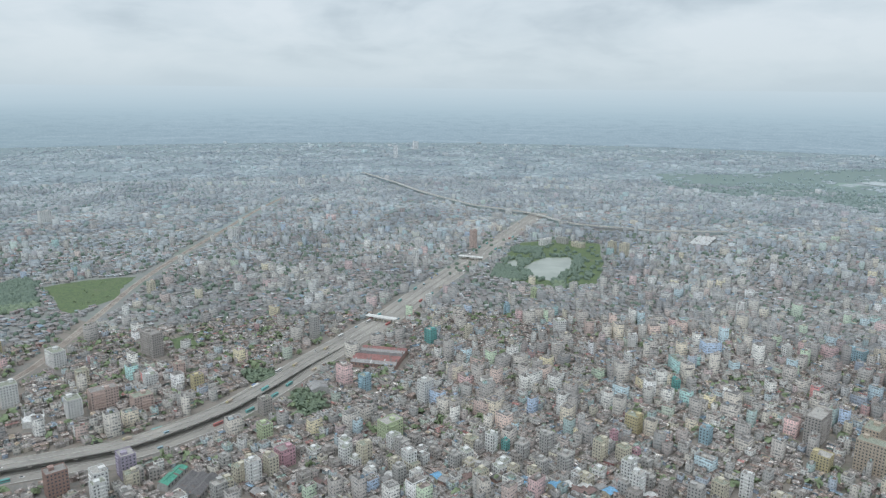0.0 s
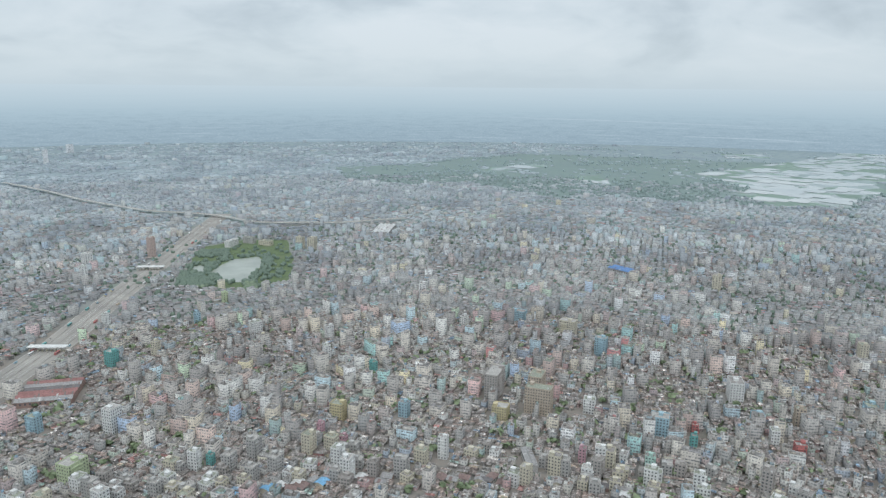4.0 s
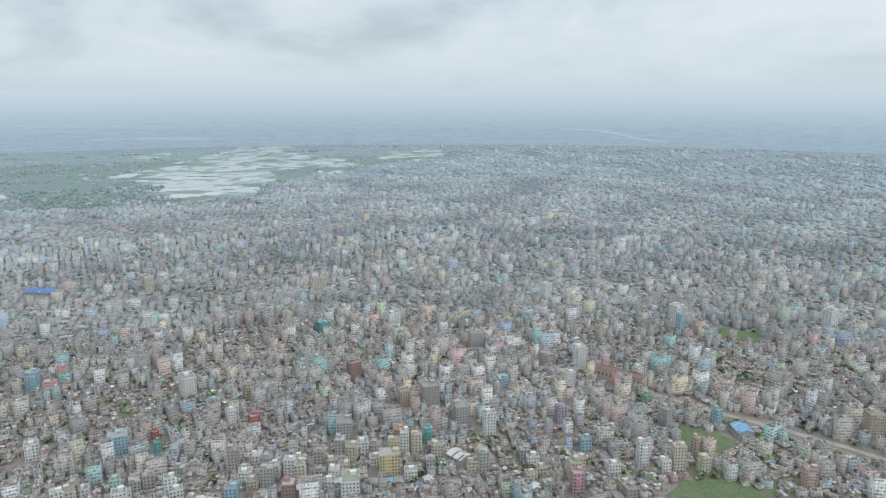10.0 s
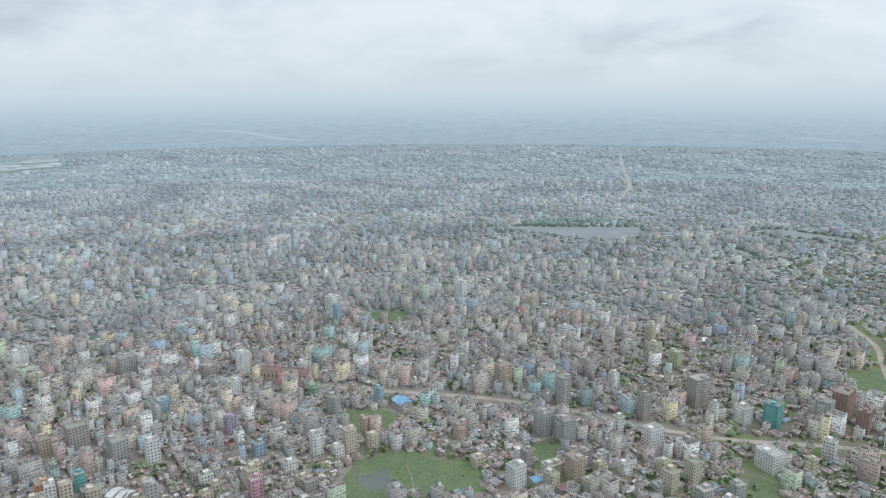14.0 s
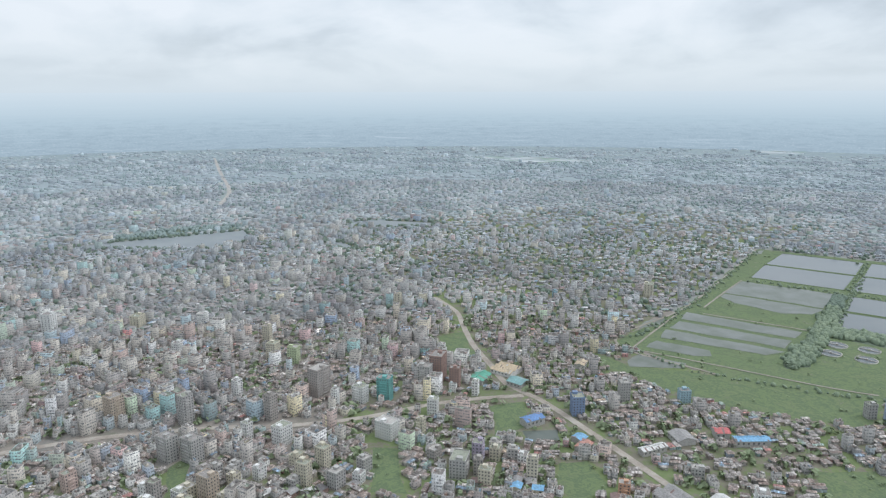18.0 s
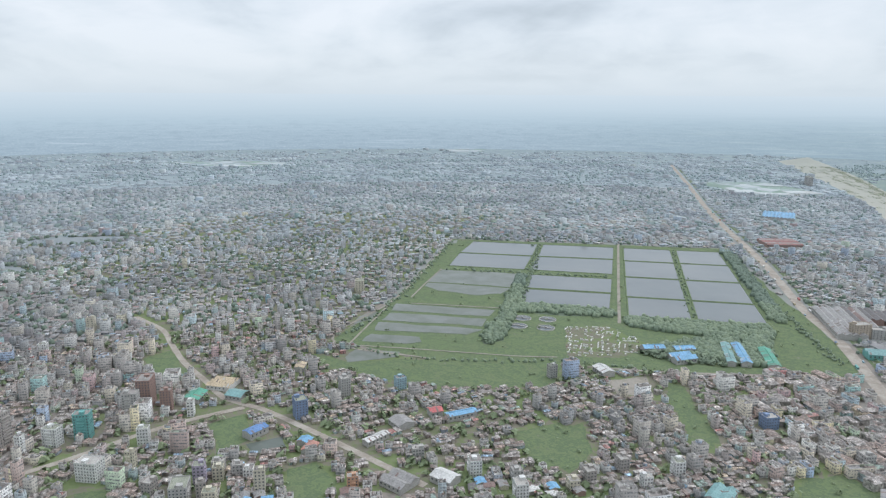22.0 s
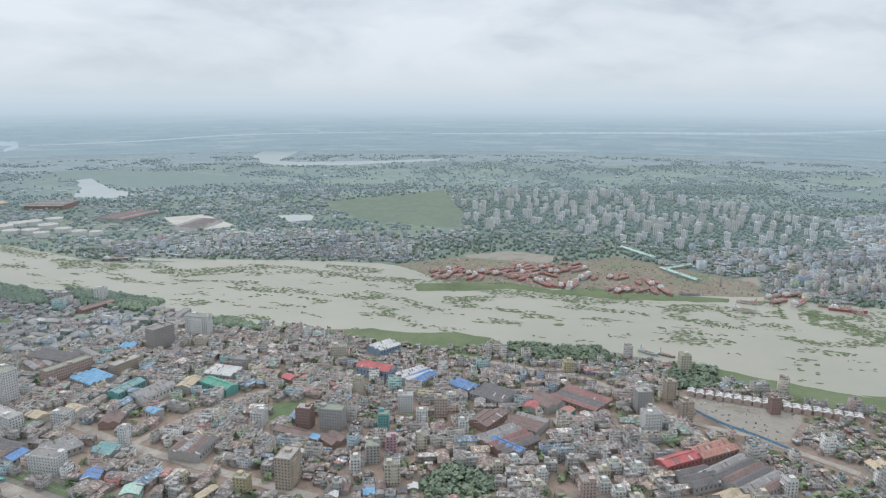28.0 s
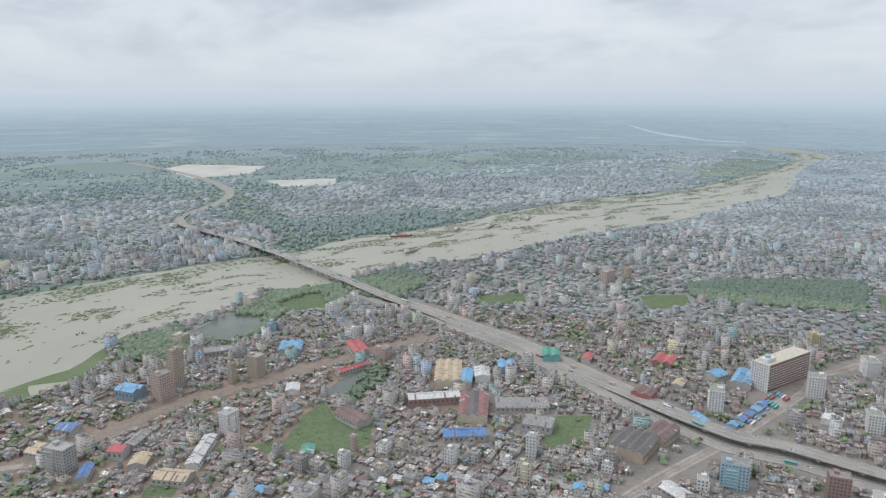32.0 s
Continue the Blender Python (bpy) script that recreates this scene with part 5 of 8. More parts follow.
for z in ZONE_WET:
    c = np.mean(z, axis=0)
    o = [tuple(c + (np.array(q) - c) * 1.04) for q in z]
    sheet("marsh_ground", jag(o, 40, 40), 0.32, M["wet_fields"], "flooded fields and green marsh", "marsh", z_own=0.26 + 0.011 * ZONE_WET.index(z))
    fill(taken, o)
    # flooded fields: many small sheets of water, parted by banks
    p = np.array(o, float)
    wet_rs = np.random.RandomState(int(abs(c[0])) + 1)
    inside = np.zeros_like(taken)
    fill(inside, o)
    for _ in range(int((p.max(0) - p.min(0)).prod() / 7000) + 2):
        q = wet_rs.uniform(p.min(0), p.max(0))
        if not at(inside, q[:1], q[1:])[0] or noise.noise(Vector((q[0] * 0.006, q[1] * 0.006, 2.0))) < -0.12:
            continue
        a, b, th = wet_rs.uniform(22, 62), wet_rs.uniform(18, 48), 0.35 + wet_rs.choice([0, math.pi / 2])
        box4 = [(q[0] + a * u * math.cos(th) - b * w2 * math.sin(th), q[1] + a * u * math.sin(th) + b * w2 * math.cos(th)) for u, w2 in ((-1, -1), (1, -1), (1, 1), (-1, 1))]
        sheet("flood_water", jag(box4, 9, 16, seed=int(q[0])), 0.45, M["wetland"], "pale flooded field between low banks", "flood water", z_own=0.45 + 0.003 * len(bpy.data.objects) % 0.9)
for z in ZONE_FAR_WATER:
    o = jag(z, 14, 24)
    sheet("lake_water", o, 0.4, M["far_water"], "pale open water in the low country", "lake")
    fill(taken, o)
for z in ZONE_MAT:
    sheet("hyacinth_bank", jag(z, 7), 0.42, M["water_mat"], "dense green water hyacinth along the bank", "water plants")


# ---- light, large lines: roads ----
road_count = [0]


def road(name, points, width, mat, label, z=0.36, clear=4.0, lines=0):
    line = smooth_line(points, 20)
    road_count[0] += 1
    z += 0.012 * road_count[0]
    ob = sweep(name, line, [(-width / 2, 0), (width / 2, 0)], [z] * len(line), [mat], closed=False)
    if ob.data.polygons[0].normal.z < 0:
        ob.data.flip_normals()
    tagged(ob, label, "road", kind="structure")
    fill_line(taken, line, width + 2 * clear)
    return line


road("road", APPROACH, 30, M["asphalt"], "broad curved bridge approach road")
rail_line = road("railway", RAIL, 12, M["dirt_road"], "ballasted railway track bed", 0.3, 8.0)
lagoon_line = road("road", LAGOON_ROAD, 16, M["dirt_road"], "dusty main road beside the lagoons")
for pts, wd, gap in ((MILL_ROAD, 11, 3), (MILL_ROAD_B, 9, 3), (COUNTRY_ROAD, 8, 3), (LANE_A, 8, 5)):
    road("road", pts, wd, M["dirt_road"], "dusty concrete street between houses", clear=gap)
road("road", FAR_ROAD, 14, M["concrete"], "pale far city street", clear=1.5)
fill_line(taken, FAR_FLYOVER, 22)
road("road", DIRT_ROAD, 19, M["mud"], "broad brown earth road", clear=2)
road("road", RIVER_ROAD, 9, M["dirt_road"], "brown riverside lane", clear=1.5)
highway_line = road("highway", HIGHWAY, 48, M["asphalt"], "dusty eight-lane highway", 0.4, 3)


# ---- backdrop: glowing ring painted as a hazy plain at the edge of sight ----
def make_backdrop():
    m = bpy.data.materials.new("hazy_distance")
    m.use_nodes = True
    nt = m.node_tree
    nt.nodes.clear()
    geo = nt.nodes.new("ShaderNodeNewGeometry")
    sep = nt.nodes.new("ShaderNodeSeparateXYZ")
    nt.links.new(geo.outputs["Position"], sep.inputs[0])
    ang = math_node(nt, "ARCTAN2", sep.outputs[1], sep.outputs[0])
    com = nt.nodes.new("ShaderNodeCombineXYZ")
    nt.links.new(math_node(nt, "MULTIPLY", ang, 5.0), com.inputs[0])
    nt.links.new(math_node(nt, "MULTIPLY", sep.outputs[2], 0.075), com.inputs[1])
    n = nd(nt, "ShaderNodeTexNoise", Scale=1.6, Detail=5.0, Roughness=0.6)
    nt.links.new(com.outputs[0], n.inputs["Vector"])
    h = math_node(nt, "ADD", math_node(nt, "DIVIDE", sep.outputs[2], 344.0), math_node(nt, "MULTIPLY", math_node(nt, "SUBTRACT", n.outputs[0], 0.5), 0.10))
    # haze painted into the emission, paler with height up to the horizon
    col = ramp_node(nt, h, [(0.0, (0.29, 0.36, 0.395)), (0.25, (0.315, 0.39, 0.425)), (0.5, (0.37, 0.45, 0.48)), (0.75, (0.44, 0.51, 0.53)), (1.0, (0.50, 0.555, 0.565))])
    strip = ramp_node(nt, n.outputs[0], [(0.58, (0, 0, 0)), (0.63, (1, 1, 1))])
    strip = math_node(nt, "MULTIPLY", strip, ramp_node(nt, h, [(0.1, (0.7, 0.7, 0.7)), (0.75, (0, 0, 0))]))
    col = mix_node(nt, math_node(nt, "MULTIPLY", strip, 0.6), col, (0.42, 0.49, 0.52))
    fine = nt.nodes.new("ShaderNodeCombineXYZ")
    nt.links.new(math_node(nt, "MULTIPLY", ang, 330.0), fine.inputs[0])
    nt.links.new(math_node(nt, "MULTIPLY", sep.outputs[2], 0.16), fine.inputs[1])
    fn = nd(nt, "ShaderNodeTexNoise", Scale=1.0, Detail=3.0, Roughness=0.6)
    nt.links.new(fine.outputs[0], fn.inputs["Vector"])
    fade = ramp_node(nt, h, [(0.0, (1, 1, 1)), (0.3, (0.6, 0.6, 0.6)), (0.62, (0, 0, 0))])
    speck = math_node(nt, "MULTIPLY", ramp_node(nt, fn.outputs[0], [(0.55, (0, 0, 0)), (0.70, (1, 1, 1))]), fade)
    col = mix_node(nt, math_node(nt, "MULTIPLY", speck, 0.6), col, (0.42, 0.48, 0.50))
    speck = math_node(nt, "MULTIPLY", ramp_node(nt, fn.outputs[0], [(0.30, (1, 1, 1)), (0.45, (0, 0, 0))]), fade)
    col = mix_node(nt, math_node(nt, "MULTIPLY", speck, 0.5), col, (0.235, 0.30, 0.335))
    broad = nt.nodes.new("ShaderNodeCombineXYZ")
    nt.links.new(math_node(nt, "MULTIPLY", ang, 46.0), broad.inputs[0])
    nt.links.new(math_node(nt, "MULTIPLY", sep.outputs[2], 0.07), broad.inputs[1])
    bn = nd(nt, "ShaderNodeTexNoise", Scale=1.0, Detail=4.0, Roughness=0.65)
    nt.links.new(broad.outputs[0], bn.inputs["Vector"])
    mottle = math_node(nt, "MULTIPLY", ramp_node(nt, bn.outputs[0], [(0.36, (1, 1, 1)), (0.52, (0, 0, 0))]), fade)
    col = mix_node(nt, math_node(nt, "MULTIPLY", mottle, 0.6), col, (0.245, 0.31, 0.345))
    # fields across the river, painted greener, in long level bands
    side = math_node(nt, "MULTIPLY", math_node(nt, "ADD", math_node(nt, "MULTIPLY", sep.outputs[0], -0.00038), math_node(nt, "MULTIPLY", sep.outputs[1], -0.00014)), 1.0, True)
    band = nt.nodes.new("ShaderNodeCombineXYZ")
    nt.links.new(math_node(nt, "MULTIPLY", ang, 9.0), band.inputs[0])
    nt.links.new(math_node(nt, "MULTIPLY", sep.outputs[2], 0.05), band.inputs[1])
    bands = nd(nt, "ShaderNodeTexNoise", Scale=1.3, Detail=6.0, Roughness=0.6)
    nt.links.new(band.outputs[0], bands.inputs["Vector"])
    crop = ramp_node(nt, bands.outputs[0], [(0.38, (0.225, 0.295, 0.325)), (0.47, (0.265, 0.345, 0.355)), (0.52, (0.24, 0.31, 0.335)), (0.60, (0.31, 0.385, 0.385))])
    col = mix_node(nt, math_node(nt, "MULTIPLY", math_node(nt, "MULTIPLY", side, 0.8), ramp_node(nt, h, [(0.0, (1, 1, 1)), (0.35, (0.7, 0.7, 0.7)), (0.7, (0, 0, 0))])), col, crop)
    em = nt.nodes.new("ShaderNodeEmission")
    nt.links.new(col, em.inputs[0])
    out = nt.nodes.new("ShaderNodeOutputMaterial")
    nt.links.new(em.outputs[0], out.inputs[0])
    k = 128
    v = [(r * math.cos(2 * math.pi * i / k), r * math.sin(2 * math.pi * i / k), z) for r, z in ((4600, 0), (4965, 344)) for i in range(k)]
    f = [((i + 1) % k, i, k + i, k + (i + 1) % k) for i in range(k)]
    tagged(obj("backdrop", v, f, m), "glowing backdrop ring painted as a blue-grey plain in haze", "distance", kind="structure")


make_backdrop()


def far_water(strips):
    """Glowing strips on the backdrop, painted as pale rivers and placed to fit the camera's view: (bearing, height on
    the backdrop) along each, and its breadth.
    """
    m = bpy.data.materials.new("far_river_glow")
    m.use_nodes = True
    nt = m.node_tree
    nt.nodes.clear()
    em, out = nd(nt, "ShaderNodeEmission"), nt.nodes.new("ShaderNodeOutputMaterial")
    # hazy river paleness put in as emission
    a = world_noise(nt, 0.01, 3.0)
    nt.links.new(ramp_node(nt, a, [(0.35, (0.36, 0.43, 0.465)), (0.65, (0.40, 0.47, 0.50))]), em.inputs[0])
    nt.links.new(em.outputs[0], out.inputs[0])
    for pts, breadth in strips:
        line = smooth_line(pts, 0.35)
        v, f = [], []
        for k, (bearing, h) in enumerate(line):
            a, half = radians(bearing), breadth / 2 * (0.25 + 0.75 * math.sin(math.pi * (k + 0.5) / len(line)) ** 0.6) * (1 + 0.5 * noise.noise(Vector((bearing * 2, h, 1))))
            for z in (max(12.0, h - half), h + half):
                z = (4770 * 340 - 4600 * (340 - z)) / (1.061 * (340 - z) + 4770)
                r = 4593 + 1.061 * z
                v.append((r * math.cos(a), r * math.sin(a), z))
            if k:
                f.append((2 * k - 2, 2 * k, 2 * k + 1, 2 * k - 1))
        tagged(obj("backdrop", v, f, m), "glowing strip on the backdrop, painted as a far river bend", "distance", kind="structure")


far_water([
    ([(-99.9, 9), (-106.7, 17), (-109.0, 29)], 5),
    ([(-106.8, 92), (-108.4, 73), (-109.9, 61), (-109.0, 29)], 26),
    ([(-110.5, 54), (-117.6, 67), (-124.4, 96), (-133.4, 109), (-139.8, 112)], 7),
    ([(-139.8, 101), (-147.8, 108), (-155.5, 120), (-165.4, 131), (-173.0, 168)], 14),
    ([(-95.4, 132), (-99.1, 131), (-103.2, 123)], 5),
    ([(10.4, 103), (6.6, 82), (3.9, 39), (1.9, 24)], 12),
    ([(138.5, 114), (136.4, 66), (134.3, 40), (132.3, 22), (129.9, 17)], 12),
    ([(63.0, 158), (53.2, 144), (46.9, 133), (40.6, 122)], 6),
    ([(46.0, 52), (40.5, 48), (36.1, 41)], 6),
    ([(-35.4, 55), (-38.4, 42)], 6),
])

# ---- things: buildings ----
STOREY = 3.1


def facade(g, p0, p1, h, bay=2.9, deep=0.3, wide=0.23):
    """One wall from plan point p0 to p1, its windows set back into it. 0: wall, 1: glass."""
    p0, p1 = Vector((*p0, 0)), Vector((*p1, 0))
    along = p1 - p0
    length = along.length
    along /= length
    inward = Vector((-along.y, along.x, 0))
    nb, ns = max(1, round(length / bay)), max(1, round(h / STOREY))
    bw, sh = length / nb, h / ns

    def P(u, z, d=0.0):
        q = p0 + along * u + inward * d
        return (q.x, q.y, z)

    us = [0.0]
    for k in range(nb):
        us += [(k + 0.5 - wide) * bw, (k + 0.5 + wide) * bw]
    us.append(length)
    for s in range(ns):
        z0 = s * sh
        a, b = z0 + sh * 0.32, z0 + sh * 0.80
        for lo, hi, band in ((z0, a, False), (a, b, True), (b, z0 + sh, False)):
            if not band:
                g.face([P(u, lo) for u in us] + [P(u, hi) for u in us[::-1]])
                continue
            for k in range(len(us) - 1):
                u0, u1 = us[k], us[k + 1]
                if k % 2 == 0:
                    g.face([P(u0, a), P(u1, a), P(u1, b), P(u0, b)])
                    continue
                if bay < 3.5:
                    g.face([P(u0, a), P(u0, a, deep), P(u0, b, deep), P(u0, b)])
                    g.face([P(u1, a, deep), P(u1, a), P(u1, b), P(u1, b, deep)])
                g.face([P(u0, b, deep), P(u1, b, deep), P(u1, b), P(u0, b)])
                g.face([P(u0, a, deep), P(u1, a, deep), P(u1, b, deep), P(u0, b, deep)], 1)


def flat_block(m, w, d, h, wall, roof, label, category="building", group="", rng=random, name="apartment_building", ledges=True, wide=0.15):
    """A flat-roofed house: windowed walls, roof with parapet, stair head, tanks, balcony slabs."""
    ob = empty(name, m, label, category, group)
    g = Geo()
    x, y = w / 2, d / 2
    for a, b in (((-x, -y), (x, -y)), ((x, -y), (x, y)), ((x, y), (-x, y)), ((-x, y), (-x, -y))):
        facade(g, a, b, h, 2.9 if ledges else 5.0, 0.3, 0.23 if ledges else wide)
    g.make("wall", [wall, M["glass"]], ob)
    if ledges and h > 8:
        prof = [(-y - 0.004, 3.0)]
        for s in range(1, int(h / STOREY)):
            z = s * STOREY
            prof += [(-y - 1.1, z - 0.1), (-y - 1.1, z + 0.85), (-y - 0.03, z + 0.85), (-y - 0.03, z + 2.8)]
        bx, bw = rng.uniform(-x + 0.6, -x * 0.1), w * rng.uniform(0.35, 0.5)
        g = Geo()
        for p, q in zip(prof[:-1], prof[1:]):
            g.face([(bx, p[0], p[1]), (bx + bw, p[0], p[1]), (bx + bw, q[0], q[1]), (bx, q[0], q[1])])
        for k in range(1, len(prof) - 2, 4):
            for e in (bx, bx + bw):
                g.face([(e, -y - 0.03, prof[k][1]), (e, *prof[k]), (e, *prof[k + 1]), (e, *prof[k + 2])])
        g.make("balcony", [wall], ob)
    g = Geo()
    g.box(-x + 0.25, x - 0.25, -y + 0.25, y - 0.25, h - 0.4, h + 0.02)
    g.make("roof", [roof], ob)
    g = Geo()
    t, ph = 0.25, 1.0
    g.box(-x, x, -y, -y + t, h - 0.02, h + ph)
    g.box(-x, x, y - t, y, h - 0.02, h + ph)
    g.box(-x, -x + t, -y + t, y - t, h - 0.02, h + ph)
    g.box(x - t, x, -y + t, y - t, h - 0.02, h + ph)
    g.make("parapet", [wall], ob)
    sw, sd = min(4.0, w * 0.35), min(5.0, d * 0.4)
    ox, oy = rng.uniform(-x + sw / 2 + 0.5, x - sw / 2 - 0.5), rng.uniform(-y + sd / 2 + 0.5, y - sd / 2 - 0.5)
    g = Geo()
    g.box(ox - sw / 2, ox + sw / 2, oy - sd / 2, oy + sd / 2, h, h + 2.7)
    g.box(ox - sw / 2 - 0.3, ox + sw / 2 + 0.3, oy - sd / 2 - 0.3, oy + sd / 2 + 0.3, h + 2.7, h + 2.9, bottom=True)
    g.make("stair_head", [wall], ob)
    g = Geo()
    tx, ty = rng.uniform(-x + 1.5, x - 1.5), rng.uniform(-y + 1.5, y - 1.5)
    g.tube(tx, ty, h, h + 1.5, 0.75, 0.7)
    tank = g.make("water_tank", [M["paint_" + rng.choice(["brown", "white", "grey"])]], ob)
    if ledges:
        g = Geo()
        g.tube(tx, ty, h + 1.5, h + 1.72, 0.5, 0.3)
        g.make("lid", [M["glass"]], tank, "dark tank lid")
    return ob


def gable_shed(m, w, d, h, wall, roof, label, category="shed", group="", name="factory_shed", vents=True):
    """A gabled shed of one or more bays, ridges along its longer side, ribbed and patched sheet roofs."""
    if d > w:
        w, d, m = d, w, m @ pose(0, 0, 0, 0, 0, 90)
    ob = empty(name, m, label, category, group)
    pr = random.Random(int(w * 31 + d * 17 + h * 7))
    bays = max(1, round(d / (9 if d > 26 else 13)))
    bw = d / bays
    x, y, rise = w / 2, d / 2, max(0.8, bw * (0.24 if bays > 1 else 0.15))
    g = Geo()
    g.face([(-x, -y, 0), (x, -y, 0), (x, -y, h), (-x, -y, h)])
    g.face([(x, y, 0), (-x, y, 0), (-x, y, h), (x, y, h)])
    zig = []
    for b in range(bays):
        zig += [(-y + b * bw, h), (-y + (b + 0.5) * bw, h + rise)]
    zig.append((y, h))
    g.face([(x, -y, 0), (x, y, 0)] + [(x, q, z) for q, z in zig[::-1]])
    g.face([(-x, y, 0), (-x, -y, 0)] + [(-x, q, z) for q, z in zig])
    for k in range(int(w // 5)):
        u = -x + 2.5 + k * 5
        for s in (-1, 1):
            g.box(u - 0.9, u + 0.9, s * y - 0.06, s * y + 0.06, h * 0.45, h * 0.72, 1)
    g.make("wall", [wall, M["glass"]], ob)
    e, th = 0.6, 0.2
    n = max(2, min(16, int(w / 3.5)))
    mats = [roof, M["sheet_patch_dark"], M["sheet_patch_pale"], M["sheet_rust"]]
    kin = {"sheet_rust": ["sheet_rust", "sheet_rust_red", "sheet_rust_red", "sheet_dark_tin", "sheet_tin"], "sheet_tin": ["sheet_tin", "sheet_tin", "sheet_dark_tin", "sheet_rust"]}
    for b in range(bays):
        g = Geo()
        if bays > 2:
            mats = [next((M[pr.choice(v)] for k, v in kin.items() if M[k] is roof), roof)] + mats[1:]
        yc, hi = -y + (b + 0.5) * bw, h + rise + 0.08
        us = [-x - e + (w + 2 * e) * k / (2 * n) for k in range(2 * n + 1)]
        up = [0.12 if k % 2 else 0.0 for k in range(2 * n + 1)]
        for s in (-1, 1):
            outer = (s < 0 and b == 0) or (s > 0 and b == bays - 1)
            ye = yc + s * (bw / 2 + (e if outer else 0.0))
            lo = h + 0.05 - (rise * e / (bw / 2) if outer else 0.0)
            for k in range(2 * n):
                c = 0.0 if k % 2 else pr.random()
                for r in range(3):
                    t0, t1 = r / 3, (r + 1) / 3
                    y0, y1, z0, z1 = ye + (yc - ye) * t0, ye + (yc - ye) * t1, lo + (hi - lo) * t0, lo + (hi - lo) * t1
                    q = [(us[k], y0, z0 + up[k]), (us[k + 1], y0, z0 + up[k + 1]), (us[k + 1], y1, z1 + up[k + 1]), (us[k], y1, z1 + up[k])]
                    g.face(q[::-1] if s > 0 else q, 0 if c < 0.74 or (c * 97) % 3 < r else 1 if c < 0.90 else 2 if c < 0.93 else 3)
            if outer:
                g.face([(us[0], ye, lo - th), (us[-1], ye, lo - th)] + [(us[k], ye, lo + up[k]) for k in range(2 * n, -1, -1)])
        g.make("roof", mats, ob)
    if vents and w > 24 and bays == 1:
        g = Geo()
        g.box(-x * 0.8, x * 0.8, -0.7, 0.7, h + rise - 0.1, h + rise + 0.7, taper=0.3)
        g.make("ridge_vent", [roof], ob)
    return ob


def put(x, y, turn=0.0, z=0.0):
    return pose(x, y, z, 0, 0, turn)


WORDS = {"tower": "haze-paled grey", "tan": "tan", "white": "white", "sky": "pale blue", "salmon": "salmon-pink", "cream": "cream", "yellow": "yellow", "grey": "bare grey", "teal": "teal-green", "brick": "red-brick", "blue": "blue", "purple": "lilac", "orange": "orange", "lime": "lime-green", "brown": "unfinished brown", "green": "green", "pink": "pink", "mint": "mint-green", "red": "red"}
SHEET_WORDS = {"sky_blue": "bright blue", "blue": "deep blue", "white_tin": "white", "ochre": "ochre", "rust": "rusty brown", "red": "faded red", "orange": "orange-red", "green": "green", "teal_roof": "teal", "tin": "grey", "dark_tin": "blackened", "mint": "mint-green"}
rng = random.Random(11)
roof_mats = [stained("cast_roof_light", (0.50, 0.48, 0.45), vary=0.35), stained("cast_roof_dark", (0.36, 0.34, 0.32), vary=0.35), stained("cast_roof_mossy", (0.36, 0.38, 0.31), vary=0.35)]


# district directions: the streets of each quarter run their own way
dr = np.random.RandomState(5)
centres = []
while len(centres) < 430:
    q = dr.uniform(-HALF, HALF, 2)
    if q[0] ** 2 + q[1] ** 2 < HALF ** 2 and all((q[0] - c[0]) ** 2 + (q[1] - c[1]) ** 2 > 140 ** 2 for c in centres):
        centres.append(q)
centres = np.array(centres)
turns = dr.uniform(0, 90, len(centres)) * 0.5 + 10


def quarter(x, y):
    p = np.stack([np.atleast_1d(x), np.atleast_1d(y)], 1).astype(float)
    best, idx = np.full(len(p), 1e18), np.zeros(len(p), int)
    for k, c in enumerate(centres):
        dd = ((p - c) ** 2).sum(1)
        b = dd < best
        best[b], idx[b] = dd[b], k
    return idx


for row in SHEDS.strip().splitlines():
    *nums, rc, wc = row.split()
    x, y, w, d, turn, h = (float(v) for v in nums)
    h = h if h < 7 else 7 + (h - 7) * 0.5
    gable_shed(put(x, y, turn), w, d, h, M["paint_" + wc], M["sheet_" + rc], f"long industrial shed with {SHEET_WORDS[rc]} sheet roof among low houses", "shed", "factory sheds")
    a = radians(turn)
    ca, sa = math.cos(a), math.sin(a)
    fill(taken, [(x + ca * u * (w / 2 + 2) - sa * v * (d / 2 + 2), y + sa * u * (w / 2 + 2) + ca * v * (d / 2 + 2)) for u, v in ((-1, -1), (1, -1), (1, 1), (-1, 1))])
for row in BLOCKS.strip().splitlines():
    *nums, c = row.split()
    x, y, w, d, h, *given = (float(v) for v in nums)
    turn = given[0] if given else turns[quarter(x, y)[0]] + rng.choice([0, 90, 180, 270])
    r = math.hypot(x, y)
    word = "tall " if h > 30 else ""
    flat_block(put(x, y, turn), w, d, h, M["paint_" + c], rng.choice(roof_mats), f"{word}{WORDS[c]} concrete apartment block, {max(2, round(h / STOREY))} storeys, flat roof", "building", "landmark blocks", rng, "tower_block" if h > 24 else "residential_block", r < 1100)
    a = radians(turn)
    ca, sa = math.cos(a), math.sin(a)
    fill(taken, [(x + ca * u * (w / 2 + 1.5) - sa * v * (d / 2 + 2.5), y + sa * u * (w / 2 + 1.5) + ca * v * (d / 2 + 2.5)) for u, v in ((-1, -1), (1, -1), (1, 1), (-1, 1))])


# ground kept for the special buildings below
for x, y, half in [(*MOSQUE, 14)] + [(q[0], q[1], q[2] + 8) for q in TANKS] + [(q[0], q[1], 9) for q in BANK_ROW]:
    fill(taken, [(x - half, y - half), (x + half, y - half), (x + half, y + half), (x - half, y + half)])
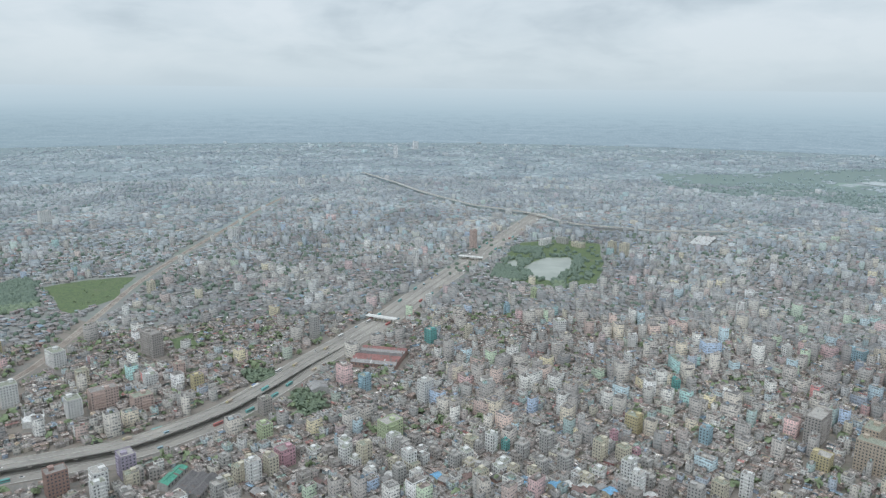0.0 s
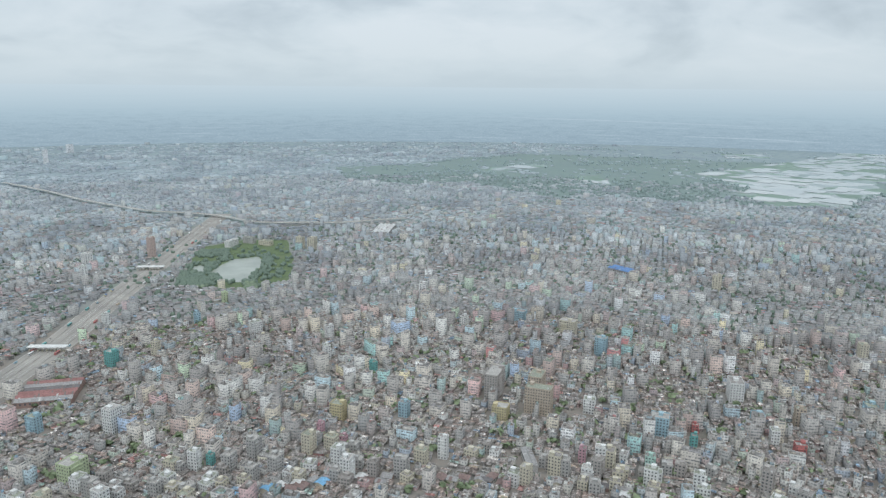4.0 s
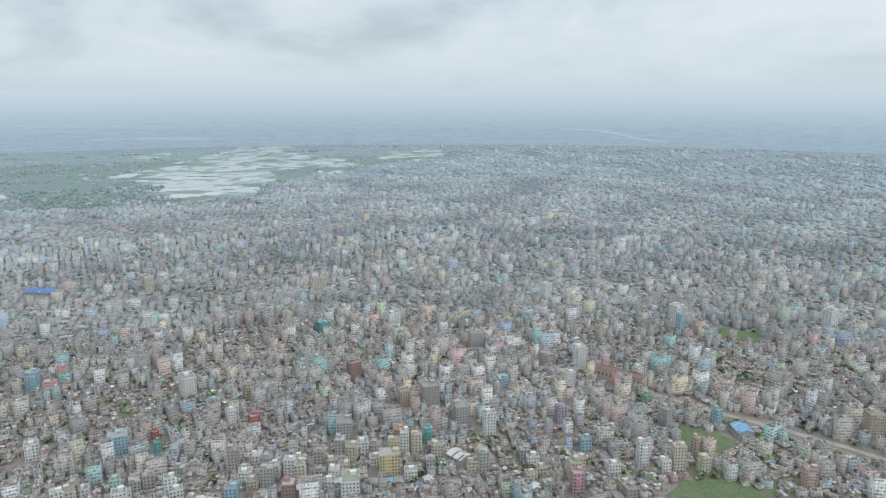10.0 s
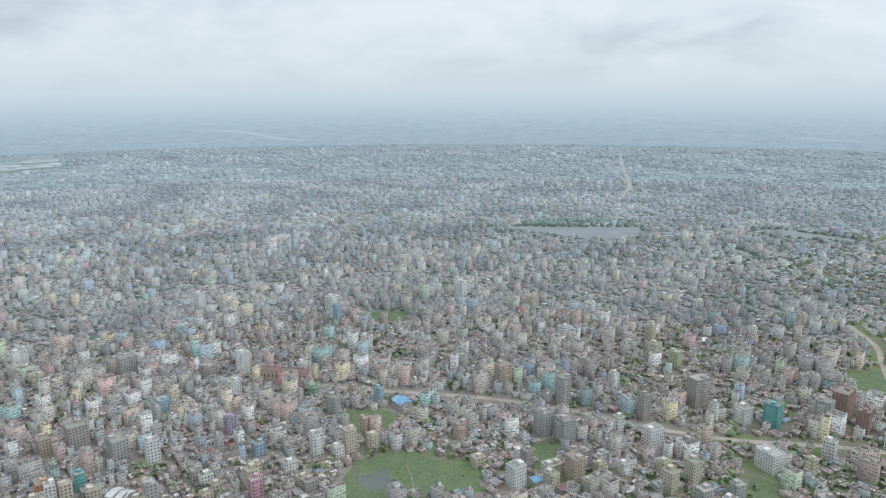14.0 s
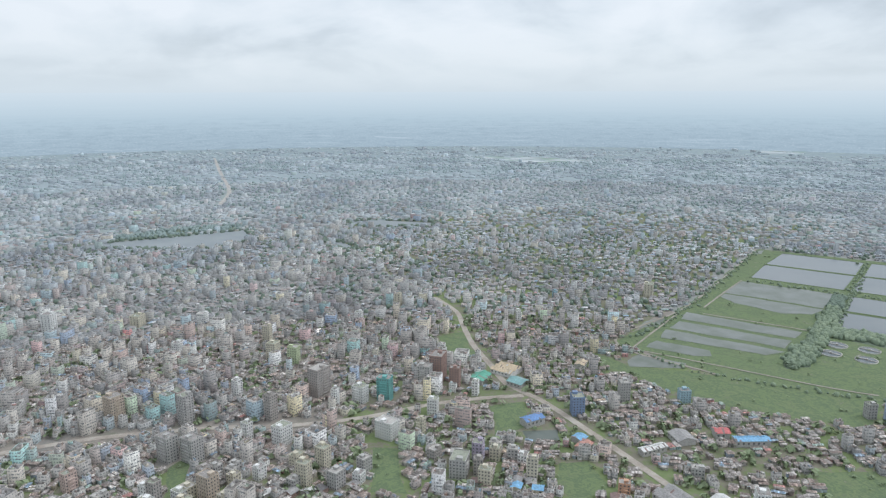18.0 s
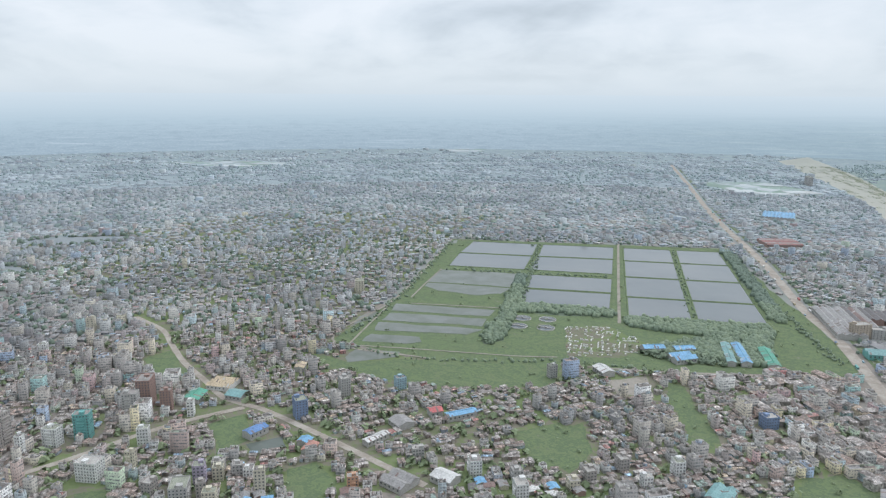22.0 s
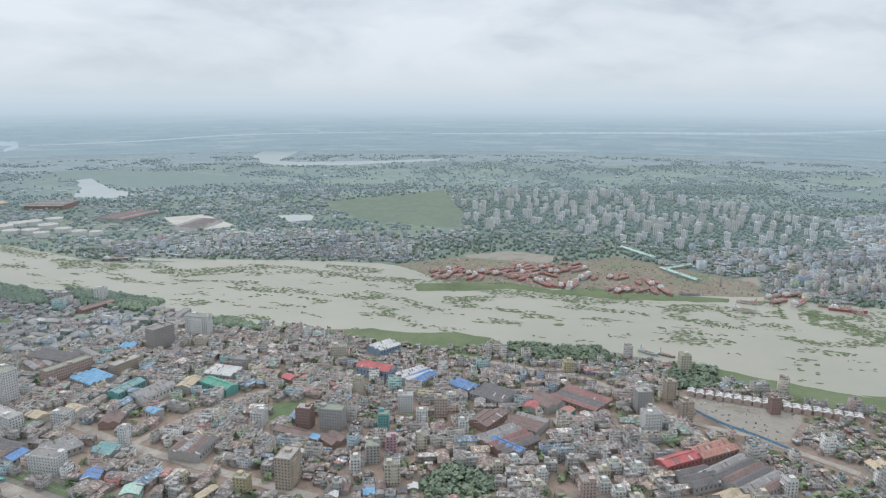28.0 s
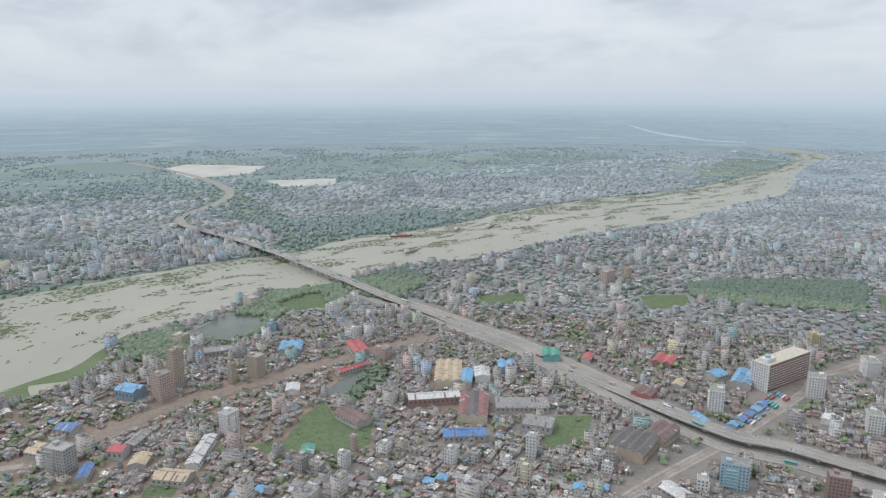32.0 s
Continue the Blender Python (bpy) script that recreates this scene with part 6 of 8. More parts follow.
fill_line(taken, [(SLAB[0] + SLAB[3] / 2 * math.cos(radians(SLAB[2])) * k, SLAB[1] + SLAB[3] / 2 * math.sin(radians(SLAB[2])) * k) for k in (-1, 1)], 32)

# ---- the mass of the city ----
# anchors: x, y, mean storeys, share of tin sheds, share built
ANCHORS = [(0, 700, 3.5, 0.48, 0.93), (-500, 900, 2.8, 0.55, 0.72), (600, 600, 4.2, 0.36, 0.95), (900, 0, 4.5, 0.32, 0.92), (700, -500, 3.9, 0.42, 0.72), (300, -600, 2.9, 0.5, 0.68), (-50, -700, 2.9, 0.48, 0.78), (-300, -700, 2.6, 0.62, 0.80), (-600, -400, 2.6, 0.60, 0.80), (-650, 100, 2.6, 0.55, 0.80), (-500, 450, 3.0, 0.55, 0.88), (-900, 700, 2.7, 0.6, 0.58), (1800, -900, 4.2, 0.3, 0.66), (900, -1200, 2.8, 0.45, 0.55), (2000, 900, 4.0, 0.3, 0.85), (0, 2000, 4.2, 0.3, 0.88), (-1500, -500, 2.0, 0.6, 0.60), (-1900, 600, 3.0, 0.4, 0.62), (-1250, 250, 4.4, 0.3, 0.82), (-1250, -350, 4.0, 0.35, 0.7)]
anchors = np.array(ANCHORS)


def field(x, y):
    d2 = (x[:, None] - anchors[:, 0]) ** 2 + (y[:, None] - anchors[:, 1]) ** 2 + 150.0 ** 2
    wgt = 1 / d2 ** 1.5
    wgt /= wgt.sum(1)[:, None]
    return wgt @ anchors[:, 2:]


spare = []


def plots(r0, r1, pitch, lane, seed):
    """Plots along lanes, quarter by quarter, between two distances."""
    rs = np.random.RandomState(seed)
    X, Y, A = [], [], []
    for k, c in enumerate(centres):
        if not r0 - 560 < np.hypot(*c) < r1 + 560:
            continue
        n = int(560 / (pitch + lane / 3))
        i, j = np.meshgrid(np.arange(-n, n + 1), np.arange(-n, n + 1), indexing="ij")
        u = i * pitch + np.floor(i / 6) * lane
        v = j * pitch + np.floor(j / 2) * lane
        u = u.ravel() + rs.uniform(-1, 1, u.size) * pitch * 0.30
        v = v.ravel() + rs.uniform(-1, 1, v.size) * pitch * 0.28
        a = radians(turns[k])
        x, y = c[0] + u * math.cos(a) - v * math.sin(a), c[1] + u * math.sin(a) + v * math.cos(a)
        r = np.hypot(x, y)
        keep = (r > r0) & (r < r1)
        x, y = x[keep], y[keep]
        own = (x - c[0]) ** 2 + (y - c[1]) ** 2
        keep = np.ones(len(x), bool)
        for j2, c2 in enumerate(centres):
            if j2 != k and (c2[0] - c[0]) ** 2 + (c2[1] - c[1]) ** 2 < 1100 ** 2:
                keep &= own <= (x - c2[0]) ** 2 + (y - c2[1]) ** 2
        X.append(x[keep]), Y.append(y[keep]), A.append(np.full(keep.sum(), a))
    x, y, a = np.concatenate(X), np.concatenate(Y), np.concatenate(A)
    keep = ~(at(taken, x, y))
    for dx, dy in ((5, 0), (-5, 0), (0, 5), (0, -5)):
        keep &= ~at(taken, x + dx, y + dy)
    x, y, a = x[keep], y[keep], a[keep]
    far = at(rural, x, y)
    fl = field(x, y)
    patch = np.array([noise.noise(Vector((px * 0.006, py * 0.006, 4.0))) for px, py in zip(x, y)])
    built = fl[:, 2] * np.where(far, np.clip(0.26 + 0.9 * patch, 0.02, 0.8) * (0.26 if r1 > 4000 else 0.85 if r1 > 2000 else 1.2), np.clip(1.06 + 0.3 * patch, 0.6, 1.1))
    keep = rs.uniform(size=len(x)) < built
    keep &= ~at(towers, x, y) | (rs.uniform(size=len(x)) < 0.12)
    if r1 > 4000:
        keep &= rs.uniform(size=len(x)) < np.clip(0.62 + 0.9 * patch, 0.22, 0.95) * np.clip((4700 - np.hypot(x, y)) / 1000, 0.1, 1.0)
    if r1 < 4000:
        spare.append((x[~keep], y[~keep]))
    x, y, a, fl, far, patch = x[keep], y[keep], a[keep], fl[keep], far[keep], patch[keep]
    # the mill quarter has few, large halls
    mill = ((x + 330) ** 2 + (y + 820) ** 2 < 330 ** 2) | ((x + 620) ** 2 + (y + 330) ** 2 < 170 ** 2)
    keep = ~mill | (rs.uniform(size=len(x)) < 0.62)
    x, y, a, fl, far, patch, mill = x[keep], y[keep], a[keep], fl[keep], far[keep], patch[keep], mill[keep]
    n = len(x)
    tall = ~mill & (rs.uniform(size=n) < np.clip((fl[:, 0] - 1.9) * 0.034, 0.012, 0.10) * np.where(far, 0.35, 1.0) * (0.6 if r1 > 2000 else 1.0) * np.clip(1 + 1.2 * patch, 0.3, 1.8))
    # the town round the estate has many pale mid-rise blocks
    bank = (x < -1380) & (x > -2400) & (np.abs(y + 40) < 520)
    tall |= bank & (rs.uniform(size=n) < 0.085)
    shed = rs.uniform(size=n) < np.where(mill, 0.45, np.where(far, 0.72, fl[:, 1] + 0.18 - 0.25 * patch))
    storeys = np.clip(np.round(fl[:, 0] * 0.64 * rs.lognormal(-0.12, 0.42, n) + 0.9 * patch), 1, 6)
    storeys = np.where(far, np.clip(storeys - 1, 1, 5), storeys)
    storeys = np.where(tall, np.clip(np.round(rs.normal(6.0, 1.2, n) * (0.74 + fl[:, 0] / 16)), 4, 10), storeys)
    shed |= (storeys < 1.5) & (rs.uniform(size=n) < 0.6)
    shed &= ~tall
    tall |= mill & ~shed
    storeys = np.where(mill & ~shed, np.clip(storeys, 3, 7), storeys)
    big = np.where(mill, np.where(shed, rs.uniform(1.0, 2.0, n), rs.uniform(0.9, 1.5, n)), np.where(tall, rs.uniform(1.25, 1.85, n), np.where(rs.uniform(size=n) < 0.10, 1.3, 1.0)))
    if r1 > 1100:
        big = np.where(tall & ~mill, big * rs.uniform(0.68, 1.05, n), big)
    w = pitch * rs.uniform(0.74, 1.16, n) * big
    d = pitch * rs.uniform(0.74, 1.16, n) * big
    if r1 > 4000:
        w, d = w * 0.78, d * 0.78
    elif r1 > 2000:
        w, d = w * 0.76, d * 0.76
    elif r1 > 1100:
        w, d = w * 0.9, d * 0.9
    if r1 < 2000:
        grow = np.where(shed, 1.0, rs.uniform(0.75, 1.15, n))
        w, d = w * grow, d * np.where(shed, 1.0, rs.uniform(0.75, 1.1, n))
    w, d = np.where(mill, w * 1.45, w), np.where(mill, d * 0.78, d)
    h = np.where(shed, rs.uniform(2.8, 4.6, n), storeys * STOREY + 0.4)
    turn = a + rs.choice([0, math.pi / 2], n) + rs.normal(0, 0.09, n)
    h = np.where(mill & shed, h * 1.7, h) + rs.uniform(-0.3, 0.3, n)
    if r1 > 1100:
        h = np.where(tall, h * (0.80 if r1 < 2000 else 0.68), np.maximum(2.8, h * (0.85 if r1 < 2000 else 0.66 if r1 < 4000 else 0.6)))
    if r1 > 2000:
        w = np.where(tall, w, w * rs.uniform(0.9, 1.9, n))
    return dict(mill=mill, tall=tall, x=x, y=y, a=turn, w=w, d=d, h=h, shed=shed)


BOX_F = np.array([(0, 1, 5, 4), (1, 2, 6, 5), (2, 3, 7, 6), (3, 0, 4, 7)])


def place(P, local):
    """Local corner offsets (n, k, 3) turned and moved to each plot."""
    c, s = np.cos(P["a"])[:, None], np.sin(P["a"])[:, None]
    out = np.empty_like(local)
    out[..., 0] = P["x"][:, None] + local[..., 0] * c - local[..., 1] * s
    out[..., 1] = P["y"][:, None] + local[..., 0] * s + local[..., 1] * c
    out[..., 2] = local[..., 2]
    return out


def corners(w, d, z, ox=0.0, oy=0.0):
    n = len(w)
    sx, sy = np.array([-1, 1, 1, -1]), np.array([-1, -1, 1, 1])
    o = np.empty((n, 4, 3))
    o[..., 0] = np.asarray(ox).reshape(-1, 1) + sx * w[:, None] / 2
    o[..., 1] = np.asarray(oy).reshape(-1, 1) + sy * d[:, None] / 2
    o[..., 2] = np.asarray(z).reshape(-1, 1)
    return o


def halve(P, keep):
    """Low plots hold two small sheds side by side, of different height."""
    whole = subset(P, keep & P["mill"])
    Q = subset(P, keep & ~P["mill"])
    rs = np.random.RandomState(len(Q["x"]))
    out = []
    for s in (-1, 1):
        R = dict(Q)
        cut = rs.uniform(0.42, 0.56, len(Q["x"]))
        R["x"] = Q["x"] + s * np.cos(Q["a"]) * Q["w"] * 0.26
        R["y"] = Q["y"] + s * np.sin(Q["a"]) * Q["w"] * 0.26
        R["w"], R["d"] = Q["d"] * rs.uniform(0.8, 1.1, len(cut)), Q["w"] * cut
        R["a"] = Q["a"] + math.pi / 2
        R["h"] = Q["h"] * rs.uniform(0.75, 1.25, len(cut))
        out.append(R)
    return {k: np.concatenate([o[k] for o in out] + [whole[k]]) for k in Q}


def split_blocks(P, keep, share, seed):
    """Some houses step down: a tall part and a lower wing on one plot."""
    Q = subset(P, keep)
    rs = np.random.RandomState(seed)
    n = len(Q["x"])
    Q["w"], Q["d"] = Q["w"] * rs.uniform(0.8, 1.2, n), Q["d"] * rs.uniform(0.68, 1.05, n)
    two = rs.uniform(size=n) < share
    A, B = subset(Q, two), subset(Q, two)
    cut = rs.uniform(0.52, 0.72, two.sum())
    for R, s, part_w in ((A, -1, cut), (B, 1, 1 - cut)):
        off = s * (1 - part_w) / 2 * Q["w"][two]
        R["x"], R["y"] = Q["x"][two] + np.cos(Q["a"][two]) * off, Q["y"][two] + np.sin(Q["a"][two]) * off
        R["w"] = Q["w"][two] * part_w - 0.05
    B["h"] = np.maximum(3.3, np.round(A["h"] * rs.uniform(0.3, 0.85, len(cut)) / STOREY) * STOREY + 0.4) + rs.uniform(-0.3, 0.3, len(cut))
    B["d"] = B["d"] * rs.uniform(0.7, 1.05, len(cut))
    one = subset(Q, ~two)
    return {k: np.concatenate([one[k], A[k], B[k]]) for k in Q}


def subset(P, keep):
    return {k: v[keep] for k, v in P.items()}


def flat_mass(name, P, seed, detail, label, walls="walls", roofs="roofs", clutter=False, heads=True):
    """Many flat-roofed houses as one mesh: walls, parapet, sunk roof, stair head, tank."""
    rs = np.random.RandomState(seed)
    n = len(P["x"])
    w, d, h = P["w"], P["d"], P["h"]
    vs, fs, ms, us = [], [], [], []
    base = 0

    def add(local, faces, mat, uv):
        nonlocal base
        k = local.shape[1]
        vs.append(place(P, local).reshape(-1, 3))
        f = (np.arange(n)[:, None, None] * k + faces[None]) + base
        fs.append(f.reshape(-1, 4))
        ms.append(np.tile(mat, n))
        us.append(uv.reshape(-1, 4, 2))
        base += n * k

    lens = np.stack([w, d, w, d], 1)
    start = rs.uniform(0, 2.7, (n, 4))
    uv = np.zeros((n, 4, 4, 2))
    uv[..., 0, 0], uv[..., 3, 0] = start, start
    uv[..., 1, 0], uv[..., 2, 0] = start + lens, start + lens
    uv[..., 2, 1] = uv[..., 3, 1] = h[:, None]
    if detail:
        t = 0.3
        local = np.concatenate([corners(w, d, 0 * h), corners(w, d, h + 0.55), corners(w - 2 * t, d - 2 * t, h + 0.55), corners(w - 2 * t, d - 2 * t, h)], 1)
        rim = np.array([(4, 5, 9, 8), (5, 6, 10, 9), (6, 7, 11, 10), (7, 4, 8, 11), (8, 9, 13, 12), (9, 10, 14, 13), (10, 11, 15, 14), (11, 8, 12, 15), (12, 13, 14, 15)])
        faces = np.concatenate([BOX_F, rim])
        u2 = np.zeros((n, 13, 4, 2))
        u2[:, :4] = uv
        add(local, faces, np.array([0] * 12 + [1]), u2)
    else:
        local = np.concatenate([corners(w, d, 0 * h), corners(w, d, h)], 1)
        faces = np.concatenate([BOX_F, [(4, 5, 6, 7)]])
        u2 = np.zeros((n, 5, 4, 2))
        u2[:, :4] = uv
        add(local, faces, np.array([0] * 4 + [1]), u2)
    sw, sd = w * rs.uniform(0.22, 0.42, n), d * rs.uniform(0.25, 0.5, n)
    ox, oy = rs.uniform(-1, 1, n) * (w - sw) / 2 * 0.85, rs.uniform(-1, 1, n) * (d - sd) / 2 * 0.85
    top = np.concatenate([BOX_F, [(4, 5, 6, 7)]])
    sh = rs.uniform(1.6, 3.0, n)
    if heads:
        add(np.concatenate([corners(sw, sd, h - 0.1, ox, oy), corners(sw, sd, h + sh, ox, oy)], 1), top, np.array([2] * 4 + [1]), np.zeros((n, 5, 4, 2)))
    for k in range(2 if detail else (1 if len(w) and clutter else 0)):
        tw, td = rs.uniform(0.7, 3.4, n), rs.uniform(0.7, 2.6, n)
        ox, oy = rs.uniform(-0.5, 0.5, n) * (w - tw), rs.uniform(-0.5, 0.5, n) * (d - td)
        add(np.concatenate([corners(tw, td, h - 0.1, ox, oy), corners(tw, td, h + rs.uniform(0.5, 2.3, n), ox, oy)], 1), top, np.array([3] * 5), np.zeros((n, 5, 4, 2)))
    ob = quads(name, np.concatenate(vs), np.concatenate(fs), [M[walls], M[roofs], M["plain_walls"] if roofs == "roofs" else M[walls], M["clutter"] if roofs == "roofs" else M[roofs]], np.concatenate(ms), np.concatenate(us))
    return tagged(ob, label, "buildings", kind="stuff")


def shed_mass(name, P, seed, label, sheet="tin", wall_mat="plain_walls"):
    """Many low sheet-roofed houses as one mesh, gabled."""
    n = len(P["x"])
    w, d, h = P["w"], P["d"], P["h"]
    rise = d * 0.14
    o = 0.5
    walls = np.concatenate([corners(w - 2 * o, d - 2 * o, 0 * h), corners(w - 2 * o, d - 2 * o, h)], 1)
    eave = corners(w, d, h - 0.1)
    ridge = np.zeros((n, 2, 3))
    ridge[:, 0, 0], ridge[:, 1, 0] = -w / 2, w / 2
    ridge[..., 2] = (h + rise)[:, None]
    ends = np.concatenate([walls, eave, ridge], 1)
    faces = np.concatenate([BOX_F, [(8, 9, 13, 12), (10, 11, 12, 13), (11, 8, 12, 12), (9, 10, 13, 13)]])
    # gable ends as thin quads
    mid = np.zeros((n, 2, 3))
    mid[:, 0, 0], mid[:, 1, 0] = -w / 2, w / 2
    mid[..., 2] = (h - 0.1)[:, None]
    ends = np.concatenate([ends, mid], 1)
    faces = np.concatenate([BOX_F, [(8, 9, 13, 12), (10, 11, 12, 13), (11, 14, 8, 12), (9, 15, 10, 13)]])
    v = place(P, ends).reshape(-1, 3)
    f = (np.arange(n)[:, None, None] * 16 + faces[None]).reshape(-1, 4)
    m = np.tile(np.array([1, 1, 1, 1, 0, 0, 1, 1]), n)
    u0 = np.random.RandomState(seed).randint(0, 4000, n) * 1.1
    uv = np.zeros((n, 8, 4, 2))
    for k, vs in ((4, (0.0, 0.0, 1.0, 1.0)), (5, (0.0, 0.0, 1.0, 1.0))):
        for c, (eu, ev) in enumerate(zip((0, 1, 1, 0), vs)):
            uv[:, k, c, 0], uv[:, k, c, 1] = u0 + eu * w, ev * d / 2 + (k - 4) * 24
    ob = quads(name, v, f, [M[sheet], M[wall_mat]], m, uv)
    return tagged(ob, label, "houses", kind="stuff")


M["plain_walls"] = varied("plain_rendered_walls", WALL_STOPS)
near = plots(480, 1050, 8.9, 1.7, 21)
belt = plots(1050, 1750, 10.6, 2.2, 24)
core = plots(0, 480, 12.0, 3.2, 25)
mid = plots(1750, 2800, 13.4, 3.6, 22)
mid2 = plots(2800, 4590, 20.0, 7.0, 23)
rr = np.hypot(near["x"], near["y"])
# towers of the new estate across the river are built one by one below
for P in (near, belt, mid, mid2):
    tz = at(towers, P["x"], P["y"])
    P["h"] = np.where(tz, 3.2, P["h"])
    P["shed"] = P["shed"] | tz

# nearest houses one by one
vis = (rr > 560) & ~near["shed"] & (near["h"] > 9)
order = np.argsort(np.where(vis, rr, 1e9))[:250]
single = np.zeros(len(rr), bool)
single[order] = True
single_shed = np.zeros(len(rr), bool)
single_shed[np.argsort(np.where((rr > 560) & near["shed"], rr, 1e9))[:220]] = True
kinds = {}
flat_words = ["weathered grey concrete apartment block with flat roof", "cream rendered apartment block with flat roof", "pale plastered house block with stair head", "unfinished brick and concrete apartment block"]
flat_paints = ["grey", "cream", "white", "brown"]
for i in order:
    st = int(round((near["h"][i] - 0.4) / STOREY))
    key = (st, int(near["w"][i] > 9.5), int(i) % 4)
    m = put(near["x"][i], near["y"][i], math.degrees(near["a"][i]))
    if key not in kinds:
        c = key[2]
        kinds[key] = flat_block(m, 11.4 if key[1] else 8.6, 9.4, st * STOREY + 0.4, M["paint_" + flat_paints[c]], rng.choice(roof_mats), f"{flat_words[c]}, {st} storeys", "building", "city apartment blocks", rng)
    else:
        copy_thing(kinds[key], m)
shed_kinds = {}
for i in np.nonzero(single_shed)[0]:
    key = int(i) % 8
    m = put(near["x"][i], near["y"][i], math.degrees(near["a"][i]))
    if key not in shed_kinds:
        rc = ["tin", "rust", "dark_tin", "tin", "rust", "white_tin", "tin", "sky_blue"][key]
        shed_kinds[key] = gable_shed(m, 9.6, 7.0 + key * 0.3, 3.4 + 0.15 * key, M["paint_" + ["grey", "brown", "brick", "cream"][key % 4]], M["sheet_" + rc], f"low house with {SHEET_WORDS[rc]} sheet roof", "house", "low sheet-roofed houses", "low_house", False)
    else:
        copy_thing(shed_kinds[key], m)
rest = ~single & ~single_shed
flat_mass("apartment_buildings", split_blocks(near, rest & ~near["shed"] & ~near["tall"], 0.34, 61), 31, True, "dense weathered low concrete houses with flat roofs", "walls_low")
flat_mass("apartment_buildings", split_blocks(near, rest & near["tall"], 0.15, 63), 30, True, "tall concrete apartment blocks, many colours")
shed_mass("low_houses", halve(near, rest & near["shed"]), 32, "crowded low houses with rusty and grey sheet roofs")
flat_mass("apartment_buildings", subset(core, ~core["shed"]), 39, False, "close-packed concrete apartment blocks with stair heads")
shed_mass("low_houses", halve(core, core["shed"]), 40, "crowded low sheet-roofed houses")
# haze tones of belt and mid are mixed house by house, to blur the step
br, mr = np.random.RandomState(77), np.random.RandomState(78)
belt_out = np.hypot(belt["x"], belt["y"]) + br.uniform(-330, 330, len(belt["x"])) > 1620
mid_in = np.hypot(mid["x"], mid["y"]) + mr.uniform(-420, 420, len(mid["x"])) < 1880
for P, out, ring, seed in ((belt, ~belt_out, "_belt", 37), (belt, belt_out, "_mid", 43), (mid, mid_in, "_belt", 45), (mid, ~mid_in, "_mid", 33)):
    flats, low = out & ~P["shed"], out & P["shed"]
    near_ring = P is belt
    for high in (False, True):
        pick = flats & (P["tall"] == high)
        flat_mass("apartment_buildings", split_blocks(P, pick, 0.2 if near_ring and not high else 0.0, seed + 30), seed + 50 * high, near_ring and high, "tall pale apartment blocks, haze in their colours, rising over low houses" if high else "close-packed low concrete houses with flat roofs", ("walls" if high else "walls_low") + ring, "roofs" + ring, clutter=near_ring, heads=near_ring)
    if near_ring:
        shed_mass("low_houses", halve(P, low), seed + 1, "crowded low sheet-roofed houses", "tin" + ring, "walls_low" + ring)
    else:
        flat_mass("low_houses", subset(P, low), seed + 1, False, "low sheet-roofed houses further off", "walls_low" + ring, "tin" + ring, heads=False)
flat_mass("distant_buildings", subset(mid2, mid2["tall"]), 35, False, "far-off pale city blocks, haze in their colours", "walls_far", "roofs_far", heads=False)
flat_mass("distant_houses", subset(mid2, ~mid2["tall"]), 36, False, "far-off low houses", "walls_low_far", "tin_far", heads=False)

# ---- estate of pale towers across the river ----
tower_kinds = []
for k in range(6):
    st = 5 + k
    tower_kinds.append((14 + 2.5 * (k % 3), 13, (st - 0.5) * STOREY))
spots = []
for z in ZONE_TOWER:
    p = np.array(z, float)
    trs = np.random.RandomState(8)
    tries = 0
    while len(spots) < 160 and tries < 20000:
        tries += 1
        q = trs.uniform(p.min(0), p.max(0))
        if at(towers, q[:1], q[1:])[0] and not at(taken, q[:1], q[1:])[0] and all((q[0] - s[0]) ** 2 + (q[1] - s[1]) ** 2 > 29 ** 2 for s in spots):
            spots.append(q)
protos = {}
for i, q in enumerate(spots):
    k = (i * 7) % 6
    m = put(q[0], q[1], 18 + 90 * (i % 2))
    if k not in protos:
        w, d, h = tower_kinds[k]
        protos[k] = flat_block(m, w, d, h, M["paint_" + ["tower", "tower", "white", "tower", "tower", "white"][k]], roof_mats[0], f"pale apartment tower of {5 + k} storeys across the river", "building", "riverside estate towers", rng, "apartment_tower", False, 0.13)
    else:
        copy_thing(protos[k], m)


# ---- trees ----
def leaf_cloud(n, rs, rx, rz, size):
    """Small leaf clumps spread through an uneven crown: (n, 4, 3) offsets."""
    lobes = rs.normal(size=(5, 3)) * np.array([rx, rx, rz]) * 0.45
    c = lobes[rs.randint(0, 5, n)] + rs.normal(size=(n, 3)) * np.array([rx, rx, rz]) * 0.36
    out = c / np.array([rx, rx, rz])
    up = out / (np.linalg.norm(out, axis=1)[:, None] + 1e-6) + np.array([0, 0, 0.75]) + rs.normal(size=(n, 3)) * 0.28
    a = np.cross(up, rs.normal(size=(n, 3)))
    b = np.cross(up, a)
    a /= np.linalg.norm(a, axis=1)[:, None]
    b -= a * (a * b).sum(1)[:, None]
    b /= np.linalg.norm(b, axis=1)[:, None]
    s = size * rs.uniform(0.6, 1.4, (n, 1))
    return np.stack([c - a * s, c - b * s * 0.7, c + a * s, c + b * s * 0.7], 1)


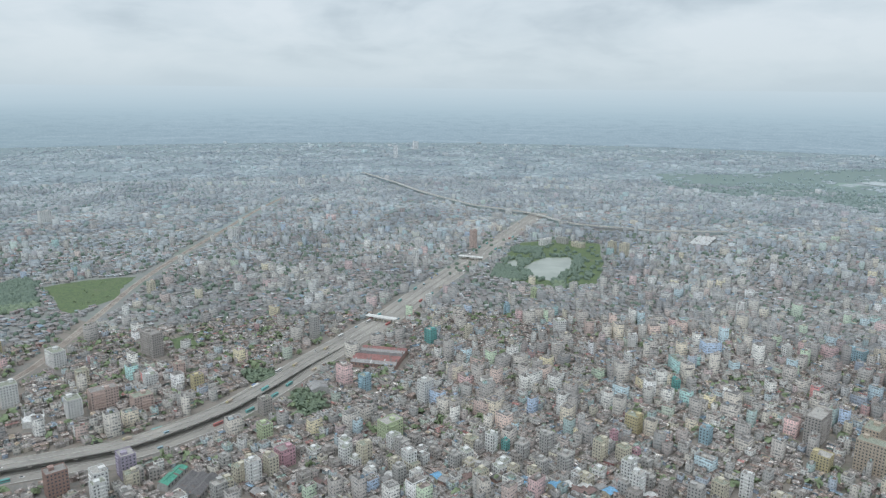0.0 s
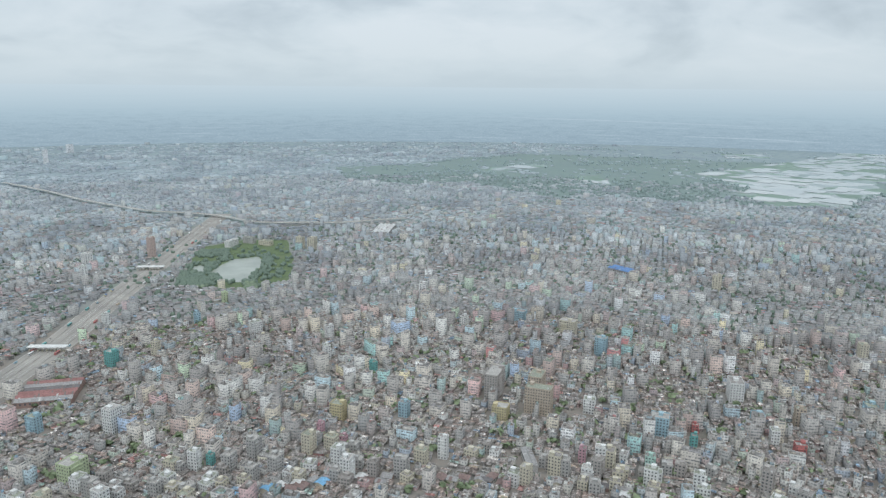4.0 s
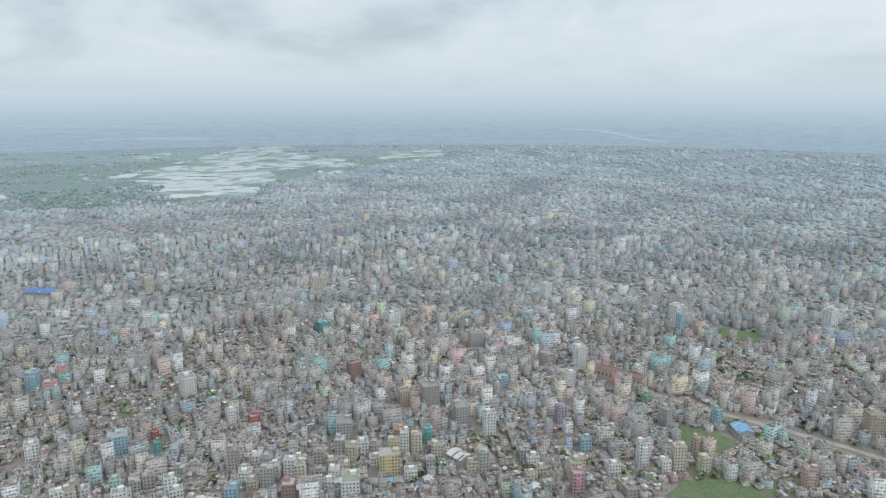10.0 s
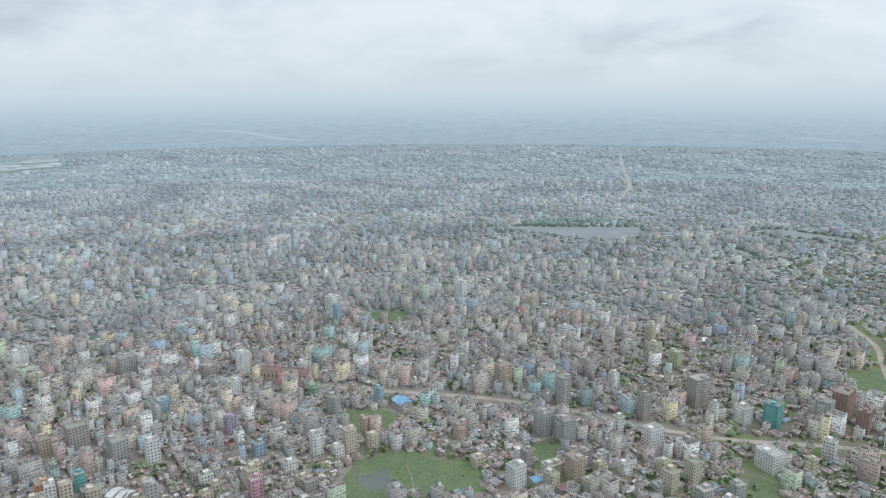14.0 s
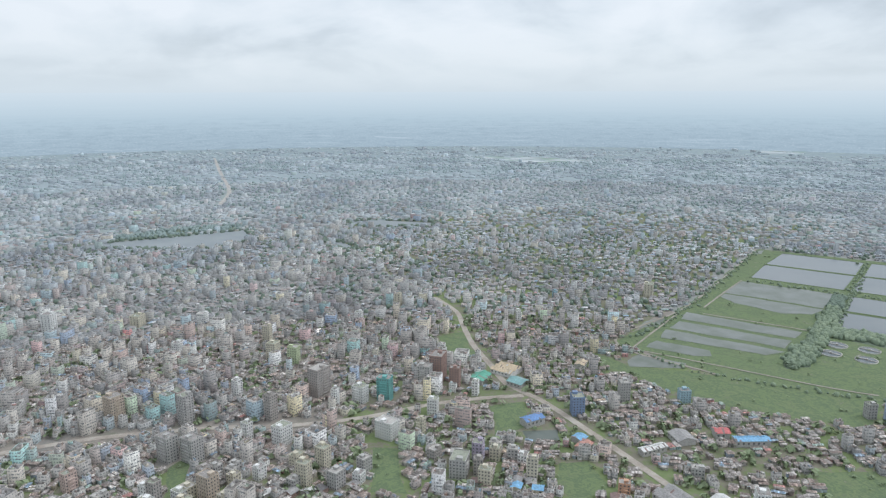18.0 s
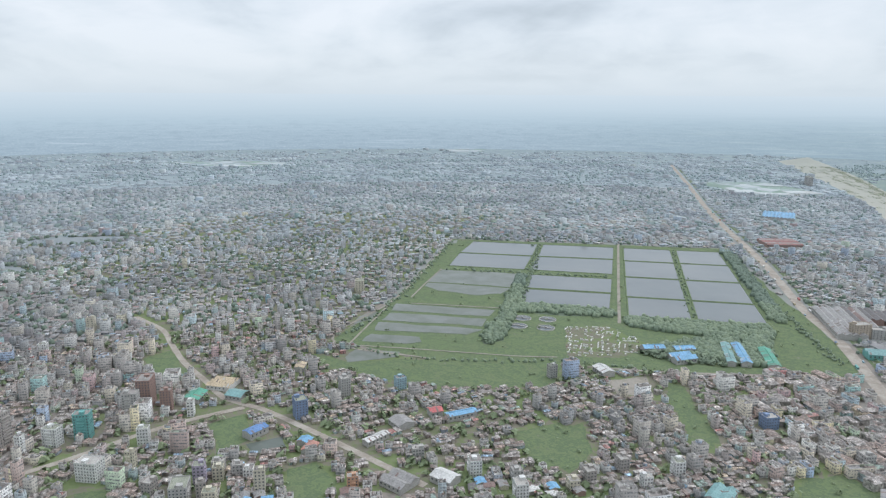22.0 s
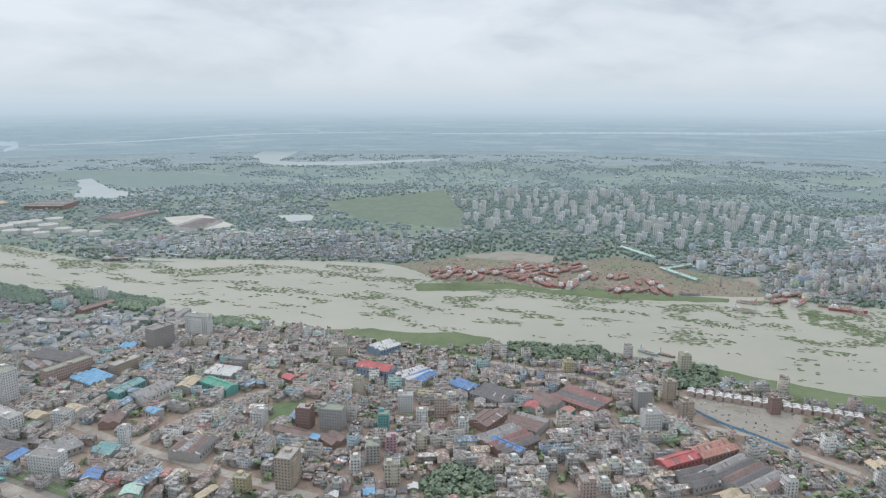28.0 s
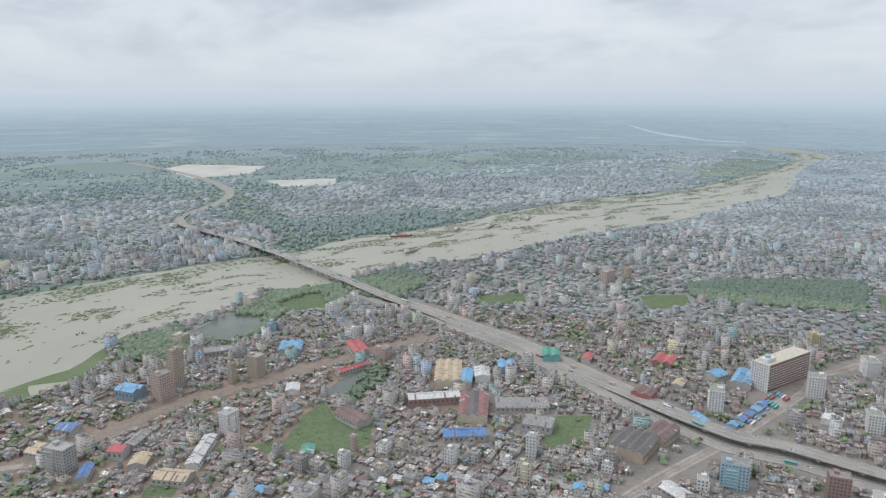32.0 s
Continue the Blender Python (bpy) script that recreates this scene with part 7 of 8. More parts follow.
def tree_mass(name, xs, ys, mat, seed, label, size=(3.0, 5.5), clumps=30):
    rs = np.random.RandomState(seed)
    n = len(xs)
    if not n:
        return
    shapes = [leaf_cloud(clumps, np.random.RandomState(k), 1.05, 0.5, 0.50 * math.sqrt(26 / clumps)) for k in range(12)]
    pick = rs.randint(0, 12, n)
    s = rs.uniform(*size, n)
    v = np.stack(shapes)[pick] * s[:, None, None, None]
    v[..., 2] += (s * 0.95)[:, None, None]
    v[..., 0] += np.asarray(xs)[:, None, None]
    v[..., 1] += np.asarray(ys)[:, None, None]
    v[..., 2] = np.maximum(v[..., 2], 0.9 + rs.uniform(0, 0.9, v[..., 2].shape))
    v = v.reshape(-1, 3)
    f = np.arange(len(v)).reshape(-1, 4)
    # trunks: three-sided tapering stems
    tn = 3
    ang = np.arange(tn) * 2 * math.pi / tn
    t = np.zeros((n, 2, tn, 3))
    for k, rad in ((0, 0.09), (1, 0.05)):
        t[:, k, :, 0] = np.asarray(xs)[:, None] + np.cos(ang) * rad * s[:, None]
        t[:, k, :, 1] = np.asarray(ys)[:, None] + np.sin(ang) * rad * s[:, None]
        t[:, k, :, 2] = (0 if k == 0 else 1) * (s * 0.8)[:, None]
    tv = t.reshape(-1, 3)
    tf = np.array([(i, (i + 1) % tn, tn + (i + 1) % tn, tn + i) for i in range(tn)])
    tf = (np.arange(n)[:, None, None] * 2 * tn + tf[None]).reshape(-1, 4) + len(v)
    ob = quads(name, np.concatenate([v, tv]), np.concatenate([f, tf]), [mat, M["bark"]], np.concatenate([np.zeros(len(f)), np.ones(len(tf))]))
    tagged(ob, label, "trees", kind="stuff")


def canopy_mass(name, xs, ys, mat, seed, label, size=(3.0, 5.5), lobes=1, ring=6):
    """Trees seen from afar: uneven closed crowns, broken into lobes, each down to the ground."""
    rs = np.random.RandomState(seed)
    n = len(xs)
    if not n:
        return
    s = np.repeat(rs.uniform(*size, n), lobes) * (rs.uniform(0.6, 1.0, n * lobes) if lobes > 1 else 1.0)
    n *= lobes
    x = np.repeat(np.asarray(xs, float), lobes) + rs.normal(0, 0.55, n) * s * (lobes > 1)
    y = np.repeat(np.asarray(ys, float), lobes) + rs.normal(0, 0.55, n) * s * (lobes > 1)
    ang = rs.uniform(0, 6.28, (n, 1)) + np.arange(ring) * 2 * math.pi / ring
    v = np.empty((n, 3 * ring, 3))
    for k, (rad, high) in enumerate(((0.95, 0.0), (1.05, 0.75), (0.6, 1.45))):
        r = s[:, None] * rad * rs.uniform(0.7, 1.25, (n, ring))
        own = slice(ring * k, ring * (k + 1))
        v[:, own, 0] = x[:, None] + np.cos(ang) * r
        v[:, own, 1] = y[:, None] + np.sin(ang) * r
        v[:, own, 2] = 0.6 + s[:, None] * high * rs.uniform(0.75, 1.2, (n, ring))
    f = [(a + i, a + (i + 1) % ring, a + ring + (i + 1) % ring, a + ring + i) for a in (0, ring) for i in range(ring)]
    t = 2 * ring
    f += [(t, t + 1, t + 2, t + 3)] + ([(t, t + 3, t + 4, t + 5)] if ring == 6 else [])
    f = (np.arange(n)[:, None, None] * 3 * ring + np.array(f)[None]).reshape(-1, 4)
    tagged(quads(name, v.reshape(-1, 3), f, [mat], np.zeros(len(f))), label, "trees", kind="stuff")


ts = np.random.RandomState(41)
# woods, denser where they are near
gx, gy = ts.uniform(-HALF, HALF, 900000), ts.uniform(-HALF, HALF, 900000)
wx, wy = [], []
for z in ZONE_WOOD:
    p = np.array(z, float)
    lo, hi = p.min(0), p.max(0)
    every = 17.0 if np.hypot(*p.mean(0)) < 1750 else 90.0
    n = int((hi - lo).prod() / every)
    q = ts.uniform(lo, hi, (n, 2))
    q = q[at(wooded, q[:, 0], q[:, 1])]
    wx.append(q[:, 0]), wy.append(q[:, 1])
wx, wy = np.concatenate(wx), np.concatenate(wy)
mix = ts.permutation(len(wx))
wx, wy = wx[mix], wy[mix]
wr = np.hypot(wx, wy)
# leaf colour by distance, with haze in the outer ones
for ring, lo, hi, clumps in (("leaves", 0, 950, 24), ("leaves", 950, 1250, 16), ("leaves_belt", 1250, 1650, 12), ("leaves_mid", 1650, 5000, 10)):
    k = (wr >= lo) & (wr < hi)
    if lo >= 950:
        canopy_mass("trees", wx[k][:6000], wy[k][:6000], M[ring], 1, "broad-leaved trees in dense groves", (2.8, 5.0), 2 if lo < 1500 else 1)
        continue
    tree_mass("trees", wx[k][:9000], wy[k][:9000], M[ring], 1, "broad-leaved trees in dense groves", (1.9, 4.4), clumps)
hx, hy = [], []
for pts, every in ((HEDGE_A, 4), (HEDGE_B, 4), (HEDGE_C, 12), (HEDGE_D, 5), (HEDGE_E, 3), (HEDGE_F, 6)):
    line = smooth_line(pts, every)
    line = line + ts.normal(0, 4.0, line.shape)
    hx.append(line[:, 0]), hy.append(line[:, 1])
canopy_mass("bushes", np.concatenate(hx), np.concatenate(hy), M["leaves"], 5, "bushes and small trees along the dykes", (1.0, 2.8), 2)
# scattered trees in the town
leafy = np.array([noise.noise(Vector((a * 0.0035, b * 0.0035, 3.0))) for a, b in zip(gx, gy)])
leafy = np.where((gy < 300) & (gx > -300), np.clip(0.22 + 0.9 * leafy, 0.03, 0.7), 0.05)
k = ~at(taken, gx, gy) & (np.hypot(gx, gy) > 1750) & (np.hypot(gx, gy) < 3800) & (ts.uniform(size=len(gx)) < leafy)
sx = np.concatenate([gx[k][:14000]] + [s[0] for s in spare])
sy = np.concatenate([gy[k][:14000]] + [s[1] for s in spare])
# bushes and young trees on the open plots and round the lagoons
ox, oy = [], []
for z, every in [(z, 700.0) for z in ZONE_GREEN] + [(z, 600.0) for z in ZONE_COMPOUND]:
    p = np.array(z, float)
    if np.hypot(*p.mean(0)) > 1900:
        continue
    o = np.zeros_like(taken)
    fill(o, z)
    for w in ZONE_LAGOON + ZONE_SHALLOW + ZONE_POND:
        fill(o, w, False)
    q = ts.uniform(p.min(0), p.max(0), (int((p.max(0) - p.min(0)).prod() / every) + 3, 2))
    q = q[at(o, q[:, 0], q[:, 1])]
    clump = np.array([noise.noise(Vector((a * 0.03, b * 0.03, 6.0))) for a, b in q]) if len(q) else np.zeros(0)
    q = q[clump > -0.02]
    ox.append(q[:, 0]), oy.append(q[:, 1])
tree_mass("bushes", np.concatenate(ox), np.concatenate(oy), M["leaves_light"], 6, "low bushes and young trees on open grass", (0.8, 2.2), 14)
pick = ts.permutation(len(sx))
sx, sy = sx[pick], sy[pick]
kn = ~at(taken, gx, gy) & (np.hypot(gx, gy) > 500) & (np.hypot(gx, gy) < 1750)
near_clump = np.array([noise.noise(Vector((a * 0.016, b * 0.016, 12.0))) for a, b in zip(gx[kn], gy[kn])])
sx, sy = np.concatenate([gx[kn][near_clump > 0.06][:8000], sx]), np.concatenate([gy[kn][near_clump > 0.06][:8000], sy])
sr = np.hypot(sx, sy)
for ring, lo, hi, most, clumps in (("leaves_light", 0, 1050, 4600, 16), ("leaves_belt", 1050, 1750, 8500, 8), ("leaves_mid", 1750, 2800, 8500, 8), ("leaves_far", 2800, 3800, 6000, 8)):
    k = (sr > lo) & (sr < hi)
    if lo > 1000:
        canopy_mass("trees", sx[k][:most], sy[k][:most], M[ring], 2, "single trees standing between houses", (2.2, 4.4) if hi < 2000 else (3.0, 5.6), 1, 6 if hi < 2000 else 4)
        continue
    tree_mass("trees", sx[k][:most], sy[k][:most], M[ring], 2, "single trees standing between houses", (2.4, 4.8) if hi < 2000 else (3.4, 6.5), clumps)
# park with ponds beside the highway
p = np.array(ZONE_POND[0], float)
q = p.mean(0) + ts.normal(0, 1, (420, 2)) * np.array([95.0, 95.0])
water_cells = np.zeros_like(taken)
for w in ZONE_POND:
    fill(water_cells, w)
q = q[~at(water_cells, q[:, 0], q[:, 1]) & at(taken, q[:, 0], q[:, 1])]
canopy_mass("trees", q[:, 0], q[:, 1], M["leaves_belt"], 7, "park trees round the ponds", (2.4, 4.4), 3)
# trees round the far lakes
lx, ly = [], []
for z in ZONE_POND:
    if np.hypot(*np.mean(z, 0)) > 1300:
        q = np.array(jag(z, 4, 9.0))
        for _ in range(3):
            w = q + ts.normal(0, 11, q.shape)
            w = w[~at(water_cells, w[:, 0], w[:, 1])]
            lx.append(w[:, 0]), ly.append(w[:, 1])
canopy_mass("trees", np.concatenate(lx), np.concatenate(ly), M["leaves_belt"], 8, "dark trees along the lake shore", (2.8, 5.0))
# country across the river: groves in clusters
k = at(rural, gx, gy) & ~at(taken, gx, gy) & ~at(towers, gx, gy)
rx, ry = gx[k][:60000], gy[k][:60000]
grove = np.array([noise.noise(Vector((x * 0.004, y * 0.004, 7.0))) + 0.5 * noise.noise(Vector((x * 0.015, y * 0.015, 8.0))) for x, y in zip(rx, ry)])
k = grove > np.where(rx > 200, 0.3, 0.06)
rx, ry = rx[k][:26000], ry[k][:26000]
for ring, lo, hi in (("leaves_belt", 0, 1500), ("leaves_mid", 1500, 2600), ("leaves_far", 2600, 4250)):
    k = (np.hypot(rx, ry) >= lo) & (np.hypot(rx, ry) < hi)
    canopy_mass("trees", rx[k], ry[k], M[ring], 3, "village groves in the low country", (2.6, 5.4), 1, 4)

k = at(towers, gx, gy) & ~at(taken, gx, gy)
canopy_mass("trees", gx[k][:4200], gy[k][:4200], M["leaves_mid"], 9, "dark trees between the estate towers", (2.4, 4.4))

# ---- water hyacinth drifting on the river ----
hr = np.random.RandomState(51)
nb, fb = smooth_line(NEAR_BANK, 60), smooth_line(FAR_BANK, 60)
hv, hf = [], []
mid_line = smooth_line([tuple((a + fb[np.argmin(((fb - a) ** 2).sum(1))]) / 2) for a in nb[4:-8:2]], 8)
flow, across = sides(mid_line)
for i, (c0, fl, ac) in enumerate(zip(mid_line, flow, across)):
    reach = min(np.sqrt(((nb - c0) ** 2).sum(1)).min(), np.sqrt(((fb - c0) ** 2).sum(1)).min()) - 4
    to_far = 1.0 if ((fb - (c0 + ac * 50)) ** 2).sum(1).min() < ((nb - (c0 + ac * 50)) ** 2).sum(1).min() else -1.0
    v = -reach
    while v < reach:
        v += hr.uniform(3.5, 5.5)
        t = v * to_far / reach
        q = c0 + ac * v + fl * hr.uniform(-5, 5)
        band = 0.25 * math.exp(-((t - 0.72) / 0.26) ** 2) + 0.13 * math.exp(-((t + 0.05) / 0.16) ** 2) - 0.05
        n1 = noise.fractal(Vector((i * 8 * 0.011, v * 0.030, 3.0)), 0.7, 2.2, 5)
        if n1 * 0.36 + band < 0.095 + hr.uniform(-0.05, 0.05):
            continue
        L, Wd = hr.lognormal(1.25, 0.45), hr.lognormal(0.55, 0.4)
        n0 = len(hv)
        for k in range(7):
            th = 2 * math.pi * k / 7
            rad = hr.uniform(0.7, 1.2)
            w2 = q + fl * math.cos(th) * L * rad + ac * math.sin(th) * Wd * rad
            hv.append((w2[0], w2[1], 0.5 + hr.uniform(0.0, 0.25)))
        hf.append(tuple(range(n0, n0 + 7)))
tagged(obj("floating_hyacinth", hv, hf, M["water_mat"]), "drifting rafts of green water hyacinth", "water plants", kind="stuff")


# ---- flyover and bridge ----
def lerp_z(line, keys):
    """Heights along a line from (share of its length, height)."""
    s = np.concatenate([[0], np.cumsum(np.linalg.norm(np.diff(line, axis=0), axis=1))])
    return np.interp(s / s[-1], [k[0] for k in keys], [k[1] for k in keys]), s


def viaduct(name, points, width, keys, pier_step, pier_from, label, category, columns=1, top="asphalt", side="concrete"):
    line = smooth_line(points, 14)
    zs, s = lerp_z(line, keys)
    c = line[len(line) // 2]
    ob = empty(name, pose(0, 0, 0), label, category)
    w = width / 2
    sweep("deck", line, [(-w, 0), (w, 0), (w, -0.5), (w * 0.55, -1.9), (-w * 0.55, -1.9), (-w, -0.5)], zs, [M[top], M[side]], ob, mat_of=[0, 1, 1, 1, 1, 1])
    for side in (-1, 1):
        o = side * (w - 0.25)
        sweep("parapet", line, [(o - 0.2, 0), (o + 0.2, 0), (o + 0.15, 1.1), (o - 0.15, 1.1)], zs + 0.003, [M["pale_concrete"]], ob)
    sweep("median", line, [(-0.3, 0), (0.3, 0), (0.15, 0.9), (-0.15, 0.9)], zs + 0.003, [M["pale_concrete"]], ob)
    d, n = sides(line)
    last = -1e9
    for p, q, z, t in zip(line, n, zs, s):
        if z < pier_from or t - last < pier_step:
            continue
        last = t
        g = Geo()
        a = math.atan2(q[1], q[0])
        for k in range(columns):
            off = (k - (columns - 1) / 2) * width * 0.5
            g.tube(p[0] + q[0] * off, p[1] + q[1] * off, -0.5, z - 3.0, 1.3, 1.2, 10)
        hv = [(u * w * 0.8, v * 1.4, zz) for zz in (z - 3.1, z - 1.88) for u, v in ((-1, -1), (1, -1), (1, 1), (-1, 1))]
        hv = [(p[0] + x * math.cos(a) - y * math.sin(a), p[1] + x * math.sin(a) + y * math.cos(a), zz) for x, y, zz in hv]
        pier = g.make("pier", [M["concrete"]], ob)
        g = Geo()
        b = 0
        g.v.extend(hv)
        for f in ((0, 1, 5, 4), (1, 2, 6, 5), (2, 3, 7, 6), (3, 0, 4, 7), (4, 5, 6, 7), (3, 2, 1, 0)):
            g.f.append(tuple(b + i for i in f))
            g.m.append(0)
        g.make("pier_cap", [M["pale_concrete"]], pier)
    return line, zs


fly_pts = HIGHWAY[4:17]
fly_line, fly_z = viaduct("flyover", fly_pts, 18, [(0, 0.9), (0.24, 7.0), (0.56, 8.0), (0.74, 0.9), (1, 0.9)], 30, 3.5, "grey concrete flyover on single piers above the highway", "flyover")
bridge_pts = HIGHWAY[16:-1] + BRIDGE + APPROACH[1:4]
bridge_line, bridge_z = viaduct("river_bridge", bridge_pts, 21, [(0, 0.6), (0.22, 10.0), (0.4, 14.0), (0.68, 13.0), (1, 0.6)], 34, 3.5, "long concrete road bridge on paired river piers", "bridge", 2)
viaduct("flyover", FAR_FLYOVER, 11, [(0, 7.0), (1, 7.0)], 75, 3.5, "elevated road curving through the far city, haze in its colour", "flyover", top="far_road", side="far_road")
# approach embankments, lane lines and median on the highway
hz = np.full(len(highway_line), 0.4 + 0.012 * road_count[0])
for off, wd, mat, nm in ((0.0, 0.45, "concrete", "median"), (-13.0, 0.35, "concrete", "median"), (13.0, 0.35, "concrete", "median")):
    ob = sweep("trim", highway_line, [(off - wd, 0.004), (off + wd, 0.004), (off + wd * 0.7, 0.6), (off - wd * 0.7, 0.6)], hz, [M[mat]])
    tagged(ob, "low concrete divider along the highway", "divider", kind="structure")
for off in (-22.5, -9.0, -5.0, 5.0, 9.0, 22.5):
    ob = sweep("trim", highway_line, [(off - 0.2, 0.03), (off + 0.2, 0.03)], hz, [M["paint_line"]], closed=False)
    tagged(ob, "worn white lane line", "lane line", kind="structure")
for line, offs in ((rail_line, (-2.6, -1.0, 1.0, 2.6)), (lagoon_line, ())):
    for off in offs:
        ob = sweep("trim", line, [(off - 0.12, 0), (off + 0.12, 0), (off + 0.1, 0.18), (off - 0.1, 0.18)], np.full(len(line), 0.32), [M["sheet_rust"]])
        tagged(ob, "rusty steel rail", "rail", kind="structure")
# railway strip beside the lagoon road
lag2 = lagoon_line + sides(lagoon_line)[1] * 21
ob = sweep("railway", lag2, [(-6, 0), (6, 0)], np.full(len(lag2), 0.37), [M["grass"]], closed=False)
tagged(ob, "grassy railway strip beside the road", "railway", kind="structure")
for off in (-0.8, 0.8):
    ob = sweep("trim", lag2, [(off - 0.15, 0), (off + 0.15, 0), (off + 0.1, 0.2), (off - 0.1, 0.2)], np.full(len(lag2), 0.39), [M["concrete"]])
    tagged(ob, "steel rail on a grassy strip", "rail", kind="structure")


# ---- vehicles ----
def vehicle(kind, paint, m, label):
    L, W, Hh = {"bus": (11.0, 2.6, 3.1), "truck": (8.5, 2.5, 3.0), "car": (4.4, 1.8, 1.45), "van": (5.2, 2.0, 2.2)}[kind]
    ob = empty(kind, m, label, kind, "traffic")
    g = Geo()
    if kind == "truck":
        g.box(-L / 2, L / 2 - 2.4, -W / 2, W / 2, 0.9, Hh, bottom=True)
        g.make("cargo_bed", [paint], ob)
        g = Geo()
        g.box(L / 2 - 2.2, L / 2, -W / 2 + 0.1, W / 2 - 0.1, 0.6, 2.6, bottom=True, taper=0.15)
        g.make("cab", [M["paint_yellow"]], ob)
    else:
        g.box(-L / 2, L / 2, -W / 2, W / 2, 0.4, Hh * (0.6 if kind == "car" else 1.0), bottom=True, taper=0.08)
        g.make("body", [paint], ob)
        g = Geo()
        if kind == "car":
            g.box(-L * 0.32, L * 0.22, -W / 2 + 0.1, W / 2 - 0.1, Hh * 0.58, Hh, taper=0.25)
        else:
            g.box(-L / 2 + 0.3, L / 2 + 0.03, -W / 2 - 0.03, W / 2 + 0.03, Hh * 0.5, Hh * 0.78)
        g.make("glazing", [M["glass"]], ob)
    return ob


vr = random.Random(5)
vehicle_kinds = []
for kind, c, words in (("bus", "white", "white city bus"), ("bus", "red", "red city bus"), ("bus", "teal", "green coach"), ("truck", "blue", "blue goods truck"), ("truck", "tan", "tan goods truck"), ("car", "white", "white car"), ("car", "grey", "grey car"), ("van", "sky", "pale blue van")):
    vehicle_kinds.append((kind, M["paint_" + c], words))
made_vehicles = {}


def drive(line, zs, lanes, gap, start=0.0, stop=1e9):
    d, n = sides(line)
    s = np.concatenate([[0], np.cumsum(np.linalg.norm(np.diff(line, axis=0), axis=1))])
    for lane in lanes:
        t = start + vr.uniform(0, gap)
        while t < min(s[-1], stop):
            x, y = np.interp(t, s, line[:, 0]), np.interp(t, s, line[:, 1])
            z = np.interp(t, s, zs)
            i = min(len(line) - 1, int(np.searchsorted(s, t)))
            k = vr.randrange(8)
            ang = math.degrees(math.atan2(d[i][1], d[i][0])) + (180 if lane > 0 else 0)
            m = pose(x + n[i][0] * lane, y + n[i][1] * lane, z + 0.03, 0, 0, ang)
            if k not in made_vehicles:
                kind, paint, words = vehicle_kinds[k]
                made_vehicles[k] = vehicle(kind, paint, m, f"{words} on the road")
            else:
                copy_thing(made_vehicles[k], m)
            t += gap * vr.uniform(0.35, 1.9)


drive(highway_line, hz, (-19, -16, 16, 19), 75, 100, 1750)
drive(fly_line, fly_z, (-6, 6), 75)
drive(bridge_line, bridge_z, (-4, 4), 70)
drive(lagoon_line, np.full(len(lagoon_line), 0.36), (-7, 7), 85, 1500)


# rows of parked buses
p = np.array(ZONE_BUS_PARK[0], float)
ux = (p[1] - p[0] + p[2] - p[3]) / 2
uy = (p[3] - p[0] + p[2] - p[1]) / 2
turn = math.degrees(math.atan2(ux[1], ux[0]))
for i in range(max(2, int(np.linalg.norm(ux) / 13))):
    for j in range(max(2, int(np.linalg.norm(uy) / 4.2))):
        if vr.random() < 0.25:
            continue
        q = p[0] + ux * (i + 0.5) / max(2, int(np.linalg.norm(ux) / 13)) + uy * (j + 0.5) / max(2, int(np.linalg.norm(uy) / 4.2))
        k = vr.choice([0, 1, 2, 3, 7])
        m = pose(q[0] + vr.uniform(-1, 1), q[1], 0.4, 0, 0, turn + vr.uniform(-3, 3))
        if k in made_vehicles:
            copy_thing(made_vehicles[k], m)["label"] = "parked bus or truck in close rows on the worn bus park"


# ---- ships, boats and the yard ----
def ship(m, L, W, hull, label, name="ship", cabin=True):
    ob = empty(name, m, label, "ship", "ships of the yard")
    g = Geo()
    n = 9
    rings = []
    for i in range(n):
        t = i / (n - 1)
        half = W / 2 * (1 - max(0.0, (t - 0.72) / 0.28) ** 1.6) * (0.82 + 0.18 * min(1, t / 0.15))
        rise = 1.2 * max(0.0, (t - 0.6) / 0.4) ** 2
        x = -L / 2 + L * t
        h = L * 0.06 + 1.0
        rings.append([(x, -half * 0.7, 0), (x, -half, h + rise), (x, half, h + rise), (x, half * 0.7, 0)])
    for a, b in zip(rings[:-1], rings[1:]):
        for j in range(3):
            g.face([a[j], b[j], b[j + 1], a[j + 1]], 1 if j == 1 else 0)
    g.face(rings[0][::-1])
    g.face(rings[-1])
    g.make("hull", [hull, M["paint_brown"] if name == "river_vessel" else M["paint_rust_red"]], ob)
    h = L * 0.06 + 1.0
    g = Geo()
    g.box(-L * 0.2, L * 0.25, -W * 0.28, W * 0.28, h, h + 0.9, taper=0.15)
    g.make("hatch", [M["paint_brick"]], ob)
    if cabin:
        g = Geo()
        g.box(-L * 0.44, -L * 0.26, -W * 0.36, W * 0.36, h, h + 2.6)
        g.box(-L * 0.42, -L * 0.30, -W * 0.28, W * 0.28, h + 2.6, h + 4.8)
        g.make("deckhouse", [M["paint_white"] if name == "river_vessel" or L > 45 else M["paint_salmon"]], ob)
        g = Geo()
        g.tube(-L * 0.38, 0, h + 4.8, h + 7.5, 0.6, 0.5, 8)
        g.make("funnel", [M["paint_brick"]], ob)
    return ob


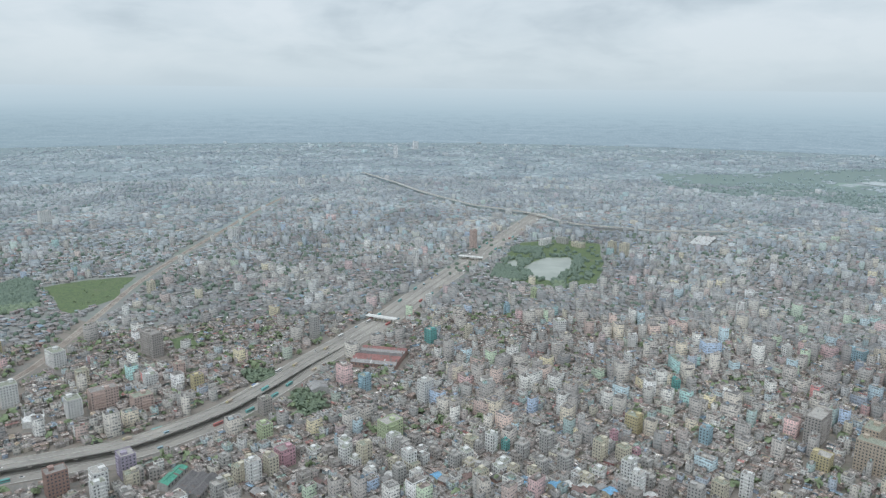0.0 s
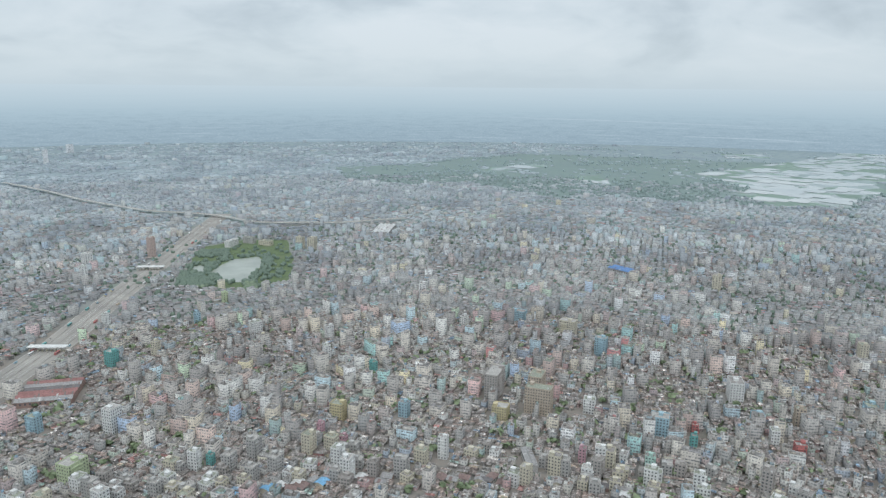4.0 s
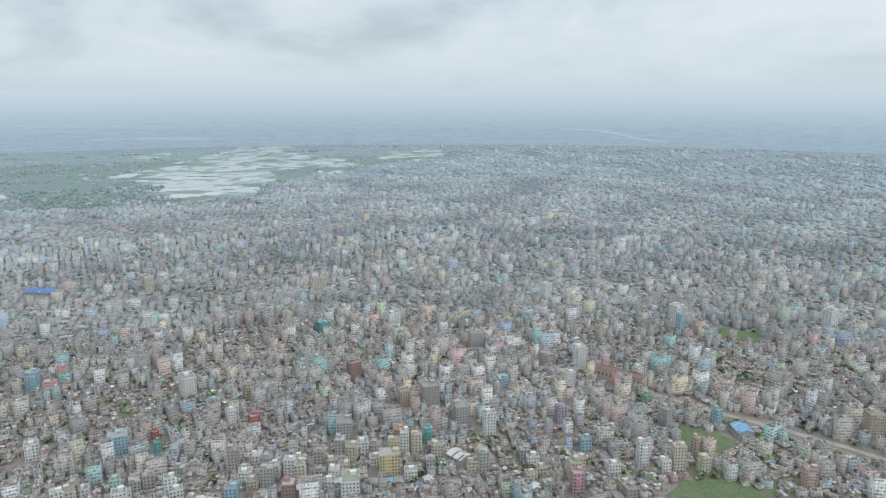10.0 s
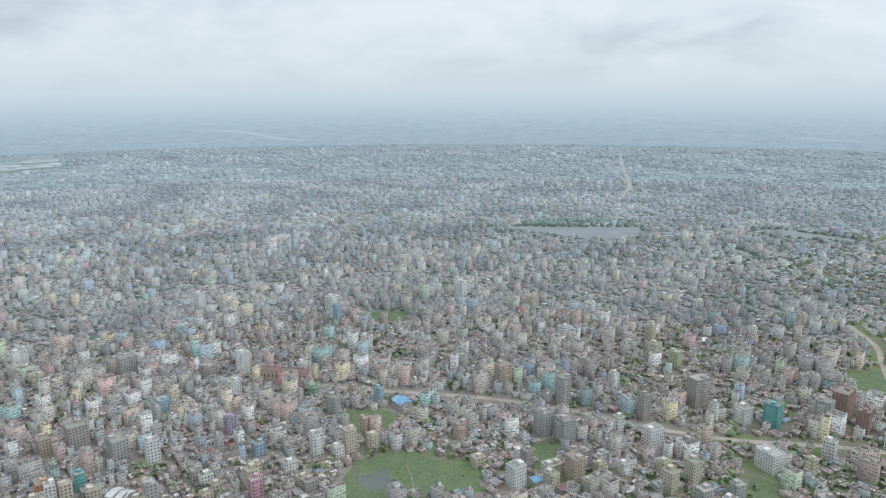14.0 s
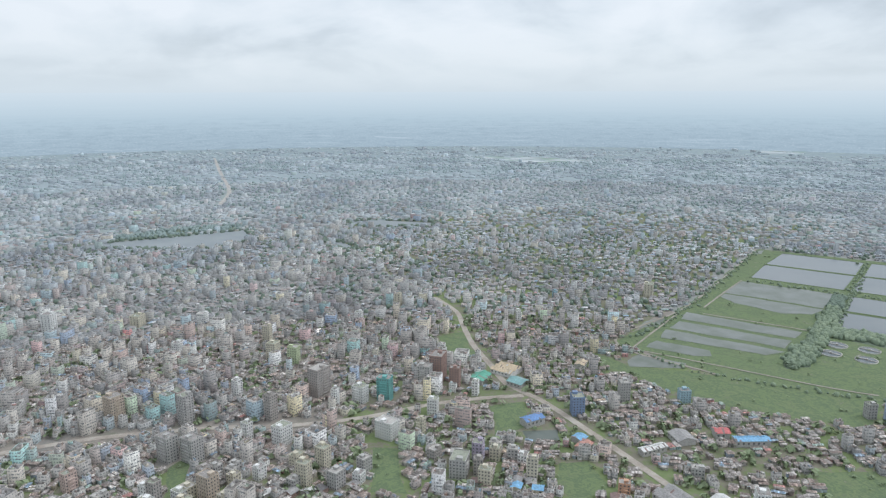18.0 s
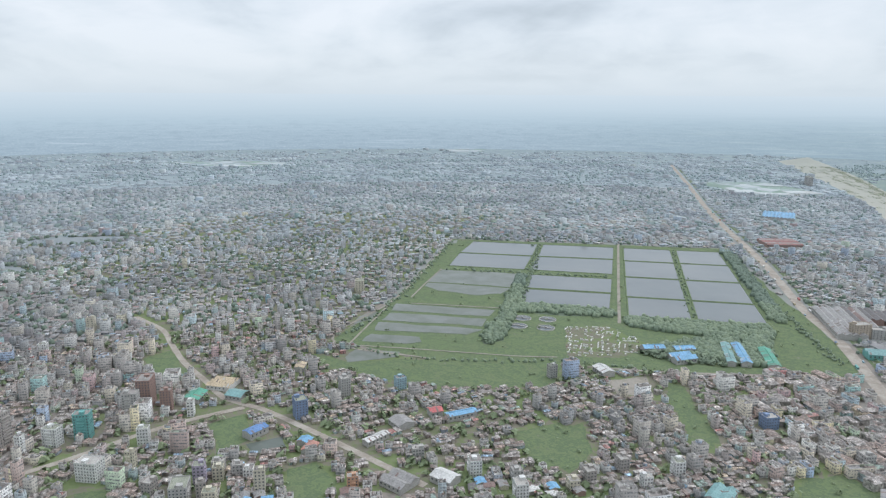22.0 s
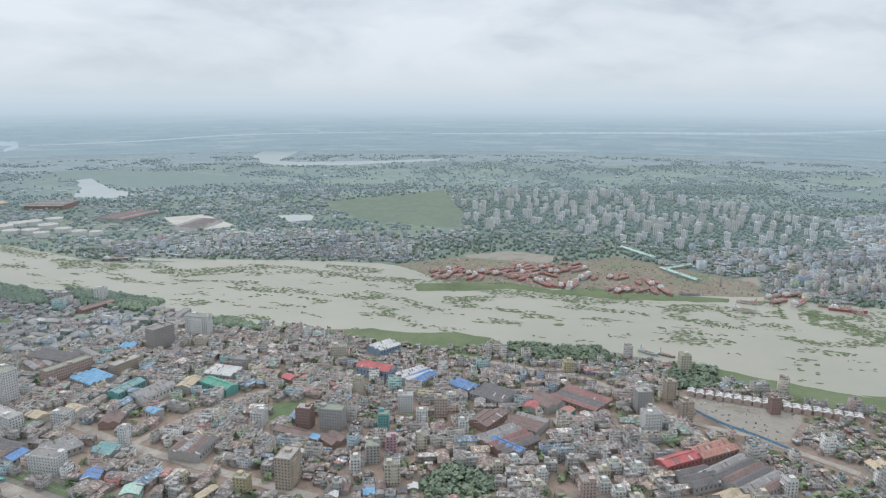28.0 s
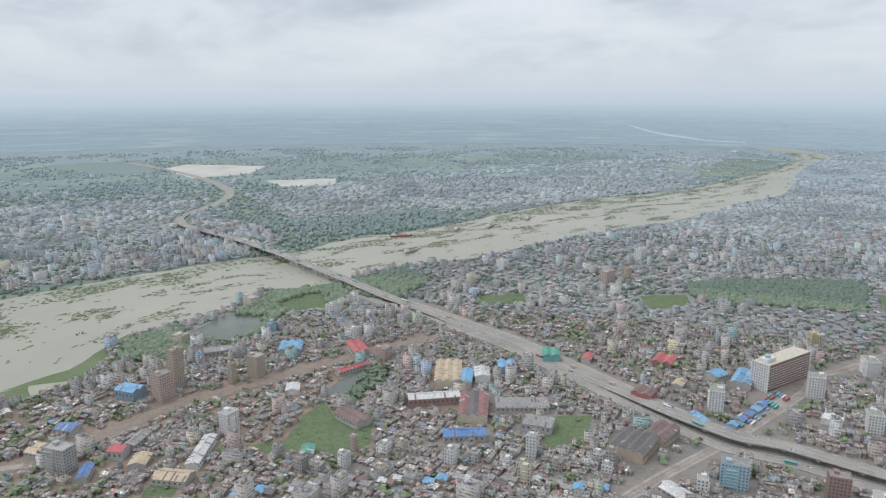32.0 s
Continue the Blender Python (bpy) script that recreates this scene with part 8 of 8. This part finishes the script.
sr = random.Random(9)
made_ships = {}
moored = list(YARD_SHIPS)
for x, y, turn, c, L in YARD_SHIPS[:28]:
    # hulls lie side by side, a beam or two apart
    for _ in range(sr.choice([1, 1, 2])):
        a, off = radians(turn), sr.uniform(13, 22) * sr.choice([-1, 1])
        moored.append((x - math.sin(a) * off + sr.uniform(-8, 8), y + math.cos(a) * off, turn + sr.uniform(-12, 12), sr.choice(["brick", "brick", "red", "grey", "brown"]), sr.choice([36, 42, 48])))
for x, y, turn, c, L in moored:
    m = pose(x, y, 0.42, 0, 0, turn + sr.choice([0, 0, 180]))
    if (c, L) in made_ships:
        copy_thing(made_ships[c, L], m)
    else:
        made_ships[c, L] = ship(m, L, 4.5 + L * 0.15, M["paint_" + c], f"{WORDS[c]} steel cargo hull drawn up on the yard bank")
for x, y, turn, c, L in RIVER_BOATS:
    ship(pose(x, y, 0.31, 0, 0, turn), L, L * 0.2, M["paint_" + c], f"{WORDS[c]} river vessel afloat among hyacinth", "river_vessel")
# lighter launch sheds with green sheet roofs at the yard
for x, y, w, d, turn in YARD_SHEDS:
    gable_shed(put(x, y, turn, 0.42), w, d, 5.0, M["paint_grey"], M["sheet_mint"], "long pale green yard shed on the far bank", "shed", "yard sheds")


# brick kiln chimney behind the yard
stack = empty("kiln_chimney", put(-1299, -400, 0, 0.3), "tall slender soot-stained brick chimney beside the yard", "chimney")
g = Geo()
g.tube(0, 0, 0, 3.0, 2.6, 2.4, 14)
g.make("plinth", [M["paint_brick"]], stack)
g = Geo()
g.tube(0, 0, 3.0, 29.0, 2.0, 1.1, 14)
g.make("shaft", [M["paint_brown"]], stack)
g = Geo()
g.tube(0, 0, 28.4, 29.6, 1.4, 1.5, 14)
g.make("rim", [M["paint_brick"]], stack)


# ---- storage tanks across the river ----
def tank(m, r, h, label):
    ob = empty("storage_tank", m, label, "tank", "tank farm")
    g = Geo()
    g.tube(0, 0, 0, h, r, r, 24, cap=False)
    g.make("shell", [M["paint_white"]], ob)
    g = Geo()
    g.tube(0, 0, h, h + r * 0.16, r * 1.02, 0.4, 24)
    g.make("roof", [M["pale_concrete"]], ob)


for x, y, r in TANKS:
    tank(put(x, y), r, 11, "white cylindrical storage tank on the far bank")

# ---- round clarifiers, monument yard and gates ----
for x, y in CLARIFIERS:
    ob = empty("clarifier", put(x, y), "round concrete settling tank in the grass", "settling tank", "settling tanks")
    g = Geo()
    n, ro, ri = 36, 13.5, 12.8
    for k in range(n):
        a0, a1 = 2 * math.pi * k / n, 2 * math.pi * (k + 1) / n
        p = lambda a, r, z: (r * math.cos(a), r * math.sin(a), z)
        g.face([p(a0, ro, 0), p(a1, ro, 0), p(a1, ro, 1.3), p(a0, ro, 1.3)])
        g.face([p(a0, ro, 1.3), p(a1, ro, 1.3), p(a1, ri, 1.3), p(a0, ri, 1.3)])
        g.face([p(a1, ri, 0.2), p(a0, ri, 0.2), p(a0, ri, 1.3), p(a1, ri, 1.3)])
    g.make("rim", [M["pale_concrete"]], ob)
    obj("water", [(ri * math.cos(2 * math.pi * k / n), ri * math.sin(2 * math.pi * k / n), 0.8) for k in range(n)], [tuple(range(n))], M["lagoon"], ob)
    g = Geo()
    g.box(-ri, ri, -0.8, 0.8, 1.3, 1.9, bottom=True)
    g.tube(0, 0, 0.2, 3.0, 1.4, 1.2)
    g.make("scraper_bridge", [M["concrete"]], ob)


def toll_gate(x, y, turn):
    ob = empty("toll_gate", put(x, y, turn, 0.4), "wide pale toll plaza canopy over the highway", "toll gate")
    g = Geo()
    g.box(-5, 5, -25, 25, 6.2, 7.4, bottom=True)
    g.box(-2.5, 2.5, -18, 18, 7.4, 8.3, taper=0.5)
    g.make("canopy", [M["paint_white"]], ob)
    for k in range(-4, 5):
        g = Geo()
        g.tube(0, k * 5.6, 0, 6.25, 0.45, 0.45, 8)
        g.make("column", [M["pale_concrete"]], ob)
        g = Geo()
        g.box(-2.2, 2.2, k * 5.6 + 0.6, k * 5.6 + 1.8, 0, 2.4)
        g.make("booth", [M["paint_cream"]], ob)


for x, y, turn in GATES:
    toll_gate(x, y, turn)

# white mosque among low houses
ob = empty("mosque", put(*MOSQUE, 20), "small white mosque with a dome and corner turrets", "mosque")
g = Geo()
g.box(-9, 9, -7, 7, 0, 6.5)
g.box(-9.6, 9.6, -7.6, 7.6, 6.5, 7.3, bottom=True)
g.make("hall", [M["paint_white"]], ob)
g = Geo()
for k in range(6):
    a0, a1 = math.pi / 2 * k / 6, math.pi / 2 * (k + 1) / 6
    g.tube(0, 0, 7.3 + 5.0 * math.sin(a0), 7.3 + 5.0 * math.sin(a1), 4.2 * math.cos(a0), max(0.05, 4.2 * math.cos(a1)), 20, cap=False)
g.make("dome", [M["paint_white"]], ob)
for sx in (-1, 1):
    for sy in (-1, 1):
        g = Geo()
        g.tube(sx * 8.6, sy * 6.6, 7.3, 11.5, 0.7, 0.55, 8)
        g.tube(sx * 8.6, sy * 6.6, 11.5, 13.2, 0.75, 0.05, 8)
        g.make("turret", [M["paint_white"]], ob)


# the long slab with red-brick flanks and white gables
def slab_block(x, y, turn, w, d, h):
    ob = empty("office_slab", put(x, y, turn), "long white and red-brick slab building of twelve storeys", "building")
    g = Geo()
    a, b = w / 2, d / 2
    facade(g, (-a, -b), (a, -b), h, 3.2, 0.5)
    facade(g, (a, b), (-a, b), h, 3.2, 0.5)
    g.make("brick_flank", [M["paint_brick"], M["glass"]], ob)
    g = Geo()
    facade(g, (a, -b), (a, b), h)
    facade(g, (-a, b), (-a, -b), h)
    g.make("end_wall", [M["paint_white"], M["glass"]], ob)
    for s in (-1, 1):
        for v in (-1, 1):
            g = Geo()
            g.box(s * a - 0.8, s * a + 0.8, v * b - 0.8, v * b + 0.8, 0, h + 2.0)
            g.make("corner_pier", [M["paint_white"]], ob)
    for k in range(1, int(h / STOREY)):
        g = Geo()
        for v in (-1, 1):
            g.box(-a + 0.9, a - 0.9, v * b - 0.35, v * b + 0.35, k * STOREY - 0.15, k * STOREY + 0.2, bottom=True)
        g.make("floor_band", [M["paint_white"]], ob)
    g = Geo()
    g.box(-a, a, -b, b, h - 0.02, h + 0.5)
    g.make("roof", [M["paint_cream"]], ob)
    g = Geo()
    g.box(-a * 0.9, -a * 0.5, -b * 0.5, b * 0.5, h + 0.5, h + 5)
    g.make("stair_head", [M["paint_white"]], ob)
    g = Geo()
    g.tube(-a * 0.7, 0, h + 5, h + 7.5, 3.2, 3.4, 14)
    g.tube(-a * 0.7, 0, h + 7.5, h + 8.5, 3.5, 2.2, 14)
    g.make("water_tower", [M["paint_sky"]], ob)


slab_block(*SLAB)

# row of pale gabled warehouses on the river bank
for x, y, turn in BANK_ROW:
    gable_shed(put(x, y, turn), 12, 7.4, 6.0, M["paint_salmon"], M["sheet_white_tin"], "small pale gabled warehouse on the river bank", "warehouse", "warehouse row", "warehouse", False)

# ---- around the lagoons: lane on the dyke, edge walls, low walls of a walled yard ----
for pts, wd, words in ((DYKE_ROAD, 5.0, "pale lane on the dyke between lagoons"), (DYKE_EDGE, 5.0, "narrow lane along the treatment plant"), (DYKE_EDGE_B, 4.0, "earth track along the plant's edge"), (DYKE_EDGE_C, 3.0, "pale stone lip along a lagoon bank"), (DYKE_EDGE_D, 3.0, "pale stone lip along a lagoon bank"), (DYKE_EDGE_E, 3.5, "pale path between the lagoons and the drying beds"), (DYKE_EDGE_F, 3.0, "earth path along the plant's ditch")):
    line = smooth_line(pts, 20)
    ob = sweep("road", line, [(-wd / 2, 0), (wd / 2, 0)], np.full(len(line), 0.75), [M["earth"]], closed=False)
    tagged(ob, words, "road", kind="structure")
# dykes round each lagoon: low grassy banks with a stone lip
for z in ZONE_LAGOON:
    loop = np.array(list(z) + [z[0]], float)
    for a, b in zip(loop[:-1], loop[1:]):
        line = np.array([a + (b - a) * k / 6 for k in range(7)])
        ob = sweep("trim", line, [(-1.6, 0), (1.6, 0), (0.6, 0.9), (-0.6, 0.9)], np.full(7, 0.3), [M["grass"]])
        tagged(ob, "low grassy dyke round a lagoon", "dyke", kind="structure")
# low pale walls and stones in the walled yard
wr = random.Random(17)
c = np.mean(np.array(ZONE_EARTH[-1], float), axis=0)
g = Geo()
yard_cells = np.zeros_like(taken)
fill(yard_cells, ZONE_EARTH[-1])
along, across = np.array([-0.97, -0.24]), np.array([0.24, -0.97])
for i in range(-9, 10):
    for j in range(-7, 8):
        q = c + along * (i * 7.5 + wr.uniform(-1.5, 1.5)) + across * (j * 9.0 + wr.uniform(-1.0, 1.0))
        if not at(yard_cells, q[:1], q[1:])[0] or wr.random() < 0.35:
            continue
        a, b = (wr.uniform(1.5, 3.6), wr.uniform(0.5, 0.9)) if wr.random() < 0.6 else (wr.uniform(0.5, 0.9), wr.uniform(1.5, 4.0))
        g.box(q[0] - a, q[0] + a, q[1] - b, q[1] + b, 0.2, wr.uniform(0.8, 2.0))
tagged(g.make("low_walls", [M["paint_white"]]), "low pale walls and stones in a walled yard", "walls", kind="stuff")


# ---- blue sheet fence round the excavated yard ----
def site_fence(points, height=3.0, width=4.0):
    line = smooth_line(points, width)
    ob = empty("site_fence", put(*line[0]), "blue corrugated sheet fence round the bare yard", "fence")
    back = ob.matrix_world.inverted()
    for p, q in zip(line[:-1], line[1:]):
        dx, dy = (q - p) / (np.linalg.norm(q - p) + 1e-9)
        n = 6
        v = []
        for k in range(n + 1):
            o = 0.05 if k % 2 else -0.05
            c = p + (q - p) * (0.01 + 0.98 * k / n)
            for z in (0.35, height):
                v.append(back @ Vector((c[0] - dy * o, c[1] + dx * o, z)))
        f = [(2 * k, 2 * k + 2, 2 * k + 3, 2 * k + 1) for k in range(n)]
        obj("panel", v, f, M["sheet_sky_blue"], ob)


site_fence(SITE_FENCE)


# ---- scrap, plates and timber lying about the shipyards and yards ----
def litter(name, outlines, every, seed, label, size=(0.8, 5.0), high=(0.3, 2.2)):
    rs = np.random.RandomState(seed)
    X, Y = [], []
    for z in outlines:
        p = np.array(z, float)
        o = np.zeros_like(taken)
        fill(o, z)
        q = rs.uniform(p.min(0), p.max(0), (int((p.max(0) - p.min(0)).prod() / every), 2))
        q = q[at(o, q[:, 0], q[:, 1])]
        X.append(q[:, 0]), Y.append(q[:, 1])
    x, y = np.concatenate(X), np.concatenate(Y)
    n = len(x)
    P = dict(x=x, y=y, a=rs.uniform(0, math.pi, n))
    w, d = rs.uniform(*size, n), rs.uniform(*size, n) * 0.5
    h = rs.uniform(*high, n)
    local = np.concatenate([corners(w, d, 0 * h + 0.3), corners(w * 0.9, d * 0.85, h)], 1)
    faces = np.concatenate([BOX_F, [(4, 5, 6, 7)]])
    f = (np.arange(n)[:, None, None] * 8 + faces[None]).reshape(-1, 4)
    ob = quads(name, place(P, local).reshape(-1, 3), f, [M["clutter"]], np.zeros(len(f)))
    tagged(ob, label, "clutter", kind="stuff")


litter("scrap_piles", ZONE_YARD, 90.0, 71, "rusty plates, scrap and timber on the shipyard ground")
litter("yard_clutter", [z for z in ZONE_EARTH if np.hypot(*np.mean(z, 0)) < 1300], 160.0, 72, "stacks of material on bare earth", (0.8, 3.5), (0.4, 1.8))
